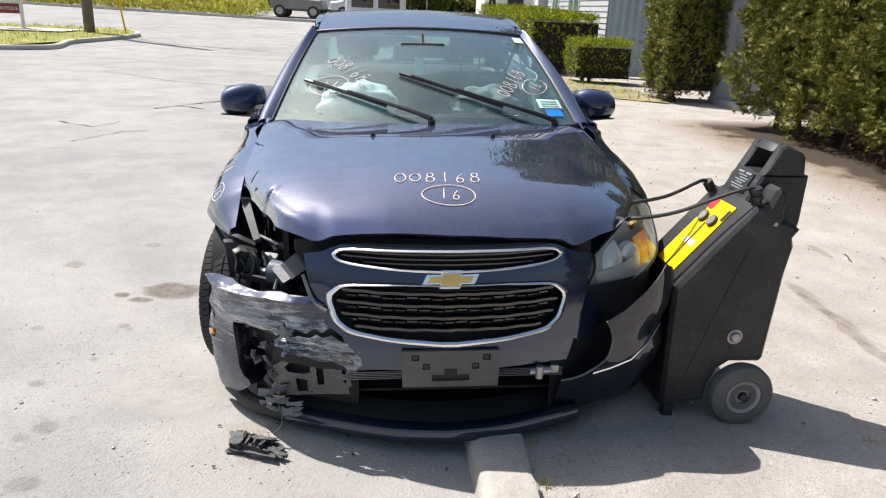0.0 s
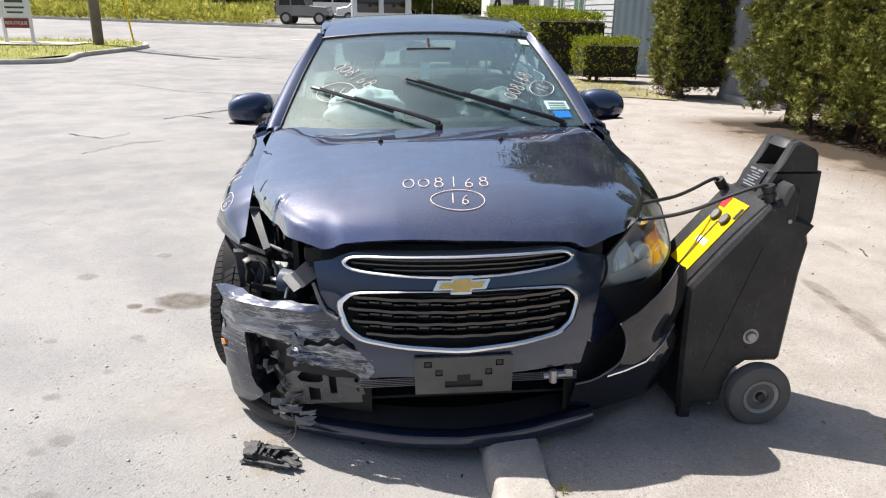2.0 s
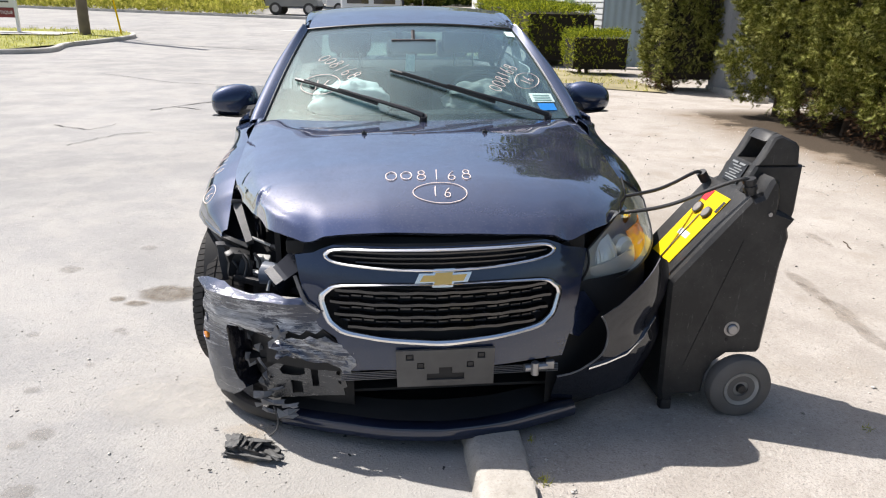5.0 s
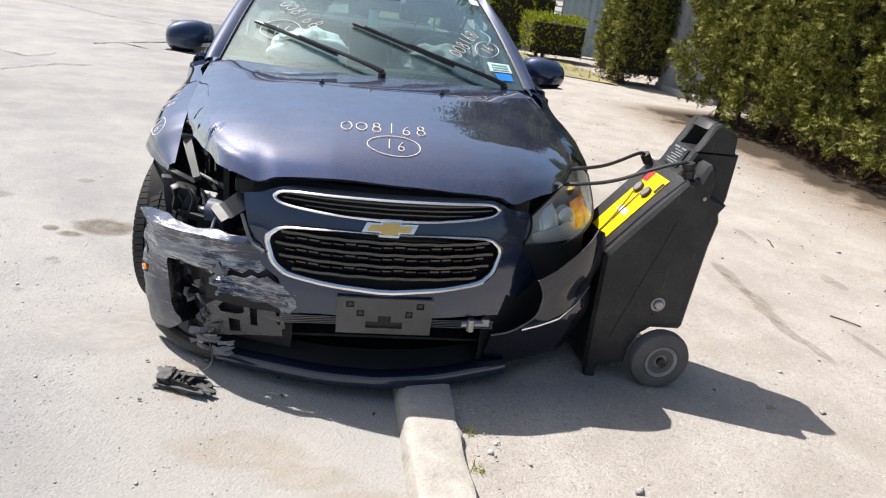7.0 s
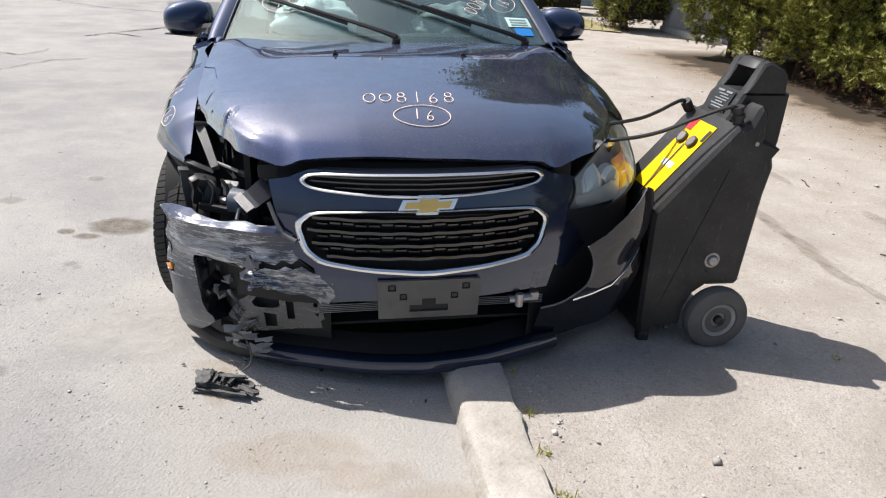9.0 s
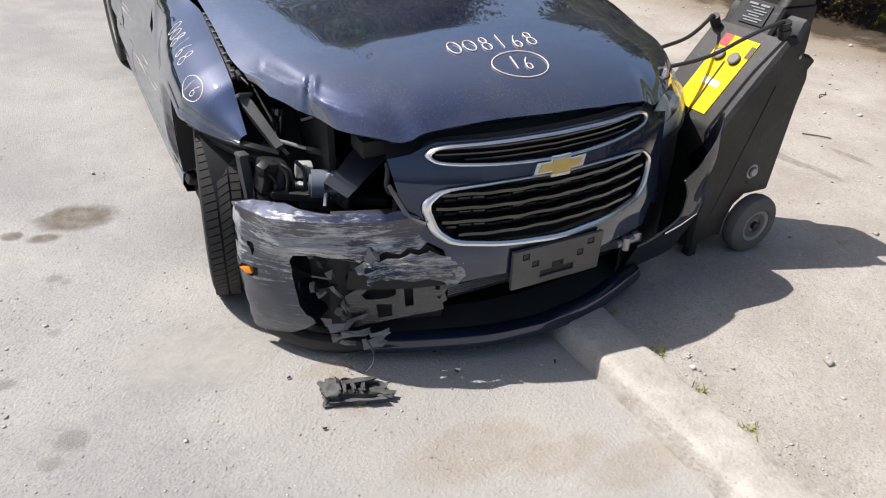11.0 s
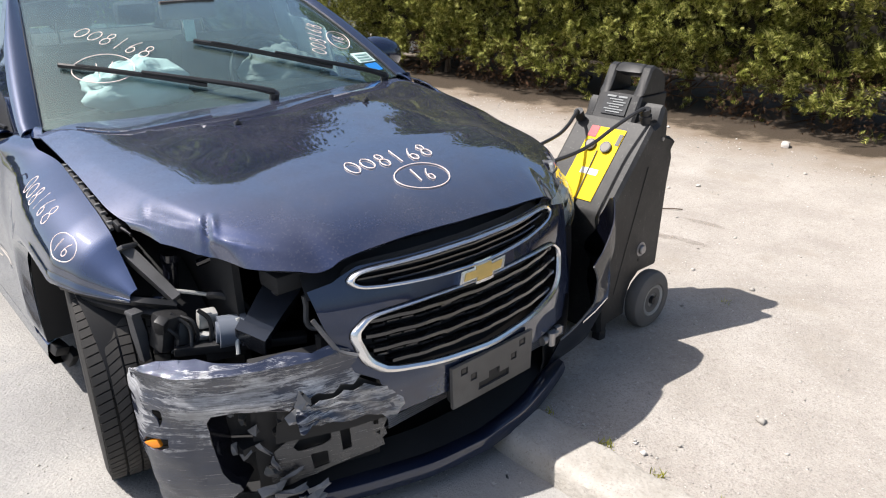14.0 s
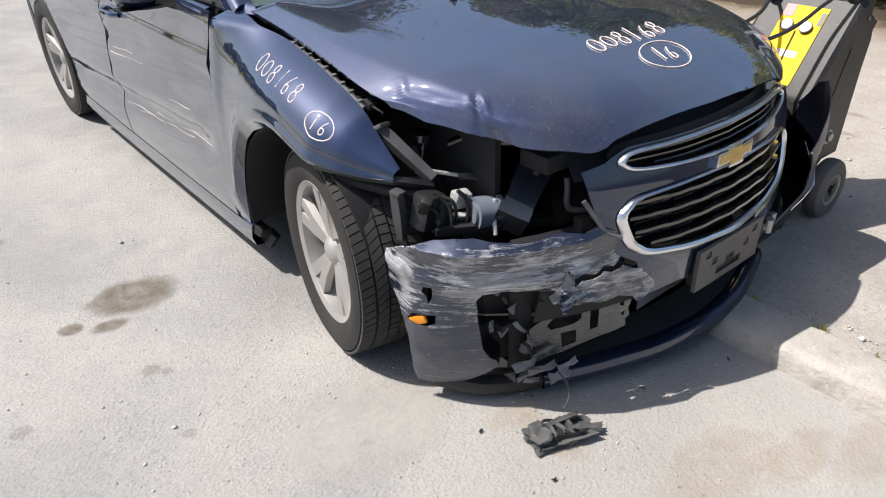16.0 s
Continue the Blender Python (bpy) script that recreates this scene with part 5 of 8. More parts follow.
# loosened right end of the bumper
rend = [(.526, .485), (.58, .518), (.625, .558), (.687, .607), (.743, .655), (.80, .63), (.90, .50), (.95, .38), (.88, .26), (.74, .17), (.632, .150), (.526, .115), (.472, .093), (.422, .10), (.412, .17), (.409, .254), (.461, .265), (.496, .291), (.537, .348), (.552, .414), (.542, .454)]


def loose(a, b):
    """The pushed-out corner, with a hollow under its upper flange."""
    return nose(a, b, .03 + .09 * math.exp(-((a - .68) / .2) ** 2) - .03 * math.exp(-((b - .40) / .07) ** 2) * max(0, min(1, (a - .5) / .2)) - .42 * max(0, .34 - b))


rb = part("bumper_end", sheet(loose, rend, (), 0.022, 0.004, fine=0.012), CORNER_SHADED, car, "loose bumper corner pushed out of line, shaded in its paint", sharp=50)
strip = [(.506, .282), (.56, .305), (.62, .335), (.70, .375), (.78, .42)]
part("chrome_strip", sweep_ring([(loose(a, b), Vector((0, 0, 1)), Vector((.4, -1, .2)).normalized()) for a, b in strip], [(-.005, -.004), (.005, -.004), (.003, .008), (-.003, .008)], False), CHROME, rb, "bright trim strip")
part("torn_rim", tube(curve_points([Vector(loose(a, b)) for a, b in ((.409, .254), (.461, .265), (.496, .291), (.537, .348), (.552, .414), (.540, .46), (.526, .485))], 4), .0035, 5), SCUFF_PLASTIC, rb, "pale torn edge")
part("inner_panel", sheet(lambda a, b: nose(a, b, -0.05), [(.40, .10), (.40, .50), (.52, .56), (.95, .56), (1.05, .45), (1.0, .16), (.7, .1)], (), 0.06, 0.003), BLACK_MATT, car)
part("fascia_horn", sheet(lambda a, b: nose(a, b, 0.0 - 0.04 * max(0, (a - .48) / .15)), [(.452, .41), (.49, .545), (.52, .545), (.56, .50), (.60, .455), (.62, .44), (.56, .41), (.50, .385)], (), 0.02, 0.004, fine=0.012), PAINT_BUMPER, car, "blue horn of the bumper under the headlamp", sharp=50)

# number plate holder
plate_o = [(-.160, -.066), (.160, -.066), (.163, .066), (-.163, .066)]
sq = lambda x, z, w, h: [(x - w, z - h), (x + w, z - h), (x + w, z + h), (x - w, z + h)]
ph = part("plate_holder", sheet(lambda a, b: (a + .004, -.038 - .010 * b + 0.05 * a * a, .350 + b), plate_o, [sq(-.118, .042, .013, .011), sq(.118, .042, .013, .011), sq(-.082, .010, .012, .011), sq(.082, .010, .012, .011), [(-.062, -.044), (.062, -.044), (.062, -.020), (.022, -.020), (.022, .002), (-.022, .002), (-.022, -.020), (-.062, -.020)]], 0.03, 0.012, fine=0.015),
          PLATE_GREY, car, "empty dark grey plastic number plate holder", sharp=30)
part("backing", box(.004, -.016, .350, .31, .03, .11, .006), BLACK_MATT, ph)
for x, z in ((-.118, .042), (.118, .042), (-.082, .010), (.082, .010)):
    part("clip", box(x + .004, -.030, .350 + z, .018, .012, .016, .003), BLACK, ph)

# lower lip and undertray
path = []
for s in np.linspace(-.93, .50, 60):
    p = nose(s, ip(s, [-.93, -.87, -.77, -.64, -.58, -.3, 0, .4, .66], [.105, .100, .075, .066, .078, .082, .078, .088, .085]), ip(s, [-.93, -.6, 0, .66], [-.03, -.02, .0, -.01]))
    path.append((p, (0, 0, 1), Vector((p[0] * -0.9, 1, 0)).normalized()))
LIP_FORM = [(-.030, -.004), (-.018, -.018), (.004, -.022), (.024, -.014), (.033, .004), (.030, .03), (.0, .06), (-.028, .03)]
part("lower_lip", sweep_ring(path[14:], LIP_FORM, False), LIP, car, "dark blue lower bumper lip hanging low")
part("torn_lip_end", sweep_ring(path[:15], [(a * .85, b * .8 + .006) for a, b in LIP_FORM], False), BLACK, car, "drooping black end of the lip")
part("undertray", grid(lambda u, v: ((u * 2 - 1) * (.80 - .1 * (1 - v)), .03 + .30 * abs(u * 2 - 1) ** 2.2 * (1 - v) + v * 1.0, .085 + .03 * v), 16, 8, .004), BLACK_MATT, car, "black undertray")
part("intake_floor", grid(lambda u, v: nose((u * 2 - 1) * .62, .10 + .04 * v, -.02 - .12 * v), 20, 3, .003), BLACK_MATT, car, "dark intake floor")
cond = part("condenser", box(0, .16, .43, .90, .03, .25, .004), BLACK, car, "dark condenser behind the intake")
for k in range(5):
    part("fin", tube([(-.34, .022, .286 + .0065 * k), (.40, .030, .286 + .0065 * k)], .0022, 4, caps=False), STEEL, cond, smooth=False)
part("receiver", joined(tube([(.28, .02, .305), (.36, .03, .305)], .015, 10), tube([(.315, .01, .33), (.315, .01, .285)], .014, 10), box(.37, .03, .31, .03, .02, .03, .004)), STEEL, car, "bare metal fitting in the intake")
part("hose_fitting", joined(tube([(-.36, .06, .335), (-.33, .06, .325), (-.33, .06, .31)], .007, 7), tube([(-.37, .07, .30), (-.35, .07, .34)], .005, 6)), STEEL, car)
part("condenser_pipe", joined(tube([(-.33, .075, .332), (-.17, .075, .330)], .006, 6), tube([(.17, .075, .330), (.31, .075, .328)], .006, 6)), STEEL, car)
part("bumper_beam", grid(lambda u, v: ((u * 2 - 1) * .62, .10 + .12 * (u * 2 - 1) ** 2 + .03 * math.sin(v * math.pi), .38 + .13 * v), 20, 4, .02), BLACK, car, "black crash beam")
part("radiator_support", joined(box(0, .26, .70, 1.04, .10, .05, .01), box(.50, .26, .45, .05, .08, .5, .01), grid(lambda u, v: nose((u * 2 - 1) * .50, .66 + .085 * v, -.045 - .05 * v), 20, 3, .004)), BLACK_MATT, car, "black radiator support panel")


# ---- bonnet ----
def eased(xs, ys, width):
    """A smooth curve through a few stations, as a fine table."""
    t = np.linspace(xs[0] - .2, xs[-1] + .2, 400)
    k = np.exp(-np.linspace(-2.5, 2.5, 2 * int(width / (t[1] - t[0]) * 2.5) + 1) ** 2)
    raw = np.interp(t, xs, ys)
    pad = len(k) // 2
    wide = np.r_[2 * raw[0] - raw[pad:0:-1], raw, 2 * raw[-1] - raw[-2:-pad - 2:-1]]
    return t, np.convolve(wide, k / k.sum(), 'valid')


HOOD_RISE = eased([.06, .09, .12, .16, .22, .30, .37, .50, .70, .87, 1.05, 1.25], [.735, .752, .772, .797, .832, .868, .893, .924, .951, .969, .980, .985], .035)
HOOD_FALL = eased([.1, .37, .7, 1.0, 1.25], [.13, .095, .085, .060, .035], .12)


def hood_z(x, y):
    zc, d = ip(y, *HOOD_RISE), ip(y, *HOOD_FALL)
    crease = 0.003 * math.exp(-((abs(x) - (.36 + .26 * y)) / .08) ** 2)
    return zc - d * (abs(x) / .72) ** 3 + crease


CREST = [(p.x, p.y) for p in curve_points([(-.690, 1.20, 0), (-.704, .90, 0), (-.692, .76, 0), (-.664, .60, 0), (-.640, .50, 0), (-.612, .415, 0), (-.575, .335, 0), (-.515, .245, 0), (-.450, .203, 0), (-.364, .172, 0), (-.180, .152, 0), (0, .147, 0)], 3)]
BUCKLES = [((-.600, .388), (-.626, .340), -.026, .009), ((-.588, .380), (-.612, .330), .018, .010), ((-.612, .396), (-.638, .350), .016, .009), ((-.704, .545), (-.665, .443), .016, .012), ((-.676, .466), (-.626, .359), .018, .011),
           ((-.640, .372), (-.585, .278), .014, .008), ((-.600, .300), (-.540, .222), .013, .008), ((-.560, .245), (-.470, .168), .008, .007), ((-.684, .580), (-.706, .530), .014, .010)]


def ease(t):
    t = min(1, max(0, t))
    return t * t * (3 - 2 * t)


def seg_dist(x, y, a, b):
    dx, dy = b[0] - a[0], b[1] - a[1]
    t = min(1, max(0, ((x - a[0]) * dx + (y - a[1]) * dy) / (dx * dx + dy * dy)))
    return math.hypot(x - a[0] - t * dx, y - a[1] - t * dy), t


def crest_side(x, y):
    """Distance from the bonnet's crest line, and whether the place lies inside it."""
    d, seg = min((seg_dist(-abs(x), y, a, b)[0], k) for k, (a, b) in enumerate(zip(CREST, CREST[1:])))
    (ax, ay), (bx, by) = CREST[seg], CREST[seg + 1]
    return d, (bx - ax) * (y - ay) - (by - ay) * (-abs(x) - ax) > 0


def crest_lift(x, y):
    """The fold round the bonnet's edge: a level top and a flank that falls away, steeper on the struck side."""
    d, inner = crest_side(x, y)
    left = min(1, max(0, .5 - x / .4))
    h, fold = .006 + .016 * left, .03 + .11 * left
    front = min(1, max(0, (.95 - y) / .35)) * ease((abs(x) - .30) / .28)
    soft_d = math.sqrt(d * d + .004 ** 2) - .004
    return h * math.exp(-(d / .15) ** 2) if inner else h - soft_d * (.10 * min(1, max(0, (abs(x) - .15) / .2)) + fold * front)


def hood_surface(u, v):
    """u across from -1 to 1, v from the front edge to the windscreen; the left front corner is buckled."""
    fx = .755 * u
    fy = ip(abs(fx), [0, .2, .36, .41, .46, .51, .60, .68, .735, .755], [.100, .104, .114, .118, .136, .165, .226, .32, .43, .54])
    rx, ry = .758 * u, 1.165 + .085 * u * u
    w = v ** 0.9
    x, y = fx + (rx - fx) * w, fy + (ry - fy) * w
    z = hood_z(x, y)
    lip = max(0, 1 - v / .035)
    wide = ease((abs(x) - .375) / .07)
    z -= (.003 + (.013 if x > 0 else .007) * wide) * lip ** 2 + .010 * wide * max(0, 1 - v / .09) * math.exp(-((abs(x) - .43) / .05) ** 2)
    z += crest_lift(x, y)
    if x < -.50 and y < .70:      # the struck corner is drawn in beyond its crest
        d, inner = crest_side(x, y)
        w = 0 if inner else ease(d / .11) * ease((.70 - y) / .25) * ease((-x - .54) / .12)
        x, y, z = x + .034 * w, y + .036 * w, z + .004 * w
    if x < -.42 and y < .62:
        for a, b, h, r in BUCKLES:
            d, t = seg_dist(x, y, a, b)
            z += .5 * h * max(0, 1 - d / (r * 1.3)) * (1 - 1.2 * abs(t - .5))
    return x, y, z


def on_hood(x, y, lift=0.003):
    return x, y, hood_z(x, y) + crest_lift(x, y) + lift


def smooth_hood(u, v):
    return hood_surface(u * 2 - 1, v)


hood = part("bonnet", grid(smooth_hood, 210, 140, .012), PAINT_DUSTY, car, "dusty dark blue bonnet, creased at one corner", sharp=60)
for s in (-1, 1):
    part("washer_nozzle", moved(joined(box(0, 0, 0, .022, .016, .010, .004), tube([(0, .004, .003), (0, -.010, .010)], .004, 6)), pose(*on_hood(s * .255, .875, .005))), BLACK, hood, "small black washer nozzle")


# ---- painted numbers ----
def digit(ch):
    """Hand-drawn strokes in a unit box."""
    ell = lambda cx, cy, rx, ry, a0=0, a1=360, n=18: [(cx + rx * math.cos(radians(a0 + (a1 - a0) * k / n)), cy + ry * math.sin(radians(a0 + (a1 - a0) * k / n))) for k in range(n + 1)]
    return {"0": [ell(.5, .45, .42, .42, 80, 460)], "8": [ell(.5, .74, .24, .22, -80, 280) + ell(.5, .25, .32, .27, 90, 450)],
            "1": [[(.52, .98), (.5, .5), (.5, .0)]], "6": [[(.66, 1.0), (.42, .75), (.26, .45)] + ell(.5, .24, .26, .24, 160, 520)]}[ch]


def painted(text, fn, width, height, slant, seed, parent, mat=None):
    """Hand-painted digits as thin raised strokes, one piece each; fn maps (along, up) to the surface."""
    r = random.Random(seed)
    n = len(text)
    for i, ch in enumerate(text):
        j, h = r.uniform(-.06, .06), r.uniform(.9, 1.08)
        for st in digit(ch):
            pts = [fn((i + .5 + (x - .5) * .86 + slant * y - n / 2) * width / n, (y * h - .5 + j) * height) for x, y in st]
            part("painted_digit", tube(pts, [.0017 * (1 + .25 * math.sin(k * 1.7 + i)) for k in range(len(pts))], 5), mat or CHALK, parent, "hand-painted pale digit")


def oval(fn, rx, ry, turn=12):
    return tube([fn(rx * math.cos(radians(a + turn)), ry * math.sin(radians(a + turn)) + .002 * math.sin(radians(a * 2))) for a in range(0, 372, 9)], .0017, 5)


painted("008168", lambda a, b: on_hood(-.020 + a, .388 + b), .325, .072, .05, 1, hood)
part("painted_ring", oval(lambda a, b: on_hood(.012 + a, .272 + b), .094, .058), CHALK, hood, "hand-painted pale ring")
painted("16", lambda a, b: on_hood(.016 + a, .276 + b), .085, .054, .06, 2, hood)


# ---- front wings ----
def side_x(y, z):
    w = ip(y, [.3, .5, .75, 1.1, 1.5, 2.5, 3.4, 4.0, 4.4, 4.6], [.83, .875, .895, .90, .902, .903, .90, .87, .80, .70])
    d = ip(z, [.14, .22, .30, .42, .60, .70, .78, .86, .93, 1.0, 1.05], [-.05, -.02, -.006, -.004, 0, -.004, -.014, -.028, -.042, -.062, -.085])
    return w + d


def wing(side):
    y0 = .49 if side < 0 else .66
    ti = lambda y: (ip(y, [.49, .567, .634, .8, 1.0, 1.2, 1.335], [.768, .766, .764, .764, .760, .756, .762]),
                    ip(y, [.49, .567, .634, .72, .85, 1.0, 1.2, 1.335], [.680, .735, .79, .828, .868, .902, .943, .958] if side < 0 else [.70, .765, .80, .838, .872, .904, .943, .958]))
    bo = lambda y: (ip(y, [.49, .55, .62, .707, .86, 1.0, 1.14, 1.24, 1.335], [.776, .818, .866, .906, .908, .905, .900, .895, .890]), ip(y, [.49, .55, .62, .707, .80, .86, .93, 1.0, 1.08, 1.14, 1.19, 1.23, 1.255, 1.27, 1.335], [.650, .648, .648, .654, .680, .696, .697, .684, .650, .605, .53, .44, .33, .24, .22]))

    def fn(u, v):
        y = y0 + (1.335 - y0) * u
        (xb, zb), (xt, zt) = bo(y), ti(y)
        cx, cz = max(xb, xt) + .028, zb + (zt - zb) * ip(y, [.44, .7, 1.0, 1.335], [.62, .72, .78, .80])
        t = v
        x = (1 - t) ** 2 * xb + 2 * t * (1 - t) * cx + t * t * xt
        z = (1 - t) ** 2 * zb + 2 * t * (1 - t) * cz + t * t * zt
        k = min(1, max(0, (y - 1.02) / .28)) ** 1.5 * (1 if z < .93 else max(0, 1 - (z - .93) / .025))
        x += (side_x(y, z) - .001 - x) * k
        flare = .012 * max(0, 1 - abs(t - .12) / .10) - .014 * max(0, 1 - t / .12)
        return side * (x + flare), y, z
    return fn


wing_l = part("front_wing", grid(wing(-1), 60, 26, .004, flip=False), PAINT, car, "dented blue front wing with painted number", sharp=60)
part("front_wing", grid(wing(1), 40, 20, .004, flip=True), PAINT, car, "blue front wing", sharp=60)
wl = wing(-1)
part("wing_flange", grid(lambda u, v: tuple(Vector(wl(u * .40, 0)) + Vector((.06 * v, .01 * v, -.020 * math.sin(v * 1.5)))), 24, 3, .003), PAINT, wing_l, "dark turned-under edge of the wing", sharp=60)


def on_wing(a, b):
    """Along the wing towards the tail and up its skin."""
    p, q = Vector(wl(a, b)), Vector(wl(a, b + .01))
    r = Vector(wl(a + .01, b))
    nrm = (r - p).cross(q - p).normalized()
    if nrm.x > 0:
        nrm = -nrm
    return tuple(p + nrm * .0035)


part("painted_ring", oval(lambda a, b: on_wing((.70 - .49) / .845 - a / .845, .56 + b / .30), .046, .046), CHALK, wing_l, "hand-painted pale ring")
painted("16", lambda a, b: on_wing((.70 - .49) / .845 - a / .845, .56 + b / .30), .058, .05, .05, 5, wing_l)
painted("008168", lambda a, b: on_wing((.925 - .49) / .845 - a / .845, .67 + b / .34 + a * -.12), .235, .080, .04, 6, wing_l)
for s in (-1, 1):
    part("wheel_arch_liner", grid(lambda u, v, s=s: (s * (.58 + .30 * v), .86 + .385 * math.cos(math.pi * (u * 1.12 - .06)), .33 + .375 * math.sin(math.pi * (u * 1.12 - .06))), 22, 5, .004), BLACK_MATT, car, "black wheel arch liner")
    part("inner_wall", box(s * .565, .80, .45, .02, .92, .62), BLACK_MATT, car, smooth=False)

# hinge rail in the gap beside the bonnet
part("hinge_rail", joined(tube([(-.750, 1.05, .893), (-.748, .95, .876), (-.745, .72, .815)], .009, 6), *[box(-.748, .70 + .055 * k, .806 + .014 * k, .022, .025, .02, .004) for k in range(6)]), BLACK, car, "black seal and clips in the bonnet gap")
rail = part("seal_rail", tube([(-.754, y, ip(y, [.64, .72, .85, 1.0, 1.2], [.795, .828, .868, .902, .943]) - .004) for y in np.linspace(.655, 1.02, 14)], .006, 6), BAY_GREY, car, "grey seal rail in the gap beside the bonnet")
for y in np.linspace(.675, 1.0, 9):
    part("clip", box(-.752, y, ip(y, [.64, .72, .85, 1.0, 1.2], [.795, .828, .868, .902, .943]) + .001, .014, .012, .010, .002), BLACK if round(y * 100) % 2 else SCUFF_PLASTIC, rail)
part("catch", joined(moved(box(0, 0, 0, .03, .03, .025, .005), pose(-.73, .665, .80, 20, 0, 10)), tube([(-.735, .65, .80), (-.72, .62, .785), (-.715, .635, .775)], .004, 5)), DARKMETAL, car)

# inside the open lamp hole
part("bay_back", joined(box(-.52, .95, .60, .36, .02, .62), box(0, 1.05, .55, 1.3, .02, .7), box(-.30, .60, .28, .75, .8, .02)), BLACK_MATT, car, smooth=False)
part("engine_block", joined(box(.05, .62, .55, .70, .48, .40, .04), box(.05, .62, .77, .50, .36, .08, .03)), DARKMETAL, car, "dark engine under the bonnet")
# Extra plate, out of sight, added to stop sun patches on the road ahead.
part("undertray", box(-.02, .62, .165, .96, .92, .012, .004), BLACK_MATT, car, "unseen plate added to block sunlight under the nose")
part("lamp_strut", joined(tube([(-.747, .608, .752), (-.735, .578, .728), (-.685, .46, .636)], [.020, .023, .018], 4), moved(box(0, 0, 0, .05, .05, .012, .004), pose(-.747, .605, .755, -30, 10, 20)), *[moved(box(0, 0, 0, .014, .030, .018, .003), pose(-.728 + .012 * k, .56 - .022 * k, .718 - .022 * k, 40, 0, -16)) for k in range(3)]), BAY_GREY, car, "grey broken lamp bracket", sharp=30)
part("air_duct", joined(tube(curve_points([(-.38, .38, .67), (-.43, .345, .625), (-.50, .315, .585), (-.560, .288, .548)], 4), [.075, .074, .072, .070, .068, .066, .064, .062, .060, .058, .056, .055, .054], 4), tube([(-.555, .290, .552), (-.580, .278, .538)], [.062, .060], 4)), BAY_DUCT, car, "tilted blue-black plastic air duct", sharp=30)
part("loom", tube(curve_points([(-.60, .50, .70), (-.54, .46, .72), (-.47, .42, .69), (-.42, .36, .70), (-.36, .30, .69)], 6), .011, 8), PIANO, car)
part("washer_neck", joined(tube([(-.66, .56, .62), (-.655, .545, .715)], .020, 16), tube([(-.655, .545, .715), (-.654, .543, .735)], .027, 16)), PIANO, car, "black filler neck with a cap")
part("module_box", joined(moved(box(0, 0, 0, .075, .06, .10, .012), pose(-.728, .435, .57, 8, 10, 14)), moved(box(0, 0, 0, .05, .03, .06, .008), pose(-.70, .405, .56, -14, 22, 8)), moved(box(0, 0, 0, .03, .03, .05, .006), pose(-.75, .41, .60, 20, -18, 30))), BLACK, car, "crushed black control module", sharp=30)
part("relay_box", joined(moved(box(0, 0, 0, .05, .035, .045, .006), pose(-.632, .412, .578, 12, 6, -8)), moved(box(0, 0, 0, .03, .02, .02, .004), pose(-.645, .395, .600, 12, 6, -8))), BAY_PALE, car, "pale grey relay box")
part("bracket_plate", moved(joined(box(0, 0, 0, .07, .004, .035, .001), box(.0, -.01, .016, .07, .02, .004, .001)), pose(-.64, .395, .532, 10, 8, -14)), BAY_PALE, car, "bent grey bracket")
part("canister", joined(tube([(-.628, .362, .552), (-.565, .345, .546)], .044, 18), tube([(-.575, .348, .547), (-.560, .344, .545)], .049, 18), tube([(-.625, .361, .552), (-.634, .364, .553)], .03, 14)), BAY_BLUE, car, "blue-grey round canister")
part("bracket_post", joined(tube([(-.797, .472, .632), (-.792, .47, .57), (-.789, .47, .49)], [.017, .020, .014], 4), moved(box(0, 0, 0, .034, .03, .010, .003), pose(-.795, .468, .632, 10, 8, 20))), BAY_GREY, car, "bent grey bracket post beside the tyre", sharp=30)
part("wing_liner_lip", joined(tube(curve_points([(-.895, .70, .664), (-.835, .575, .655), (-.775, .49, .650), (-.69, .455, .622)], 5), [.013] * 16, 5), tube(curve_points([(-.865, .66, .636), (-.80, .535, .622), (-.72, .46, .600)], 4), [.016] * 9, 5)), BLACK, car, "black liner lip under the wing")
for pts, r, mm, nm in [([(-.693, .48, .657), (-.65, .465, .642), (-.602, .45, .624)], .0055, BAY_PALE, "thin_pipe"), ([(-.602, .45, .622), (-.582, .425, .624), (-.545, .40, .605), (-.528, .38, .574), (-.55, .365, .553), (-.579, .36, .544)], .012, BLACK, "hose"), ([(-.582, .332, .590), (-.585, .325, .565), (-.60, .312, .535), (-.608, .30, .505)], .006, BAY_PALE, "pale_pipe"),
                       ([(-.451, .205, .655), (-.451, .2, .627), (-.458, .194, .592), (-.452, .188, .572), (-.435, .175, .566), (-.405, .158, .565)], .008, BAY_GREY, "bent_pipe"), ([(-.50, .27, .655), (-.47, .26, .69), (-.455, .25, .71)], .010, BLACK, "hose"), ([(-.66, .39, .62), (-.64, .375, .59), (-.645, .37, .54), (-.66, .375, .51)], .006, BLACK, "cable"), ([(-.72, .42, .62), (-.69, .39, .58), (-.70, .37, .53)], .005, BLACK, "cable"), ([(-.70, .41, .61), (-.68, .385, .595), (-.675, .38, .55), (-.69, .39, .52)], .005, BLACK, "cable"), ([(-.76, .43, .60), (-.735, .395, .585), (-.72, .39, .55), (-.74, .40, .52)], .005, BLACK, "cable")]:
    part(nm, tube(curve_points(pts, 5), r, 8), mm, car)
part("carrier_rail", joined(moved(box(0, 0, 0, .34, .04, .025, .006), pose(-.58, .33, .515, 0, 4, -24)), moved(box(0, 0, 0, .10, .02, .04, .004), pose(-.62, .35, .50, 0, 0, -20))), BLACK, car, "black bumper carrier rail")
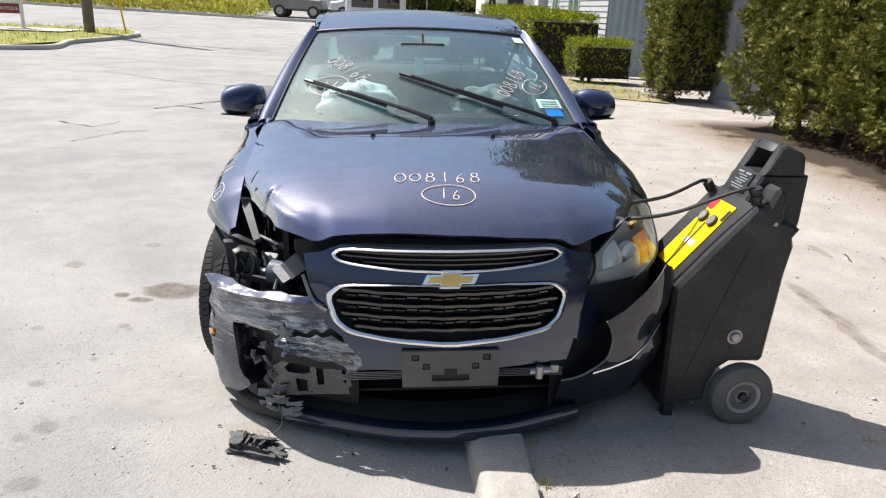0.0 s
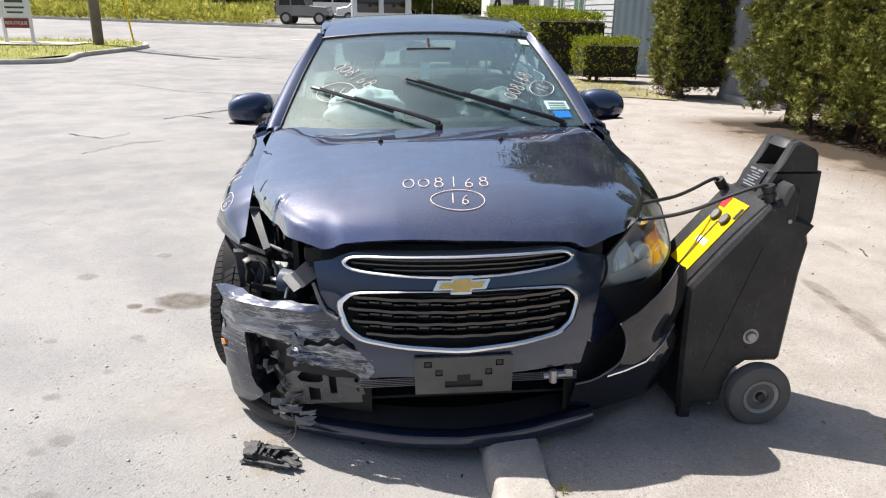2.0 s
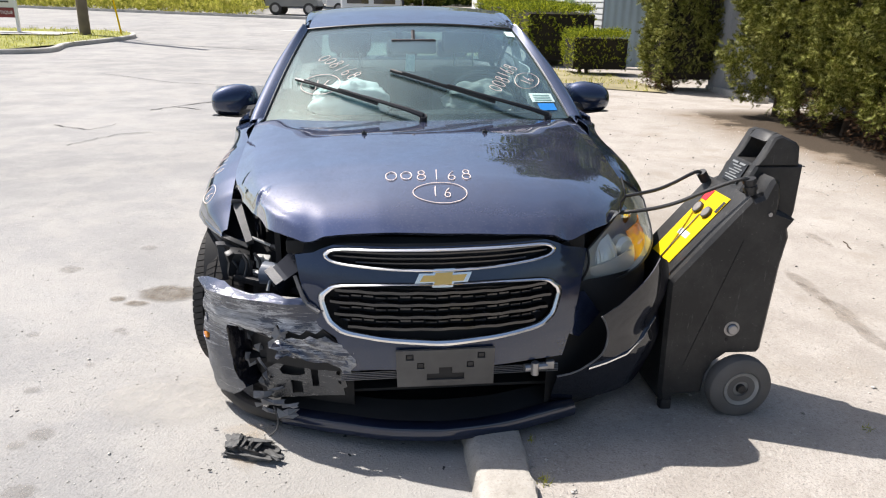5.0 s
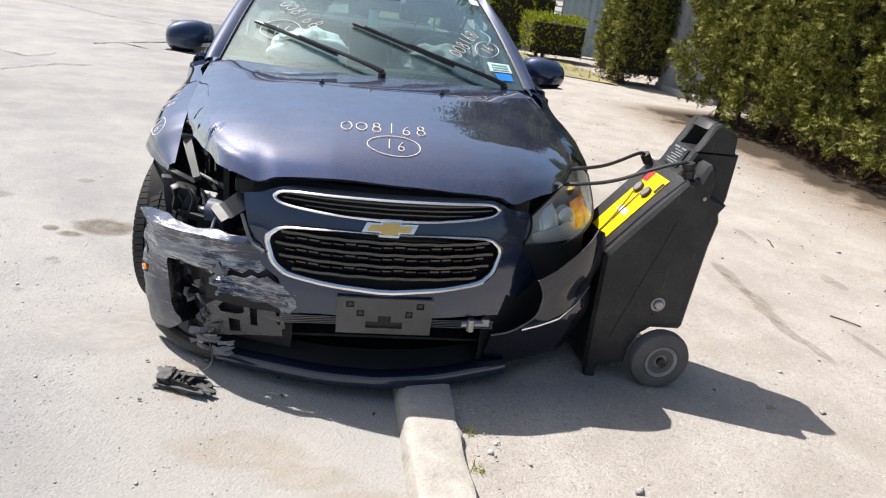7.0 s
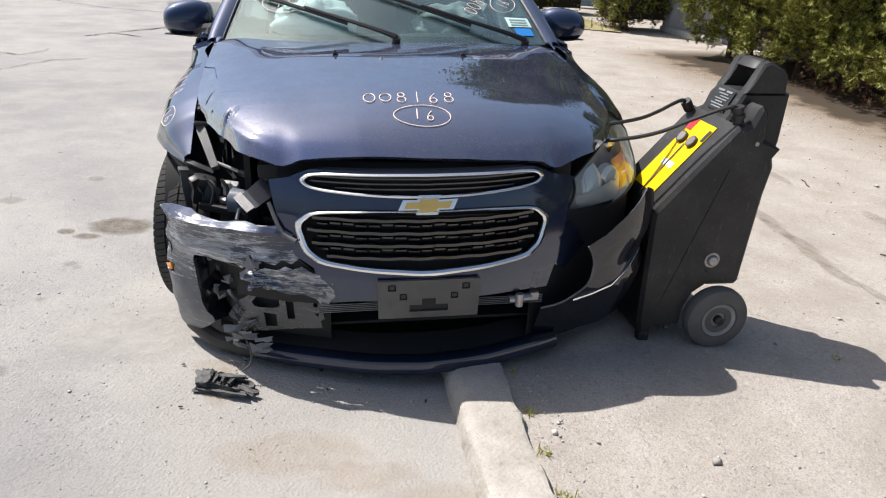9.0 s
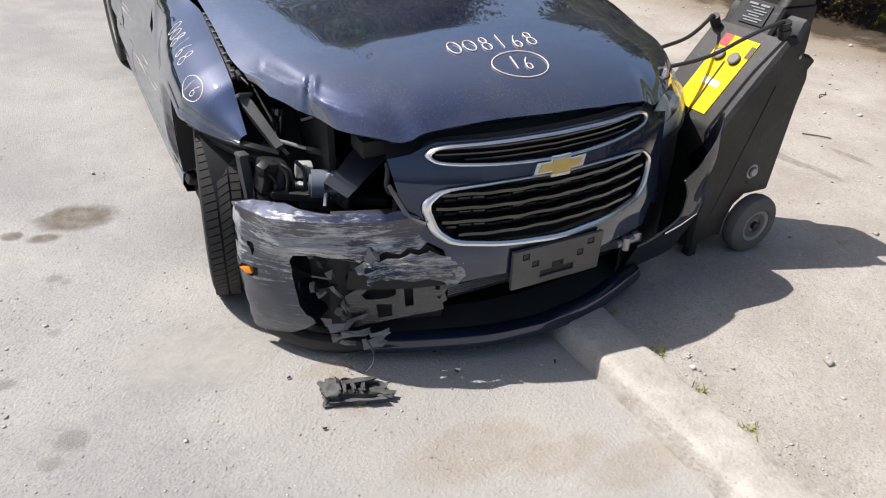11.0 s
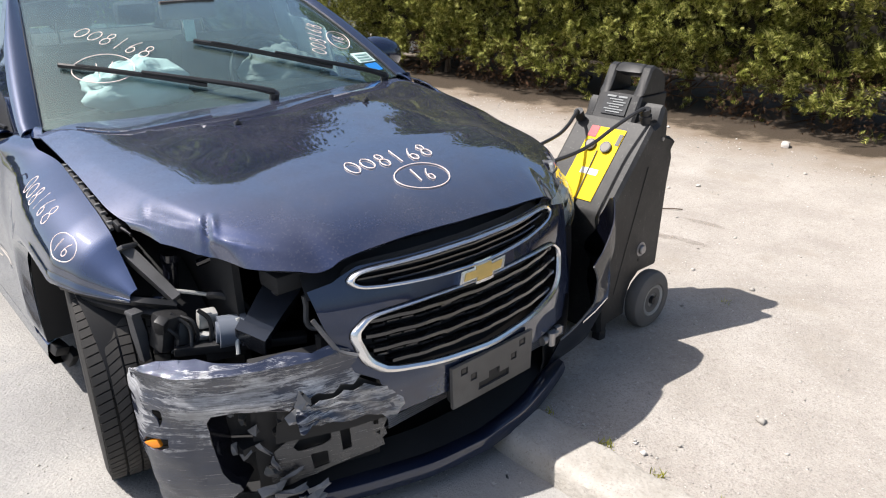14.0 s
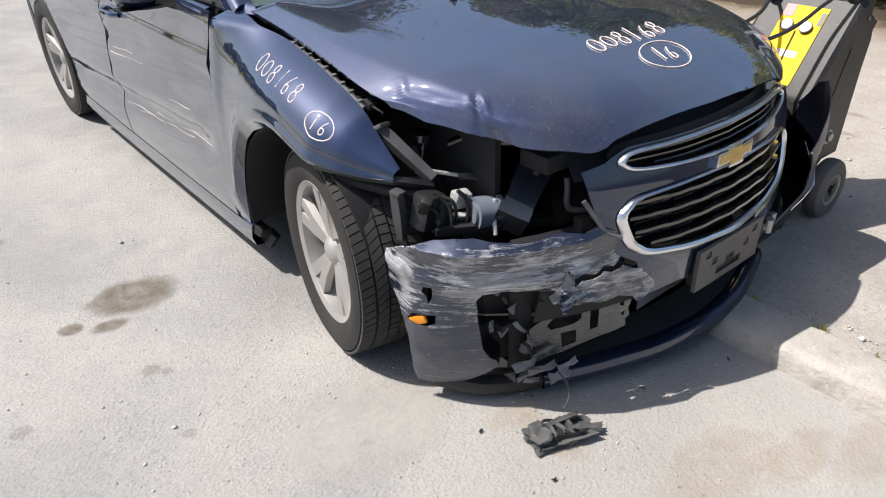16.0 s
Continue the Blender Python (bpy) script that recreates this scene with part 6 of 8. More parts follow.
part("lamp_edge_strip", tube(curve_points([nose(-.50, .63, -.004), nose(-.47, .575, .008), nose(-.45, .545, .01), nose(-.41, .525, .012)], 4), .007, 6), SCUFF_PLASTIC, car)

# ---- headlamp that survived ----
lo = lambda u: Vector(curve_points([(.505, .190, .545), (.60, .212, .535), (.70, .252, .548), (.79, .325, .580), (.855, .44, .628), (.885, .64, .72)], 6)[min(30, int(u * 30))])
hi = lambda u: Vector(curve_points([(.535, .225, .655), (.590, .26, .700), (.645, .31, .735), (.71, .41, .758), (.765, .53, .775), (.800, .70, .812)], 6)[min(30, int(u * 30))])


def lens(u, v, d=0.0):
    p = lo(u).lerp(hi(u), v)
    o = Vector((.55 + .4 * u, -.8 + .5 * u, .25)).normalized()
    return tuple(p + o * (.035 * math.sin(math.pi * v) * math.sin(math.pi * min(1, u + .12)) ** .5 + d))


lamp = part("headlamp", grid(lambda u, v: lens(u, v, -.075 * math.sin(math.pi * min(max(v, .0), 1)) * math.sin(math.pi * u) - .004), 30, 12, .004, flip=True), LAMP_INSIDE, car, "headlamp with clear lens, amber turn lamp and chrome bowls")
lg = part("lens", grid(lambda u, v: lens(u, v), 30, 12, .003, flip=True), LENS, lamp, "clear lens")
lg.visible_shadow = False
part("projector", moved(lathe([(.001, -.02), (.030, -.012), (.036, 0), (.042, .004), (.044, .03)], 24, 'y'), pose(*lens(.45, .45, -.028), 0, 0, 25)), LAMP_CHROME, lamp, "round chrome projector bowl")
part("reflector", grid(lambda u, v: lens(.04 + .30 * u, .12 + .72 * v, -.030 + .007 * math.sin(u * 60)), 80, 6, .002, flip=True), LAMP_CHROME, lamp, "ribbed bright reflector")
# Inner bezel whose pale colour stands in for a flat reflection on the lens.
part("sheen_bezel", grid(lambda u, v: lens(.02 + .50 * u, .02 + .40 * v, -.016), 16, 4, .003, flip=True), LAMP_CHROME, lamp, "inner bezel, paled for the flat reflection on the lens")
part("turn_lamp", grid(lambda u, v: lens(.50 + .32 * u, .08 + .60 * v * (1 - .3 * u), -.020 - .01 * math.sin(math.pi * v)), 12, 8, .004, flip=True), AMBER, lamp, "amber turn lamp")
part("upper_reflector", moved(lathe([(.001, -.015), (.028, -.01), (.042, .012), (.044, .02)], 22, 'y'), pose(*lens(.72, .70, -.045), 0, 0, 40)), CHROME, lamp)
part("bezel", tube([lens(u, 0, .001) for u in np.linspace(0, 1, 24)] + [lens(1, v, .001) for v in np.linspace(.1, 1, 6)] + [lens(u, 1, .001) for u in np.linspace(.96, 0, 24)] + [lens(0, v, .001) for v in np.linspace(.9, .1, 6)], .005, 6, closed=True), BLACK, lamp)
part("gap_cover", grid(lambda u, v: (.42 + .34 * u, .175 + .09 * u + .42 * u * u + .06 * v, .700 + .065 * u + .012 * v), 14, 3, .004), PIANO, car, "black cover strip between bonnet and lamp")


# ---- body sides, glass and roof ----
def green_x(y, z):
    b = ip(y, [1.28, 2.5, 3.7], [.952, .985, 1.03])
    t = min(max((z - b) / (1.42 - b), 0), 1)
    front = max(0, 1 - (y - 1.285) / .42)
    return side_x(y, b) - .012 - .048 * front * (1 - t) - t * .262 - .03 * t * t


def arc(cy, cz, r, a0, a1, n=14):
    return [(cy + r * math.cos(radians(a0 + (a1 - a0) * k / n)), cz + r * math.sin(radians(a0 + (a1 - a0) * k / n))) for k in range(n + 1)]


for s in (-1, 1):
    fl = s > 0
    rub = PAINT_RUB if s < 0 else PAINT_DUSTY
    dent = (lambda y, z: (-.020 * math.exp(-((z - .50 + .06 * (y - 1.5)) / .040) ** 2) + .010 * math.exp(-((z - .575 + .06 * (y - 1.5)) / .03) ** 2) - .014 * math.exp(-((z - .70 + .10 * (y - 2.4)) / .035) ** 2) * min(1, max(0, (y - 1.9) / .3))) * min(1, max(0, (y - 1.40) / .12)) * min(1, max(0, (3.3 - y) / .2))) if s < 0 else (lambda y, z: 0.0)
    skin = lambda y, z, s=s, dent=dent: (s * (side_x(y, z) + dent(y, z) + .010 * math.exp(-((z - .80) / .018) ** 2)), y, z)
    for nm, poly in (("front_door", [(1.345, .25), (2.425, .25), (2.44, .60), (2.46, .985), (1.35, .955), (1.34, .60)]),
                     ("rear_door", [(2.437, .25), (3.16, .25), (3.19, .34), (3.24, .48), (3.31, .58), (3.40, .66), (3.46, .80), (3.42, 1.02), (2.472, .985), (2.452, .60)])):
        d = part(nm, sheet(skin, poly, (), .028, .006, flip=not fl, fine=.04), rub, car, "blue door with pale scrapes" if s < 0 else "blue door", sharp=50)
        hy, hz = (2.28, .815) if nm == "front_door" else (3.20, .845)
        hx = s * (side_x(hy, hz) + .006)
        part("door_handle", joined(tube(curve_points([(hx, hy - .085, hz), (hx + s * .028, hy - .055, hz + .002), (hx + s * .032, hy, hz + .003), (hx + s * .028, hy + .055, hz + .003), (hx, hy + .085, hz + .004)], 4), .011, 7), box(hx - s * .012, hy, hz, .02, .12, .05, .008)), PAINT, d, "body-coloured door handle")
        if nm == "front_door" and s < 0:
            for k, (ya, yb, zo, r) in enumerate([(1.44, 2.02, .485, .0018), (1.50, 1.95, .496, .0012), (1.62, 2.40, .470, .0022), (1.9, 2.38, .462, .0014), (2.0, 2.40, .69, .0016), (2.1, 2.36, .715, .0012), (1.55, 1.75, .60, .0012)]):
                pts = [(y, zo - .06 * (y - 1.5) + .010 * noise.noise(Vector((y * 7, k * 3.1, 0)))) for y in np.linspace(ya, yb, 14)]
                part("scratch", tube([(-(side_x(y, z) + dent(y, z)) - .0006, y, z) for y, z in pts], [r * (.25 + abs(math.sin(7 * y + k))) for y, z in pts], 5), SCRAPE, d, "long pale scratch")
    quarter = [(3.175, .25), (3.205, .345), (3.255, .485), (3.325, .585)] + [(3.415, .668), (3.475, .80), (3.435, 1.02), (3.75, 1.03), (4.3, 1.02), (4.56, .98), (4.58, .35), (4.2, .28), (3.96, .26)] + arc(3.57, .32, .375, -8, 168)
    part("quarter_panel", sheet(skin, quarter, (), .06, .005, flip=not fl, fine=.04), rub, car, "blue rear quarter panel", sharp=50)
    part("sill", sweep_ring([((s * (side_x(y, .2) - .004), y, .20), (s, 0, 0), (0, 0, 1)) for y in np.linspace(1.26, 3.22, 24)], [(-.05, -.05), (.004, -.045), (.016, -.01), (.010, .035), (-.03, .05)], False), PAINT_RUB if s < 0 else PAINT, car, "scraped blue side sill")
    fw = [(1.52, .985), (2.43, 1.005), (2.40, 1.395), (2.06, 1.372)]
    rw = [(2.52, 1.008), (3.28, 1.035), (3.36, 1.16), (3.06, 1.375), (2.50, 1.398)]
    gs = lambda y, z, s=s: (s * green_x(y, z), y, z)
    part("window_frame", sheet(gs, [(1.285, .945), (2.4, .975), (3.74, 1.025), (3.62, 1.16), (3.20, 1.40), (2.75, 1.428), (2.4, 1.425), (1.99, 1.372)], [fw, rw], .06, .008, flip=not fl, fine=.04), PAINT, car, "blue window frame", sharp=50)
    for w, nm in ((fw, "front_side_window"), (rw, "rear_side_window")):
        g = part(nm, sheet(lambda y, z, s=s: (s * (green_x(y, z) - .010), y, z), w, (), .2, .003, flip=not fl), SIDE_GLASS, car, "dark tinted side window")
        g.visible_shadow = False
    part("door_shoulder", grid(lambda u, v, s=s: (s * (green_x(1.40 + .38 * u, .95) + (side_x(1.40 + .38 * u, .95) - green_x(1.40 + .38 * u, .95) + .002) * v), 1.40 + .38 * u, ip(u, [0, 1], [.948, .968]) + .006 * math.sin(math.pi * v) - .010 * v), 12, 5, .006, flip=not fl), PAINT, car)
    part("b_pillar", sheet(lambda y, z, s=s: (s * (green_x(y, z) + .002), y, z), [(2.425, 1.0), (2.525, 1.0), (2.505, 1.40), (2.395, 1.40)], (), .06, .003, flip=not fl), PIANO, car)
    part("belt_trim", tube([(s * (green_x(y, .9) + .006), y, ip(y, [1.4, 2.5, 3.45], [.965, .992, 1.028])) for y in np.linspace(1.4, 3.4, 12)], .006, 5), BLACK, car, "black belt trim")
    part("splash_end", joined(moved(box(0, 0, 0, .05, .07, .035, .008), pose(s * .85, 1.26, .215, 12, 18, 14)), moved(box(0, 0, 0, .03, .05, .06, .006), pose(s * .82, 1.25, .17, 34, 10, 20)), moved(box(0, 0, 0, .012, .09, .04, .004), pose(s * .80, 1.29, .145, -12, 24, -16))), BLACK, car, "torn black splash guard end")
part("painted_ring", tube([(-green_x(y, z) - .002, y, z) for y, z in [(2.10 + .060 * math.cos(radians(a)), 1.10 + .055 * math.sin(radians(a)) + .02 * math.cos(radians(a))) for a in range(0, 372, 12)]], .0022, 5), CHALK_RED, car, "hand-painted reddish ring on the side window")
painted("16", lambda a, b: (-green_x(2.10 - a, 1.10 + b) - .002, 2.10 - a, 1.10 + b), .06, .06, .05, 12, car, CHALK_RED)


def screen(u, v, lift=0.0):
    """Windscreen, u from -1 to 1 across, v from the cowl up."""
    yb, zb = 1.10 + .20 * u * u, .978 - .020 * u * u
    yt, zt = 1.925 + .055 * u * u, 1.372 - .030 * u * u
    hw = .735 + (.568 - .735) * v
    k = .030 * math.sin(math.pi * v) * (1 - .4 * u * u)
    return u * hw, yb + (yt - yb) * v - (k + lift) * .43, zb + (zt - zb) * v + (k + lift) * .90


ws = part("windscreen", grid(lambda u, v: screen(u * 2 - 1, v), 32, 20, .004), WINDSCREEN, car, "greenish windscreen with painted numbers", sharp=60)
ws.visible_shadow = False
part("frit_band", joined(grid(lambda u, v: screen((u * 2 - 1) * .995, .005 + .06 * v, -.006), 24, 2, .0015), grid(lambda u, v: screen((u * 2 - 1) * .995, .985 + .012 * v, -.006), 24, 1, .0015),
                         *[grid(lambda u, v, s=s: screen(s * (.965 + .03 * u), .03 + .95 * v, -.006), 1, 16, .0015) for s in (-1, 1)]), FRIT, ws, "black edge band")
for s in (-1, 1):
    part("a_pillar", grid(lambda u, v, s=s: tuple(Vector(screen(s * .995, v, .002)).lerp(Vector((s * (green_x(1.285 + .705 * v, .945 + .427 * v)), 1.285 + .705 * v, .945 + .427 * v)), u) + Vector((s * .012, -.004, .012)) * math.sin(math.pi * u)), 8, 20, .006, flip=s > 0), PAINT, car, "blue windscreen pillar", sharp=60)
    part("pillar_seal", tube([screen(s * 1.0, v, .004) for v in np.linspace(0, 1, 14)], .007, 6), BLACK, car)
for s in (-1, 1):
    fa, fb, fc, fd = Vector((s * .752, 1.22, .948)), Vector((s * .800, 1.345, .944)), Vector((s * .770, 1.345, .985)), Vector((s * .728, 1.29, .970))
    part("pillar_foot", grid(lambda u, v, fa=fa, fb=fb, fc=fc, fd=fd: tuple(fa.lerp(fb, u).lerp(fd.lerp(fc, u), v) + Vector((0, 0, .008)) * math.sin(math.pi * v)), 6, 5, .006, flip=s < 0), PAINT, car, "blue foot of the windscreen pillar", sharp=60)
part("cowl", grid(lambda u, v: ((u * 2 - 1) * .72, 1.17 + .075 * (u * 2 - 1) ** 2 + (.10) * (v - .55), .968 - .024 * (u * 2 - 1) ** 2 - .028 * math.sin(math.pi * v)), 24, 6, .004), BLACK, car, "black plastic cowl below the windscreen")
part("header_seal", tube([screen(u, 1.004, .004) for u in np.linspace(-1, 1, 20)], .006, 6), BLACK, car)


def roof(u, v):
    x = (u * 2 - 1)
    y = 1.925 + .055 * x * x + v * (1.30 - .10 * x * x)
    zc = ip(y, [1.9, 2.0, 2.15, 2.35, 2.7, 3.0, 3.25], [1.370, 1.390, 1.418, 1.445, 1.468, 1.455, 1.418])
    return x * (.568 + .035 * math.sin(math.pi * v) ** .6), y, zc - .028 * x * x - .010 * x ** 6


rf = part("roof", grid(roof, 32, 28, .02), PAINT_DUSTY, car, "dusty blue roof", sharp=60)
part("roof_aerial", joined(box(0, 3.12, 1.452, .05, .14, .02, .008), box(0, 3.16, 1.475, .015, .06, .05, .006)), BLACK, rf)
for s in (-1, 1):
    part("roof_rail", grid(lambda u, v, s=s: tuple(Vector(roof(0 if s < 0 else 1, v)).lerp(Vector((s * green_x(min(1.99 + v * 1.21, 3.2), 1.395), min(1.99 + v * 1.21, 3.2), ip(v, [0, .4, .7, 1], [1.37, 1.424, 1.428, 1.398]))), u) + Vector((s * .006, 0, .008)) * math.sin(math.pi * u)), 5, 20, .006, flip=s > 0), PAINT, car, "blue roof rail", sharp=60)
rg = part("rear_window", grid(lambda u, v: ((u * 2 - 1) * (.55 + .09 * v), 3.22 + .72 * v - .06 * (u * 2 - 1) ** 2, 1.412 - .36 * v + .03 * math.sin(math.pi * v) - .02 * (u * 2 - 1) ** 2), 20, 12, .004), SIDE_GLASS, car, "sloping rear window")
rg.visible_shadow = False
for s in (-1, 1):
    part("c_pillar", grid(lambda u, v, s=s: tuple(Vector((s * (.55 + .09 * v), 3.16 + .72 * v, 1.392 - .36 * v + .03 * math.sin(math.pi * v))).lerp(Vector((s * green_x(min(3.2 + .54 * v, 3.74), 1.4 - .375 * v), 3.2 + .54 * v, 1.4 - .375 * v)), u)), 5, 12, .006, flip=s > 0), PAINT, car, sharp=60)
part("boot_lid", grid(lambda u, v: ((u * 2 - 1) * (.70 - .08 * v), 3.9 + .62 * min(v / .6, 1) - .05 * (u * 2 - 1) ** 2 + .05 * max(0, v - .6), 1.05 - .02 * v - .35 * max(0, v - .6) / .4), 20, 16, .01), PAINT_DUSTY, car, "blue boot lid", sharp=50)
part("rear_bumper", grid(lambda u, v: ((u * 2 - 1) * .80, 4.58 - .16 * abs(u * 2 - 1) ** 3, .28 + .42 * v), 20, 6, .02, flip=False), PAINT, car, "blue rear bumper", sharp=50)
part("floor_pan", joined(box(0, 2.4, .235, 1.5, 2.9, .05, .01), box(0, 4.1, .40, 1.3, .9, .4, .03)), BLACK_MATT, car, "black floor pan")
part("bulkhead", box(0, 1.22, .60, 1.36, .04, .70, .01), BLACK_MATT, car)

# wipers
for (u0, v0), (u1, v1), nm in (((.01, .005), (-.875, .362), "wiper"), ((.825, -.01), (-.19, .412), "wiper")):
    P = lambda f, l=.012: Vector(screen(u0 + (u1 - u0) * f, v0 + (v1 - v0) * f, l))
    wp = part(nm, joined(tube(curve_points([P(0, .03), P(.12, .035), P(.35, .032), P(.62, .028)], 5), [.013, .013, .012, .012, .011, .011, .010, .010, .009, .009, .008, .008, .007, .007, .007, .006], 7)), BLACK, car, "black wiper resting part way up the windscreen")
    part("blade", joined(tube([P(f, .012) + Vector((0, 0, .004 * math.sin(math.pi * f))) for f in np.linspace(.32, 1.0, 16)], .009, 6), tube([P(f, .022) for f in np.linspace(.40, .92, 12)], .0045, 5)), BLACK, wp)
    part("pivot", tube([P(0, .0), P(0, .030)], .018, 10), BLACK, wp)

# marks and stickers on the glass


def on_glass(uc, vc, turn):
    c, s_ = math.cos(radians(turn)), math.sin(radians(turn))
    return lambda a, b: screen(uc + (a * c - b * s_) / .66, vc + (a * s_ + b * c) / .92, .004)


painted("008168", on_glass(-.575, .495, -46), .30, .085, .05, 7, ws)
part("painted_ring", oval(on_glass(-.686, .316, -4), .093, .085), CHALK, ws, "hand-painted pale ring")
painted("16", on_glass(-.68, .31, 0), .09, .075, .05, 8, ws)
painted("008168", on_glass(.630, .372, 58), .28, .075, .05, 9, ws)
part("painted_ring", oval(on_glass(.815, .343, 50), .082, .058), CHALK, ws, "hand-painted pale ring")
painted("16", on_glass(.815, .343, 58), .075, .06, .05, 10, ws)
part("sticker", grid(lambda u, v: screen(.778 + .175 * u, .142 + .080 * v, .003), 4, 3, .001), PALE_STICKER, ws, "pale inspection sticker")
part("sticker_bars", joined(*[grid(lambda u, v, k=k: screen(.80 + .13 * u, .152 + .022 * k + .010 * v, .005), 3, 1, .0006) for k in range(3)]), simple("faded_green_print", (0.22, 0.36, 0.33), .6), ws, smooth=False)
part("sticker", grid(lambda u, v: screen(.81 + .125 * u, .068 + .062 * v, .003), 4, 3, .001), BLUE_STICKER, ws, "blue registration sticker")
part("sticker", grid(lambda u, v: screen(.88 + .085 * u, .885 + .07 * v, .003), 3, 3, .001), PALE_STICKER, ws, "small pale sticker in the upper corner")

# mirrors
for s in (-1, 1):
    def shell(u, v, s=s):
        a, t = 2 * math.pi * u, math.pi * v
        r = math.sin(t) ** .6
        x = .110 * -math.cos(t)
        z = .088 * r * math.sin(a) * (1 + .12 * math.cos(t))
        z = max(z, -.070 - .012 * math.cos(t))
        y = .070 * r * math.cos(a) if math.cos(a) < 0 else .048 * r * math.cos(a)
        return s * (.932 + x), 1.70 + y - .03 * x / .13, 1.000 + z
    mr = part("door_mirror", grid(shell, 28, 18, 0, flip=s < 0), PAINT, car, "dark blue door mirror", sharp=70)
    part("mirror_glass", grid(lambda u, v, s=s: (s * (.79 + .24 * u), 1.752 - .012 * u, .955 + .12 * v), 4, 3, .003), CHROME, mr, "mirror glass")
    part("mirror_foot", joined(tube(curve_points([(s * .80, 1.60, .965), (s * .87, 1.66, .955), (s * .95, 1.70, .945), (s * 1.02, 1.70, .955)], 4), [.034, .034, .033, .032, .031, .030, .029, .028, .026, .024, .02, .018, .014], 8)), BLACK, mr, "satin black mirror foot")
    part("mirror_base", grid(lambda u, v, s=s: (lambda p: (p[0] * 1.004, p[1], min(p[2], 1.000 - .058) - .006))(shell(u, v, s)), 28, 12, 0, flip=s < 0), BLACK, mr, "black underside of the mirror")
    part("sail_panel", sheet(lambda y, z, s=s: (s * (green_x(y, z) + .004), y, z), [(1.36, .955), (1.60, .965), (1.57, 1.06), (1.50, 1.035)], (), .05, .004, flip=s < 0), BLACK, car)

# cabin
part("dashboard", grid(lambda u, v: ((u * 2 - 1) * .70, 1.20 + .55 * v, ip(v, [0, .3, .7, .85, 1.0], [.925, .955, .96, .92, .70]) - .02 * (u * 2 - 1) ** 2 + .025 * math.exp(-((u - .72) / .12) ** 2) * (v > .4)), 28, 14, .02), DASH, car, "dark dashboard")


def crumple(cx, cy, cz, rx, ry, rz, seed, n=30):
    def fn(u, v):
        a, t = 2 * math.pi * u, math.pi * v
        d = Vector((math.sin(t) * math.cos(a), math.sin(t) * math.sin(a), math.cos(t)))
        k = 1 + .28 * noise.noise(d * 1.9 + Vector((seed, 0, 0))) + .16 * noise.noise(d * 4.2 + Vector((0, seed, 0))) + .07 * noise.noise(d * 10 + Vector((0, 0, seed)))
        return cx + rx * d.x * k, cy + ry * d.y * k, cz + rz * d.z * k
    return grid(fn, n, n, 0, True)


part("airbag", crumple(-.34, 1.50, 1.02, .20, .12, .10, 3.0), AIRBAG, car, "crumpled white airbag hanging from the dashboard", sharp=80)
part("airbag", crumple(.33, 1.62, 1.00, .17, .12, .10, 8.0), CLOTH_GREY, car, "slack grey airbag on the steering wheel", sharp=80)
part("steering_wheel", moved(tube([(.185 * math.cos(radians(a)), 0, .185 * math.sin(radians(a))) for a in range(0, 360, 12)], .015, 8, closed=True), pose(.36, 1.76, .96, -28, 0, 0)), BLACK, car, "black steering wheel")
for s in (-1, 1):
    st = part("front_seat", joined(box(s * .36, 2.15, .50, .50, .52, .18, .07), moved(box(0, 0, .30, .48, .15, .64, .07), pose(s * .36, 2.40, .52, 14, 0, 0))), CLOTH_DARK, car, "dark cloth front seat")
    part("head_restraint", moved(box(0, 0, 0, .27, .11, .18, .05), pose(s * .36, 2.60, 1.27, 10, 0, 0)), CLOTH_DARK, st)
    part("restraint_post", joined(*[tube([(s * .36 + d, 2.56, 1.1), (s * .36 + d, 2.59, 1.24)], .006, 6) for d in (-.06, .06)]), STEEL, st)
rs = part("rear_seat", joined(box(0, 3.05, .50, 1.25, .5, .18, .07), moved(box(0, 0, .28, 1.25, .14, .58, .06), pose(0, 3.32, .52, 20, 0, 0))), CLOTH_DARK, car, "dark cloth rear bench")
for x in (-.38, 0, .38):
    part("head_restraint", moved(box(0, 0, 0, .24, .10, .14, .045), pose(x, 3.46, 1.16, 10, 0, 0)), CLOTH_DARK, rs)
part("parcel_shelf", box(0, 3.65, 1.03, 1.15, .5, .03, .01), CLOTH_DARK, car)
part("interior_mirror", joined(box(0, 1.74, 1.270, .235, .03, .075, .012), tube([(0, 1.74, 1.29), (0, 1.80, 1.345)], .010, 6)), simple("smoked_mirror_shell", (0.055, 0.045, 0.042), .5), car, "dark brown interior mirror")
part("hang_tag", moved(box(0, 0, 0, .05, .004, .085, .012), pose(-.02, 1.70, 1.19, -8, 4, 8)), PALE_STICKER, car, "pale tag hanging from the mirror")
part("headliner", grid(lambda u, v: tuple(Vector(roof(u, v)) - Vector((0, 0, .035))), 12, 10, .004), CLOTH_GREY, car, "grey headliner")
part("curtain_airbag", grid(lambda u, v: (.58 + .06 * v + .02 * math.sin(u * 19), 1.62 + .5 * u, ip(u, [0, 1], [1.13, 1.30]) - .22 * v + .02 * math.sin(u * 9)), 24, 8, .006), AIRBAG, car, "hanging pale curtain airbag beside the pillar")
part("seat_belt", tube([(.62, 2.45, 1.25), (.50, 2.30, 1.0), (.30, 2.15, .70)], .012, 4), CLOTH_DARK, car)


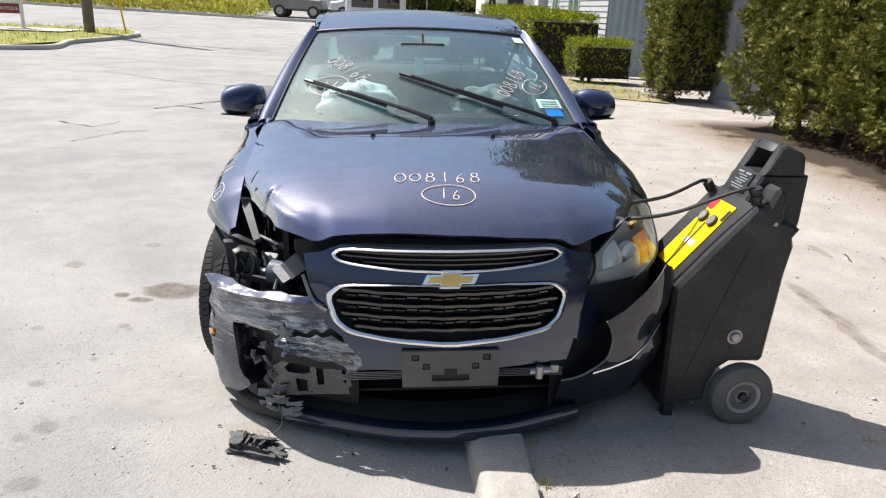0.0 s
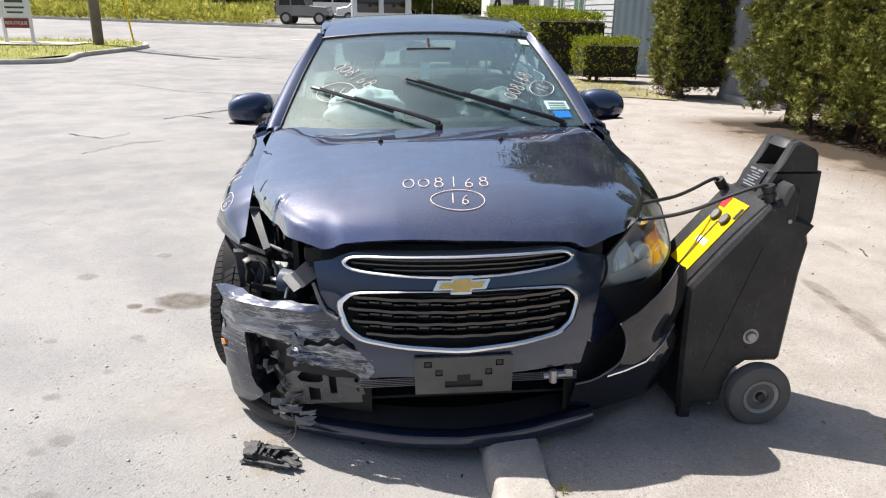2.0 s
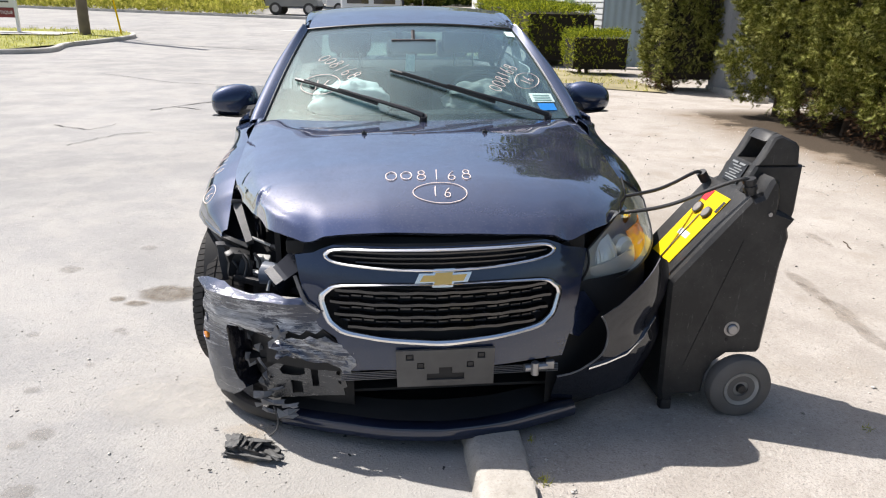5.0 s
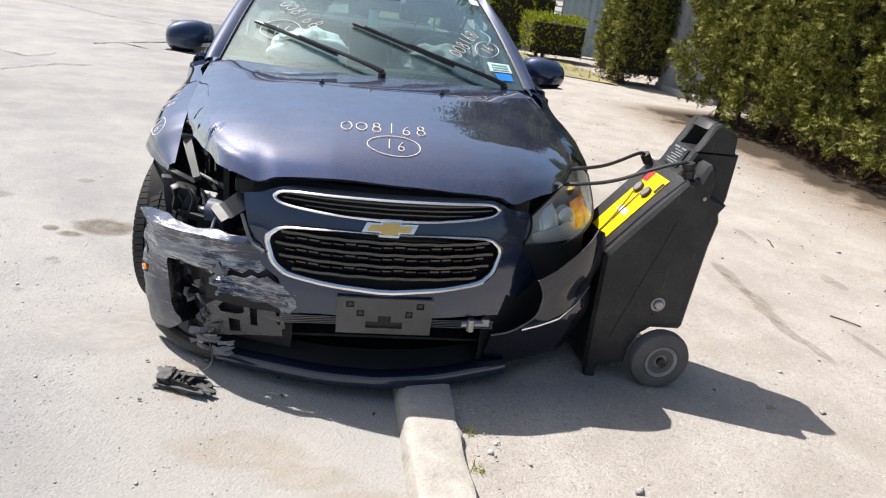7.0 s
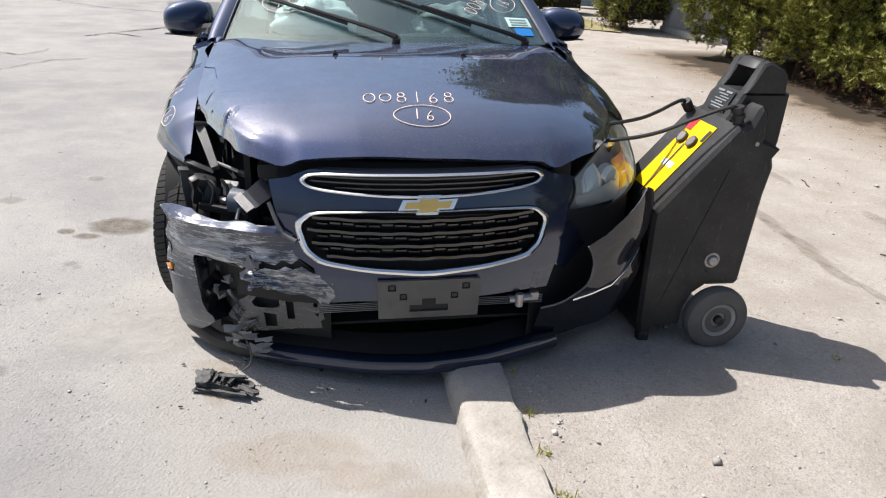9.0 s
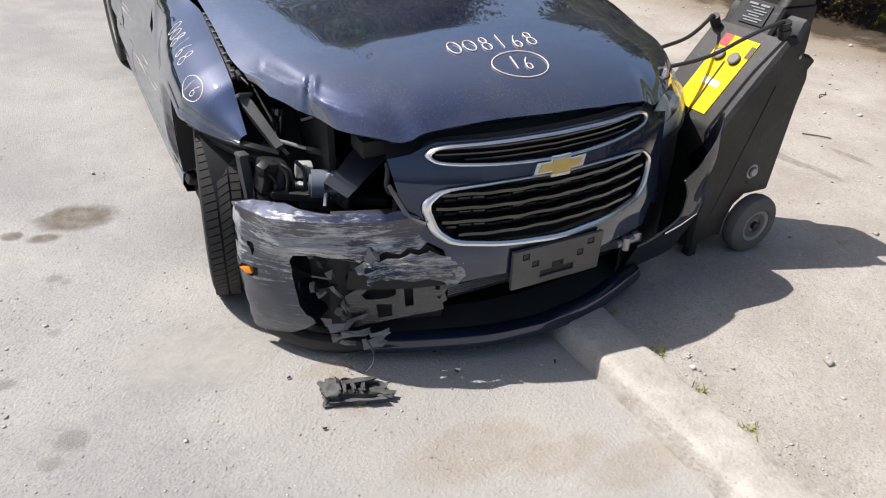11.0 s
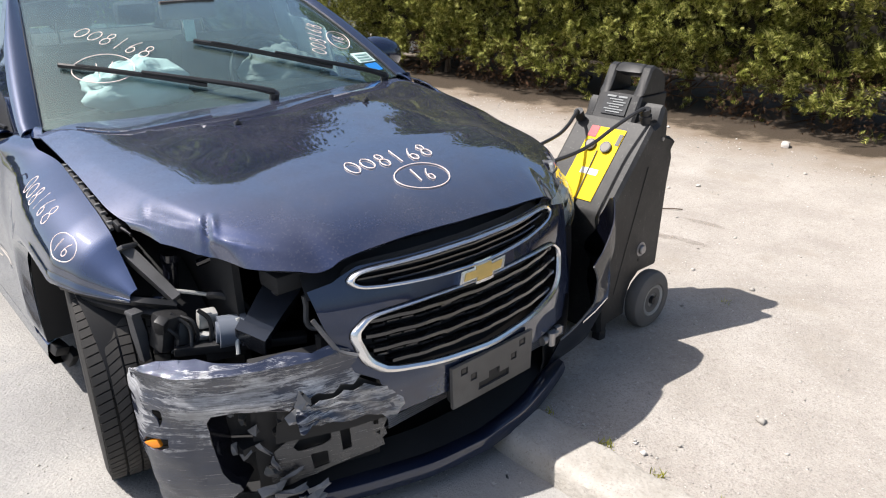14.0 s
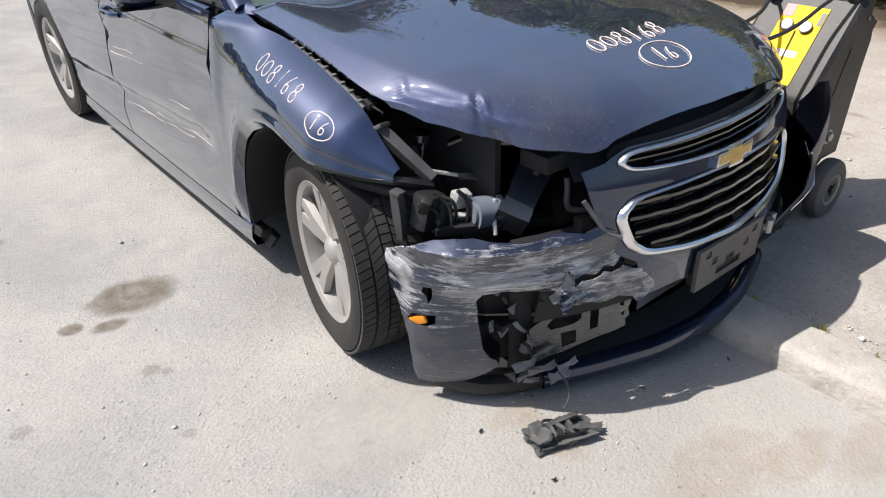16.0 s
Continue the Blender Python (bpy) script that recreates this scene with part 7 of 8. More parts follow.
# ---- wheels ----
def wheel(parent, m, label):
    R, W = .322, .105
    tyre = [(.222, -.092), (.245, -.104), (.285, -.108), (.306, -.102), (.311, -.088), (.311, .088), (.306, .102), (.285, .108), (.245, .104), (.222, .092)]
    w = part("wheel", moved(lathe(tyre, 56, 'x'), m), RUBBER_DARK, parent, label, sharp=50)
    blocks = []
    for k in range(78):
        a = 2 * math.pi * k / 78
        for j, (x0, x1, sk) in enumerate(((-.100, -.060, .03), (-.053, -.020, .06), (-.014, .014, .0), (.020, .053, -.06), (.060, .100, -.03))):
            a0, a1 = a + .006, a + 2 * math.pi / 78 - .006
            r0, r1 = .311, (.3215 if abs(j - 2) < 2 else .3195)
            q = []
            for r in (r0, r1):
                for x, aa in ((x0, a0 + sk), (x1, a0), (x1, a1), (x0, a1 + sk)):
                    q.append((x, r * math.cos(aa), r * math.sin(aa)))
            blocks.append((q, [(4, 5, 6, 7), (0, 1, 5, 4), (1, 2, 6, 5), (2, 3, 7, 6), (3, 0, 4, 7)]))
    part("tread", moved(fix_normals(*joined(*blocks)), m), RUBBER, w, smooth=False)
    rim = part("rim", moved(joined(lathe([(.19, .06), (.200, -.05), (.205, -.085), (.222, -.094), (.226, -.088), (.222, -.080)], 48, 'x')), m), ALLOY, w, "silver alloy rim")
    # Black disc in place of the shade seen between the spokes.
    part("spoke_gap_shade", moved(lathe([(.02, .0), (.19, .04)], 32, 'x'), m), BLACK_MATT, rim)
    for k in range(5):
        for d in (-.17, .17):
            a = 2 * math.pi * k / 5 + .3
            pr = lambda r, aa, x: (x, r * math.cos(aa), r * math.sin(aa))
            b0, b1 = a + d * .55, a + d
            vs = []
            for r, aa, x, hw in ((.045, b0, -.062, .020), (.12, (b0 + b1) / 2, -.076, .024), (.207, b1, -.084, .026)):
                t = hw / r
                vs += [pr(r, aa - t, x + .022), pr(r, aa - t * .8, x), pr(r, aa + t * .8, x), pr(r, aa + t, x + .022)]
            fs = [(i * 4 + j, i * 4 + j + 1, i * 4 + j + 5, i * 4 + j + 4) for i in range(2) for j in range(3)]
            part("spoke", moved(fix_normals(vs, fs), m), ALLOY, rim, sharp=50)
    part("hub_cap", moved(lathe([(.001, -.078), (.026, -.077), (.036, -.070), (.05, -.055)], 24, 'x'), m), ALLOY, rim)
    part("brake_disc", moved(lathe([(.03, -.02), (.145, -.02), (.145, .0), (.03, .0)], 32, 'x'), m), STEEL, w)
    return w


# outer face looks to -x; right-hand wheels are turned round
wheel(car, pose(-.772, .772, .332, 0, 1.0, -10.5), "loose dirty front wheel pushed forward and leaning")
wheel(car, pose(-.80, 3.57, .36), "dirty rear wheel with silver alloy rim")
wheel(car, pose(.79, .86, .326, 0, 0, 180), "dirty front wheel with silver alloy rim")
wheel(car, pose(.79, 3.57, .326, 0, 0, 180), "dirty rear wheel with silver alloy rim")
part("strut", joined(tube([(-.60, .88, .36), (-.60, .92, .80)], .03, 8), tube([(-.60, .88, .62), (-.60, .92, .80)], .055, 10), tube([(-.35, .9, .25), (-.72, .75, .28)], .025, 8)), DARKMETAL, car, "dark suspension strut")


# ---- wheeled battery booster ----
def charger_material():
    """Black moulded polyethylene, dusty and rubbed pale in streaks."""
    m, nt, b = mat_new("dusty_black_polyethylene")
    dust = ramp(nt, noise_tex(nt, 5.5, 9, 0.72), [(0.42, (0, 0, 0)), (0.78, (0.5, 0.5, 0.5))])
    base = mix_col(nt, dust, (0.017, 0.017, 0.0175), (0.085, 0.081, 0.075))
    rub = ramp(nt, noise_tex(nt, 9, 10, 0.78, (7.0, 1.0, 0.7)), [(0.60, (0, 0, 0)), (0.66, (0.5, 0.5, 0.5))])
    base = mix_col(nt, rub, base, (0.13, 0.127, 0.12))
    speck = ramp(nt, noise_tex(nt, 90, 4, 0.7), [(0.64, (0, 0, 0)), (0.70, (0.6, 0.6, 0.6))])
    base = mix_col(nt, speck, base, (0.16, 0.15, 0.14))
    nt.links.new(base, b.inputs["Base Color"])
    b.inputs["Roughness"].default_value = 0.5
    b.inputs["Specular IOR Level"].default_value = 0.4
    bump(nt, b, math_node(nt, 'ADD', noise_tex(nt, 220, 4), math_node(nt, 'MULTIPLY', noise_tex(nt, 6, 4), 3.0)), 0.15, 0.002)
    return m


CHARGER_BLACK = charger_material()
booster = thing("jump_starter", "black plastic wheeled booster with a yellow panel beside the car", "battery booster")
YB0, YB1 = .205, .565
body = [(.862, .045), (.848, .10), (.838, .43), (.836, .535), (.850, .560), (1.098, .858), (1.112, .850), (1.140, .862), (1.158, .915), (1.172, .928), (1.196, .912), (1.205, .860), (1.204, .806), (1.240, .797), (1.276, .776), (1.254, .742), (1.264, .708),
        (1.250, .60), (1.232, .26), (1.220, .245), (1.10, .245), (1.055, .21), (1.030, .15), (1.022, .078), (.91, .070), (.905, .045)]
part("shell", prism(body, YB0, YB1, 'xz', .014), CHARGER_BLACK, booster, "black moulded shell", sharp=40)
# handle tower with a grip hole, narrower than the shell
tower = [(1.06, .80), (1.098, .858), (1.120, .900), (1.165, .985), (1.200, 1.055), (1.225, 1.064), (1.285, 1.038), (1.300, 1.020), (1.325, .78), (1.310, .70), (1.20, .70)]
part("tower", prism(tower[:3] + [(1.148, .955)] + [(1.325, .955)] + tower[8:], .300, .505, 'xz', .010), CHARGER_BLACK, booster, sharp=40)
for y0, y1 in ((.300, .345), (.460, .505)):
    part("handle_side", prism([(1.146, .952), (1.165, .985), (1.200, 1.055), (1.225, 1.064), (1.285, 1.038), (1.300, 1.020), (1.308, .952)], y0, y1, 'xz', .008), CHARGER_BLACK, booster, sharp=40)
part("handle_grip", prism([(1.185, 1.035), (1.205, 1.060), (1.228, 1.066), (1.285, 1.040), (1.298, 1.018), (1.27, 1.005), (1.235, 1.015)], .340, .465, 'xz', .008), CHARGER_BLACK, booster, "moulded handle bar", sharp=40)


def slope(u, v, lift=.004):
    """The sloping front panel: u across the machine, v up the slope."""
    a, b = Vector((.850, 0, .560)), Vector((1.098, 0, .858))
    d = (b - a).normalized()
    n = Vector((-d.z, 0, d.x))
    p = a + d * v + n * lift
    return p.x, u, p.z


part("yellow_panel", grid(lambda u, v: slope(.303 + .163 * u, .028 + .318 * v), 6, 8, .002, flip=True), YELLOW, booster, "bright yellow label panel")
part("white_bar", grid(lambda u, v: slope(.335 + .080 * u, .135 + .026 * v, .006), 3, 1, .001, flip=True), WHITE_PAINT, booster, "white bar on the label", smooth=False)
part("red_mark", grid(lambda u, v: slope(.425 + .040 * u, .295 + .05 * v, .006), 3, 2, .001, flip=True), RED, booster, "red and white mark", smooth=False)
part("dark_mark", grid(lambda u, v: slope(.305 + .018 * u, .275 + .05 * v, .006), 3, 2, .001, flip=True), BLACK, booster, smooth=False)
for y, v in ((.352, .258), (.425, .258)):
    g = part("gauge", tube([slope(y, v, .0), slope(y, v, .016)], .024, 20), DARKMETAL, booster, "round dial in a black rim")
    part("dial", tube([slope(y, v, .014), slope(y, v, .0175)], .020, 20), simple("dusty_dial", (.22, .20, .18), .22), g, "dark brown dial face")
part("switch_stem", tube([slope(.37, .0, .008), slope(.385, .24, .008)], .0025, 5), BLACK, booster)
def plate_at(u, v, lift):
    p = Vector((1.108, .345 + .115 * u, .872)).lerp(Vector((1.146, .345 + .115 * u, .945)), v)
    return p.x - .007 - .003 * lift, p.y, p.z + .004 + .002 * lift


rating = part("rating_plate", grid(lambda u, v: plate_at(u, v, 0), 4, 3, .002, flip=True), simple("dark_label", (.016, .017, .019), .4), booster, "dark instruction plate")
PRINT = simple("grey_print", (.22, .23, .23), .5)
for k, (u0, u1, w) in enumerate([(.22, .80, .05), (.12, .90, .05), (.30, .72, .05), (.16, .84, .05), (.10, .62, .05), (.24, .78, .05), (.10, .45, .09), (.55, .92, .09)]):
    v0 = .10 + .125 * min(k, 6)
    part("print_bar", grid(lambda u, v: plate_at(u0 + (u1 - u0) * u, v0 + w * v, 1), 3, 1, .0005, flip=True), PRINT, rating, smooth=False)
part("cable_gland", joined(tube([(1.112, .250, .862), (1.098, .250, .915)], .020, 12), tube([(1.108, .250, .878), (1.104, .250, .892)], .025, 12), tube([(1.100, .250, .905), (1.096, .250, .918)], .024, 12)), BLACK, booster, "ribbed black cable gland")
part("cable_gland", joined(tube([(1.075, .535, .845), (1.050, .530, .878)], .020, 12)), BLACK, booster, "black cable gland")
ax = part("axle_cap", moved(lathe([(.001, -.014), (.016, -.014), (.020, -.010), (.021, -.003), (.030, -.002), (.031, .002)], 24, 'y'), pose(1.100, YB0, .352)), STEEL, booster, "bright axle cap with washer")
# Black disc on the unbroken shell, coloured like the shade in a hole.
part("hole_shade_disc", tube([(1.086, YB0 - .001, .308), (1.086, YB0 + .004, .308)], .007, 12), BLACK_MATT, booster)
part("screw", tube([(1.172, YB0 - .004, .798), (1.172, YB0 + .004, .798)], .008, 10), STEEL, booster)
part("seam", tube([(.93, YB0 - .001, .20), (1.09, YB0 - .001, .70)], .0012, 5), CHARGER_BLACK, booster)
for y0, s in ((.185, 1), (.590, -1)):
    wh = part("wheel", moved(lathe([(.03, -.028), (.070, -.030), (.075, -.036), (.105, -.036), (.120, -.026), (.125, -.012), (.125, .012), (.120, .026), (.105, .036), (.07, .03), (.03, .028)], 40, 'y'), pose(1.150, y0, .122)), simple("dusty_grey_rubber", (.125, .118, .110), .8, 0, .3, 30, .3), booster, "dusty grey rubber wheel")
    part("wheel_rim", moved(lathe([(.016, -.022 * s), (.045, -.020 * s), (.055, -.030 * s), (.068, -.033 * s), (.070, -.028 * s)], 32, 'y'), pose(1.150, y0, .122)), simple("pale_rim_plastic", (.30, .295, .28), .7, 0, .5, 40, .5), wh, "pale plastic rim")
    part("hub", moved(lathe([(.001, -.040 * s), (.016, -.038 * s), (.018, -.02 * s)], 18, 'y'), pose(1.150, y0, .122)), BLACK, wh)
for y in (.225, .53):
    part("foot", box(.885, y, .030, .045, .04, .05, .01), CHARGER_BLACK, booster)

for pts, lb in [([(1.096, .250, .914), (1.075, .25, .917), (1.03, .265, .899), (.95, .29, .857), (.87, .305, .817), (.79, .32, .790), (.70, .345, .770), (.63, .40, .745)], "lower"), ([(1.058, .532, .868), (1.035, .525, .881), (.99, .50, .874), (.92, .475, .848), (.85, .46, .825), (.765, .458, .807), (.70, .475, .790), (.63, .52, .76)], "upper")]:
    solo("jumper_cable", tube(curve_points(pts, 7), .0072, 8), BLACK, "black rubber jumper cable running under the bonnet", "cable", group="jumper cables")


# ---- debris on the road ----
deb = thing("broken_bracket", "broken black plastic bracket lying on the road with a wire", "debris", pose(-.655, -.005, gz(-.65, 0) + .004, 0, 0, -20) @ Matrix.Diagonal((.88, .88, .9, 1)))
dr = random.Random(3)
BROKEN = simple("dusty_broken_plastic", (.075, .075, .073), .5, 0, .7, 60, .7)


def jag(sx, sy, sz, seed, n=7, rough=.22):
    """A torn lump of plastic: a box of fine faces pushed about by noise."""
    def at(face):
        def f(u, v):
            a, b = u * 2 - 1, v * 2 - 1
            p = Vector(((a, b, 1), (b, a, -1), (a, -1, b), (b, 1, a), (-1, b, a), (1, a, b))[face])
            k = 1 + rough * noise.noise(p * 1.4 + Vector((seed, seed * .7, 3))) * 2 + rough * noise.noise(p * 4.1 + Vector((seed, 9, 3)))
            return p.x * sx * k, p.y * sy * k, p.z * sz * k
        return f
    vs, fs = joined(*[grid(at(k), n, n, 0) for k in range(6)])
    keys, order, out = {}, [], []
    for v in vs:
        key = tuple(round(c, 5) for c in v)
        if key not in keys:
            keys[key] = len(out)
            out.append(tuple(v))
        order.append(keys[key])
    return out, [tuple(order[i] for i in f) for f in fs]


part("base", moved(jag(.088, .040, .010, 4.0), pose(.0, -.004, .010, 0, 0, 4)), BROKEN, deb, sharp=25)
part("end_block", moved(jag(.030, .034, .018, 8.3), pose(-.072, .0, .032, 8, -16, 18)), BROKEN, deb, sharp=25)
part("upper_rail", moved(jag(.068, .008, .010, 2.1), pose(.0, .026, .034, 12, -4, 5)), BROKEN, deb, sharp=25)
part("lower_rail", moved(jag(.060, .009, .009, 6.7), pose(.005, -.022, .026, -10, 3, -6)), BLACK, deb, sharp=25)
part("tongue", moved(jag(.034, .013, .005, 5.2), pose(.100, -.010, .018, -4, 8, -12)), BROKEN, deb, sharp=25)
for k in range(3):
    part("rib", moved(jag(.006, .024, .010, 11.0 + k), pose(-.030 + .030 * k, dr.uniform(-.004, .004), .034, dr.uniform(-14, 14), dr.uniform(-14, 14), dr.uniform(-25, 25))), BROKEN, deb, sharp=25)
part("clip", tube(curve_points([(-.05, .03, .028), (-.035, .045, .034), (-.01, .04, .033), (.0, .03, .028)], 4), .005, 6), BLACK, deb)
solo("loose_wire", tube(curve_points([(-.60, .035, gz(-.6, 0) + .045), (-.575, .04, .085), (-.57, .055, .12), (-.585, .075, .155)], 5), .003, 5), GREY_PLASTIC, "thin grey wire hanging from the torn bumper", "wire")
for k in range(14):
    x, y = dr.uniform(-.85, .0), dr.uniform(-.15, .25)
    solo("plastic_chip", moved(thicken([(0, 0, 0), (.014, .002, .003), (.010, .008, .006), (.002, .006, .002)], [(0, 1, 2, 3)], .0025), pose(x, y, gz(x, y) + .007, dr.uniform(-15, 15), dr.uniform(-15, 15), dr.uniform(0, 360))), BLACK, "small chip of black plastic on the road", "debris", group="plastic chips", smooth=False)


# ---- street and distance ----
TALL = [(12.7, 30.5, 25, 5.6, 0.26), (15.6, 31.5, 24, 3.4, 0.22), (9.3, 16.0, 7.4, 2.1, 0.15), (12.6, 12.4, 9.8, 2.0, 0.22), (10.8, 6.8, 7.6, 2.6, 0.2), (25.5, 25.5, 13, 5.0, 0.3)]
def leafy_tree(name, x, y, height, crown_r, leaf, label, seed, density=1.0, base=0.3, leaf_size=0.16):
    r = np.random.default_rng(seed)
    th = thing(name, label, "tree")
    g = gz(x, y)
    lean = r.normal(0, 0.03, 2)
    trunk = [(x + lean[0] * h * height, y + lean[1] * h * height, g - 0.1 + h * height * 0.75) for h in (0, 0.25, 0.5, 0.75, 1.0)]
    part("trunk", tube(curve_points(trunk, 3), [(0.024 if height < 20 else 0.011) * height * (1 - 0.07 * i) for i in range(13)], 8), BARK, th)
    tips = []
    for k in range(9):
        t = r.uniform(0.3 if height < 20 else 0.6, 1.0)
        s = Vector(trunk[0]).lerp(Vector(trunk[-1]), t)
        a = r.uniform(0, 6.28)
        e = s + Vector((math.cos(a), math.sin(a), r.uniform(0.3, 0.9))) * crown_r * r.uniform(0.5, 0.85)
        part("limb", tube(curve_points([s, s.lerp(e, 0.5) + Vector((0, 0, 0.15)), e], 3), [0.009 * height * (1 - 0.12 * i) for i in range(7)], 6), BARK, th)
        tips.append(e)
    cs = []
    for k in range(int(46 * density)):
        a, hh = r.uniform(0, 6.28), r.uniform(base, 1.0)
        w = math.sin(math.pi * min(max((hh - base) / (1 - base), 0.04), 0.96)) ** 0.6
        rr = crown_r * w * r.uniform(0.25, 1.0) ** 0.6
        c = np.array((x + math.cos(a) * rr, y + math.sin(a) * rr, g + hh * height))
        n = int(120 * r.uniform(0.5, 1.4))
        cs.append(c + r.normal(0, crown_r * 0.15, (n, 3)) * (1, 1, 0.7))
    cs = np.concatenate(cs)
    nn = r.normal(0, 1, cs.shape)
    ob = new("crown", tri_mesh("crown", *leaf_cloud(r, cs, nn, leaf_size, 0.5, "leaf"), leaf))
    ob.parent = th
    return th


for k, (x, y, h, cr, leaf) in enumerate([(-30, 55, 10, 4.2, DARK_LEAF), (-24, 56, 10.5, 4.2, DARK_LEAF), (-19, 54, 10, 3.8, DARK_LEAF), (-14, 55, 9.5, 3.6, DARK_LEAF), (-9.8, 53, 5.4, 2.7, TREE_LEAF), (-6.6, 54, 6.0, 2.8, TREE_LEAF), (-3.6, 55, 5.8, 2.2, TREE_LEAF),
                                         (-0.4, 58, 6.6, 3.4, TREE_LEAF), (8.6, 58, 8.6, 4.2, TREE_LEAF), (14.6, 62, 5.8, 1.7, TREE_LEAF), (-36, 50, 10, 4.5, DARK_LEAF), (4.0, 60, 3.2, 2.2, TREE_LEAF), (12.0, 57, 3.6, 2.2, TREE_LEAF)]):
    leafy_tree("broadleaf_tree", x, y, h, cr, leaf, "leafy green tree at the far side of the street" if leaf is TREE_LEAF else "dense dark green tree at the edge of the wood", 100 + k, 3.2, 0.12, 0.20)
for k, (x, y, h, cr, ls) in enumerate(TALL):
    leafy_tree("tall_tree", x, y, h, cr, DARK_LEAF, "tall dense dark green tree behind the hedge", 400 + k, 7.0 if h > 20 else 3.4, 0.33 if cr > 5.5 else 0.16, ls)

# weeds on the far bank
n = 30000
wx = rng.uniform(-45, -6.9, n)
front = 36.2 + np.clip(-3.0 - wx, -7, 60) * 0.36
wy = front + 0.4 + rng.uniform(0, 1, n) ** 1.3 * 13
hgt = np.array([0.7 + 1.2 * max(0, noise.noise(Vector((a * 0.35, b * 0.35, 6.0)))) for a, b in zip(wx, wy)])
wz = np.array([gz(a, b) for a, b in zip(wx, wy)]) + rng.uniform(0, 1, n) * hgt
wv = leaf_cloud(rng, np.stack([wx, wy, wz], -1), np.tile((0, 0, 1.0), (n, 1)), 0.235, 0.6, "spray")
tagged(new("weeds", tri_mesh("weeds", *wv, WEED_LEAF)), "tall yellow-green weeds on the far bank of the street", "weeds", kind="stuff")
n = 30000
tx = rng.uniform(-60, 40, n)
ty = rng.uniform(64, 76, n)
top = np.array([(2.2 + 1.0 * noise.noise(Vector((a * 0.3, 0, 2.0)))) if a > -9 else 6.5 + 3.0 * noise.noise(Vector((a * 0.12, 0, 2.0))) + 1.2 * noise.noise(Vector((a * 0.6, 1, 2.0))) for a in tx])
tz = np.array([gz(a, b) for a, b in zip(tx, ty)]) + rng.uniform(0, 1, n) ** 0.7 * top
tv = leaf_cloud(rng, np.stack([tx, ty, tz], -1), rng.normal(0, 1, (n, 3)), 0.55, 0.5, "leaf")
tagged(new("far_woods", tri_mesh("far_woods", *tv, DARK_LEAF)), "dark green belt of far woods", "woods", kind="stuff")


def kerb_line(name, pts, label, w=0.15, h=0.13):
    vs, fs = [], []
    line = curve_points([(x, y, 0) for x, y in pts], 10)
    for i, p in enumerate(line):
        a, b = line[max(i - 1, 0)], line[min(i + 1, len(line) - 1)]
        d = (b - a).normalized()
        nrm = Vector((d.y, -d.x, 0))
        for o, z in ((0, -0.1), (0, h - 0.02), (0.02, h), (w, h), (w, -0.1)):
            q = p + nrm * o
            vs.append((q.x, q.y, gz(p.x, p.y) + z))
    fs = [(i * 5 + k, i * 5 + k + 1, i * 5 + k + 6, i * 5 + k + 5) for i in range(len(line) - 1) for k in range(4)]
    return solo(name, fix_normals(vs, fs), CONCRETE, label, "kerb", kind="structure")


kerb_line("far_kerb", [(-45, 51.2), (-25, 44.2), (-12, 39.4), (-3, 36.2), (4, 34.2)], "pale concrete kerb on the far side of the street")
vg = [(-40, 15.8), (-9.6, 16.9), (-8.9, 19.9), (-8.15, 22.4), (-8.4, 24.0), (-9.6, 25.0), (-40, 27.5)]
solo("verge", sheet(lambda a, b: (a, b, gz(a, b) + 0.11 + 0.02 * noise.noise(Vector((a, b, 0)))), vg, step=0.7), GRASS_MAT, "mown yellow-green grass verge at the corner", "verge", kind="structure")
kerb_line("verge_kerb", [(-9.6, 25.0), (-8.4, 24.0), (-8.15, 22.4), (-8.9, 19.9), (-9.6, 16.9), (-20, 16.5), (-40, 15.8)], "pale concrete kerb round the grass corner", 0.15, 0.12)
kerb_line("grass_kerb", [(0.75, 24), (0.2, 20), (-0.40, 16.2), (-0.02, 13.45), (1.4, 13.1), (3.0, 12.9)], "pale concrete kerb round the grass strip", 0.14, 0.06)
wk = [(-40, 21.0), (-10.2, 22.2), (-9.9, 23.4), (-40, 22.6)]
solo("sidewalk", sheet(lambda a, b: (a, b, gz(a, b) + 0.15), wk, step=0.7), CONCRETE, "narrow concrete sidewalk across the grass corner", "sidewalk", kind="structure")
n = 6000
gx, gy = rng.uniform(-22, -8.2, n), rng.uniform(16.5, 26, n)
ok = np.array([inside((a, b), vg) and not inside((a, b), wk) for a, b in zip(gx, gy)])
cc = np.stack([gx, gy, np.array([gz(a, b) + 0.1 for a, b in zip(gx, gy)])], -1)[ok]
tagged(new("verge_grass", tri_mesh("verge_grass", *leaf_cloud(rng, cc, np.tile((0, 0, 1.0), (len(cc), 1)), 0.07, 0.5, "blade"), WEED_LEAF)), "short sunlit yellow-green grass", "grass", kind="stuff")

POLE_WOOD = simple("weathered_pole_wood", (0.16, 0.13, 0.10), 0.9, 0, 0.5, 20, 0.3)
pole = thing("utility_pole", "dark weathered wooden utility pole on the grass corner", "pole")
part("shaft", tube([(-9.6, 22.9, gz(-9.6, 22.9) + 0.05), (-9.6, 22.9, 4), (-9.55, 22.9, 9)], [0.17, 0.155, 0.13], 12), POLE_WOOD, pole)
part("guy_wire", tube([(-8.5, 23.0, gz(-8.5, 23) + 0.1), (-9.55, 22.9, 7.5)], 0.012, 5), DARKMETAL, pole)
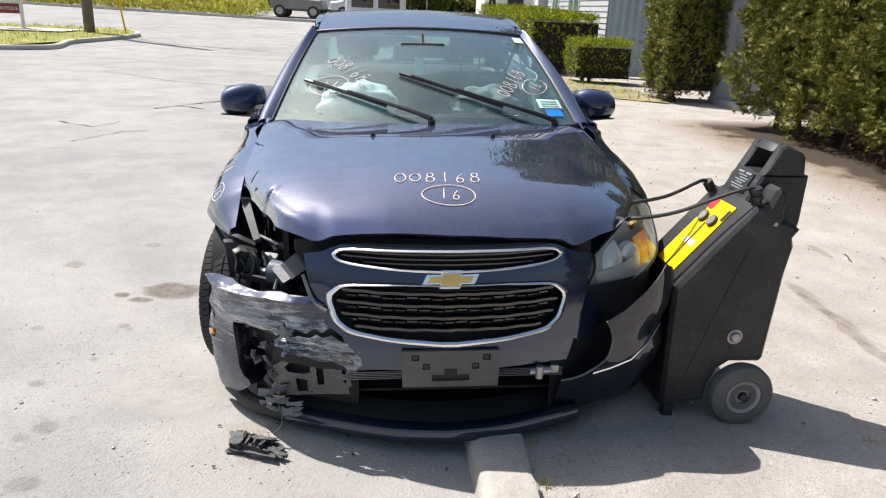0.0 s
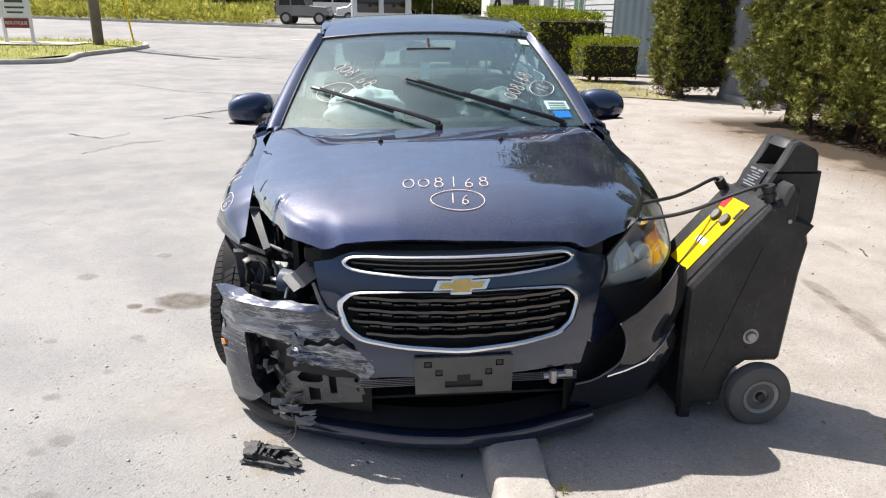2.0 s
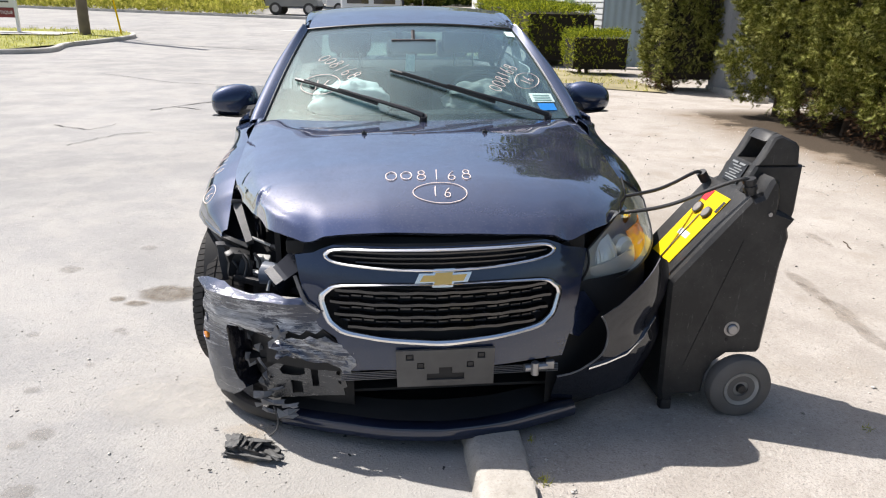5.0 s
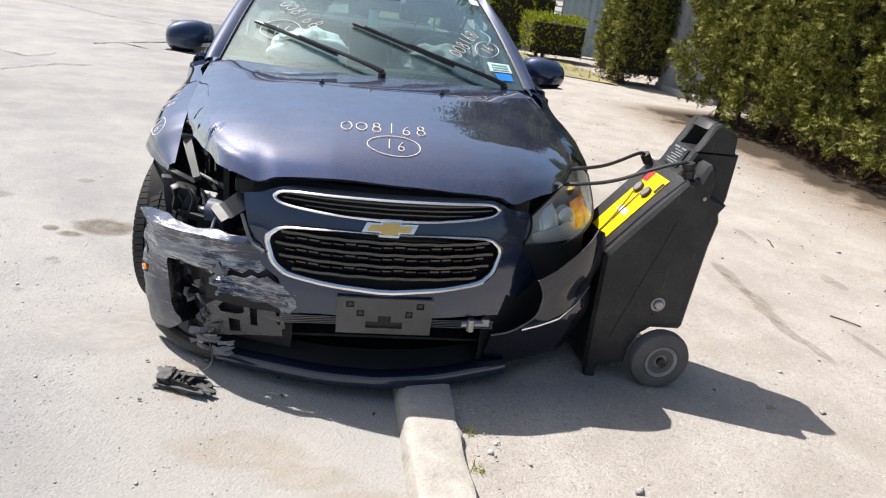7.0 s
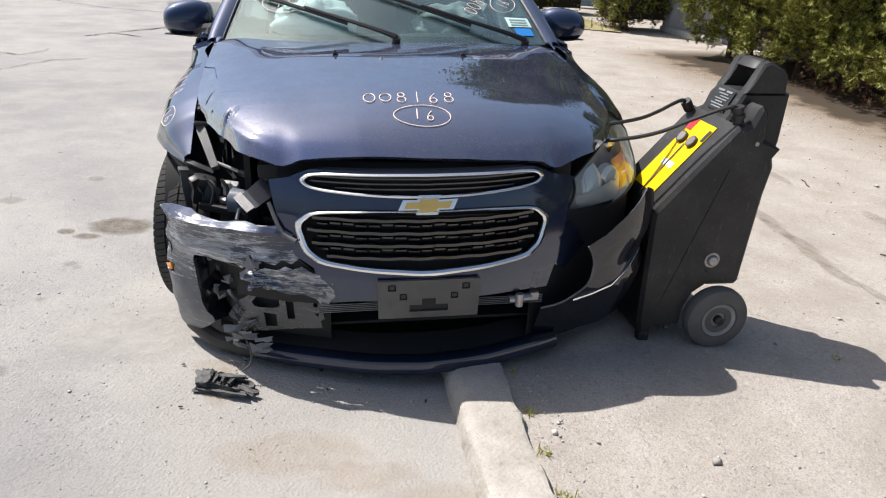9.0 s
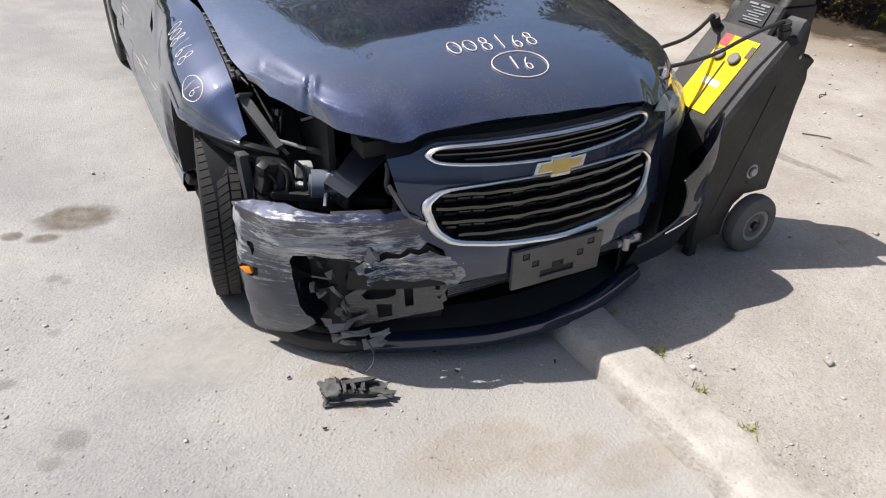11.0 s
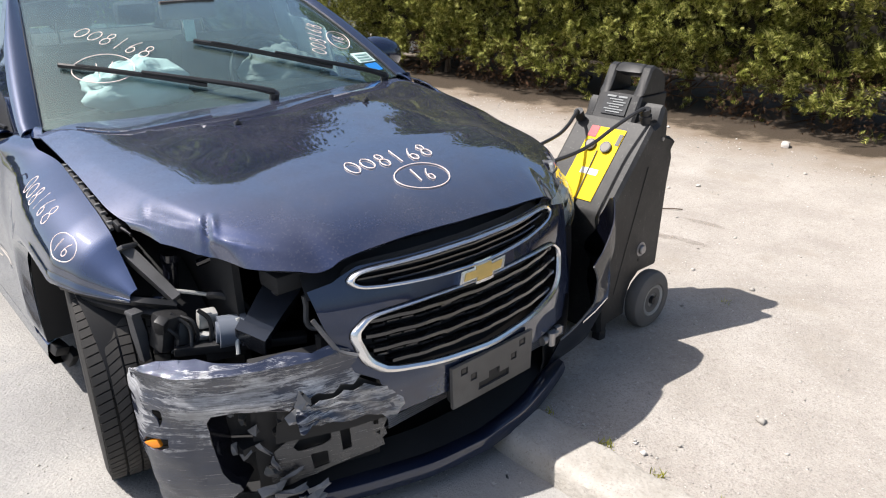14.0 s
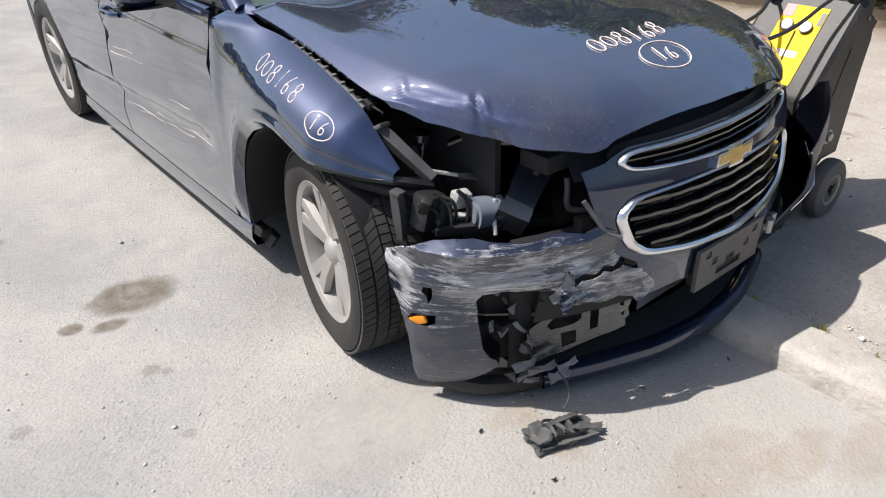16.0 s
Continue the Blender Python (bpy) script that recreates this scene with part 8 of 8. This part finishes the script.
part("guy_guard", tube([(-8.5, 23.0, gz(-8.5, 23) + 0.1), (-8.78, 22.98, 2.6)], 0.03, 6), YELLOW, pole, "yellow plastic guy guard")
p2 = thing("far_utility_pole", "grey wooden utility pole on the far bank", "pole")
part("shaft", tube([(-9.9, 43.6, gz(-9.9, 43.6)), (-9.9, 43.6, 10.5)], [0.17, 0.12], 10), POLE_WOOD, p2)
part("cross_arm", box(-9.9, 43.6, 9.9, 2.4, 0.1, 0.12), POLE_WOOD, p2, smooth=False)
for k, (za, zb, dx) in enumerate([(9.9, 8.2, -1.0), (9.9, 8.4, 1.0), (8.6, 7.0, 0.0)]):
    a, b = Vector((-9.9 + dx, 43.6, za)), Vector((34 + dx, 52, zb + 1.0))
    pts = [a.lerp(b, i / 12) - Vector((0, 0, 1.1 * 4 * (i / 12) * (1 - i / 12))) for i in range(13)]
    solo("overhead_wire", tube(pts, 0.012, 4), BLACK, "thin black overhead wire", "wire", group="wires over the street")

sign = thing("yard_sign", "white and dark red sign board on two white posts", "sign")
sx, sy, sg = -12.1, 23.0, gz(-12.1, 23.0) + 0.12
for dx in (-0.42, 0.42):
    part("post", box(sx + dx, sy, sg + 0.75, 0.09, 0.09, 1.5, 0.01), WHITE_PAINT, sign)
part("board", box(sx, sy - 0.02, sg + 1.05, 0.75, 0.04, 0.75, 0.005), WHITE_PAINT, sign)
part("red_band", box(sx, sy - 0.05, sg + 0.62, 0.75, 0.02, 0.3), simple("dark_red_paint", (0.22, 0.03, 0.03), 0.5), sign, "dark red lower band", smooth=False)
part("picture_bar", joined(box(sx, sy - 0.05, sg + 1.3, 0.55, 0.01, 0.1), box(sx, sy - 0.05, sg + 1.1, 0.6, 0.01, 0.06), box(sx, sy - 0.05, sg + 0.95, 0.5, 0.01, 0.05)), GREY_PLASTIC, sign, smooth=False)


def lettering(body, size, m, mat, parent, name="lettering", depth=0.004):
    cu = bpy.data.curves.new(name, 'FONT')
    cu.body, cu.size, cu.align_x, cu.align_y, cu.extrude = body, size, 'CENTER', 'CENTER', depth
    tmp = bpy.data.objects.new(name, cu)
    me = bpy.data.meshes.new_from_object(tmp)
    bpy.data.objects.remove(tmp)
    me.transform(m)
    me.materials.clear()
    me.materials.append(mat)
    ob = new(name, me)
    ob.parent = parent
    return ob


lettering("BOUTIQUE", 0.14, pose(sx, sy - 0.068, sg + 0.62, 90, 0, 0), WHITE_PAINT, sign)

stop = thing("stop_sign", "red octagonal stop sign with white border on a steel post", "road sign")
STOP_RED = simple("sign_red", (0.50, 0.015, 0.02), 0.45)
cx, cy, cz = 2.0, 33.0, 2.78
oct8 = lambda r: [(cx + r * math.cos(math.pi / 8 + k * math.pi / 4), cz + r * math.sin(math.pi / 8 + k * math.pi / 4)) for k in range(8)]
part("plate", prism(oct8(0.41), cy - 0.01, cy + 0.01), WHITE_PAINT, stop, smooth=False)
part("face", prism(oct8(0.38), cy - 0.018, cy - 0.011), STOP_RED, stop, "red sign face", smooth=False)
lettering("STOP", 0.30, pose(cx, cy - 0.022, cz, 90, 0, 0), WHITE_PAINT, stop)
part("post", box(cx, cy + 0.04, (cz + gz(cx, cy)) / 2 + 0.1, 0.06, 0.05, cz - gz(cx, cy) + 0.3), STEEL, stop)

boom = thing("loader_boom", "black steel folding boom of a parked machine", "machine")
part("mast", moved(box(0, 0, 0.6, 0.12, 0.12, 1.4, 0.02), pose(4.15, 25.6, 1.35, 0, -14, 0)), BLACK, boom)
part("brace", moved(box(0, 0, 0.5, 0.09, 0.09, 1.2, 0.02), pose(3.75, 25.6, 1.3, 0, 14, 0)), BLACK, boom)
part("base", box(3.95, 25.6, 0.85, 0.9, 0.5, 1.0, 0.05), BLACK, boom)


# parked vehicles
def simple_vehicle(name, outline, width, mat, label, m, windows, wheels, rear=(), glass_mat=None):
    """A vehicle from its side outline (along, up): body, side windows, wheels, and panes on its rear."""
    th = thing(name, label, "vehicle", m)
    hw = width / 2
    part("body", prism(outline, -hw, hw, 'xz', 0.06), mat, th, sharp=30)
    for w in windows:
        for s in (-1, 1):
            part("window", prism(w, s * hw - 0.012, s * hw + 0.012), glass_mat or PIANO, th, "dark side window", smooth=False)
    for a, r in wheels:
        for s in (-1, 1):
            wh = part("wheel", moved(lathe([(0.02, -0.1), (r * 0.62, -0.1), (r * 0.9, -0.1), (r, -0.06), (r, 0.06), (r * 0.9, 0.1), (r * 0.62, 0.1), (0.02, 0.1)], 24, 'y'), pose(a, s * (hw - 0.08), r)), RUBBER, th)
            part("hub", moved(lathe([(0.01, 0.105 * s), (r * 0.55, 0.108 * s), (r * 0.6, 0.09 * s)], 20, 'y'), pose(a, s * (hw - 0.08), r)), ALLOY, wh)
    for cy_, cz_, sy_, sz_, mm in rear:
        part("rear_pane", box(min(p[0] for p in outline) - 0.005, cy_, cz_, 0.03, sy_, sz_, 0.01), mm, th)
    return th


VAN_WHITE = simple("van_white", (0.72, 0.72, 0.71), 0.35, 0, 0, 10, 0.05, coat=0.5)
JEEP_GREY = simple("jeep_grey", (0.20, 0.20, 0.19), 0.4, 0.3, 0, 10, 0.05, coat=0.5)
simple_vehicle("white_van", [(0.0, 0.35), (0.0, 1.2), (0.12, 1.78), (0.35, 1.9), (3.6, 1.9), (4.3, 1.25), (5.1, 1.05), (5.2, 0.4)], 2.15, VAN_WHITE,
               "white panel van with two dark rear windows parked at the kerb", pose(-0.36, 24.6, gz(0, 24.6) - 0.02, 0, 0, 90) @ Matrix.Diagonal((1, 1, 1.13, 1)), [[(3.1, 1.2), (3.2, 1.75), (3.6, 1.75), (4.1, 1.22)]], [(0.9, 0.35), (4.3, 0.35)],
               [(-0.47, 1.42, 0.72, 0.52, SIDE_GLASS), (0.47, 1.42, 0.72, 0.52, SIDE_GLASS), (-0.47, 1.42, 0.76, 0.56, PIANO), (0.47, 1.42, 0.76, 0.56, PIANO)][2:])
jp = simple_vehicle("grey_jeep", [(0.0, 0.55), (0.0, 1.05), (0.08, 1.75), (0.2, 1.82), (1.9, 1.82), (2.15, 1.2), (3.35, 1.12), (3.45, 0.6), (3.0, 0.5), (0.5, 0.5)], 1.7, JEEP_GREY,
                    "dark grey boxy off-road car parked on the far verge", pose(-6.2, 41.0, gz(-5, 41.0) - 0.02, 0, 0, -8) @ Matrix.Diagonal((.86, .86, .86, 1)), [[(0.25, 1.2), (0.3, 1.68), (0.95, 1.68), (0.95, 1.2)], [(1.05, 1.2), (1.05, 1.68), (1.8, 1.68), (2.0, 1.2)]], [(0.65, 0.4), (2.85, 0.4)])
part("spare_wheel", moved(lathe([(0.02, -0.12), (0.34, -0.12), (0.38, -0.07), (0.38, 0.07), (0.02, 0.1)], 20, 'x'), pose(-0.1, 0, 1.0)), RUBBER, jp)
simple_vehicle("white_car", [(0.0, 0.4), (0.05, 0.85), (0.7, 0.95), (1.3, 1.4), (2.6, 1.42), (3.3, 0.95), (4.2, 0.8), (4.3, 0.4)], 1.75, VAN_WHITE,
               "white car parked on the far verge", pose(-2.9, 43.0, gz(-3, 43), 0, 0, -14), [[(0.85, 0.98), (1.35, 1.33), (1.95, 1.34), (1.95, 0.98)], [(2.02, 0.98), (2.02, 1.34), (2.55, 1.34), (3.1, 0.98)]], [(0.8, 0.32), (3.4, 0.32)])
simple_vehicle("white_suv", [(0.0, 0.45), (0.02, 1.1), (0.3, 1.62), (2.9, 1.64), (3.5, 1.1), (4.4, 1.0), (4.5, 0.45)], 1.8, VAN_WHITE,
               "white station wagon parked behind the jeep", pose(-4.9, 46.5, gz(-4, 46), 0, 0, -12), [[(0.3, 1.1), (0.42, 1.52), (1.6, 1.53), (1.6, 1.1)], [(1.7, 1.1), (1.7, 1.53), (2.8, 1.53), (3.25, 1.1)]], [(0.85, 0.36), (3.5, 0.36)])
solo("road_marking", ([(x, y, gz(x, y) + 0.012) for x, y in ((-4.0, 28.0), (-2.7, 27.7), (-2.7, 27.85), (-4.0, 28.15))], [(0, 1, 2, 3)]), WHITE_PAINT, "short worn white line on the road", "marking", kind="structure")
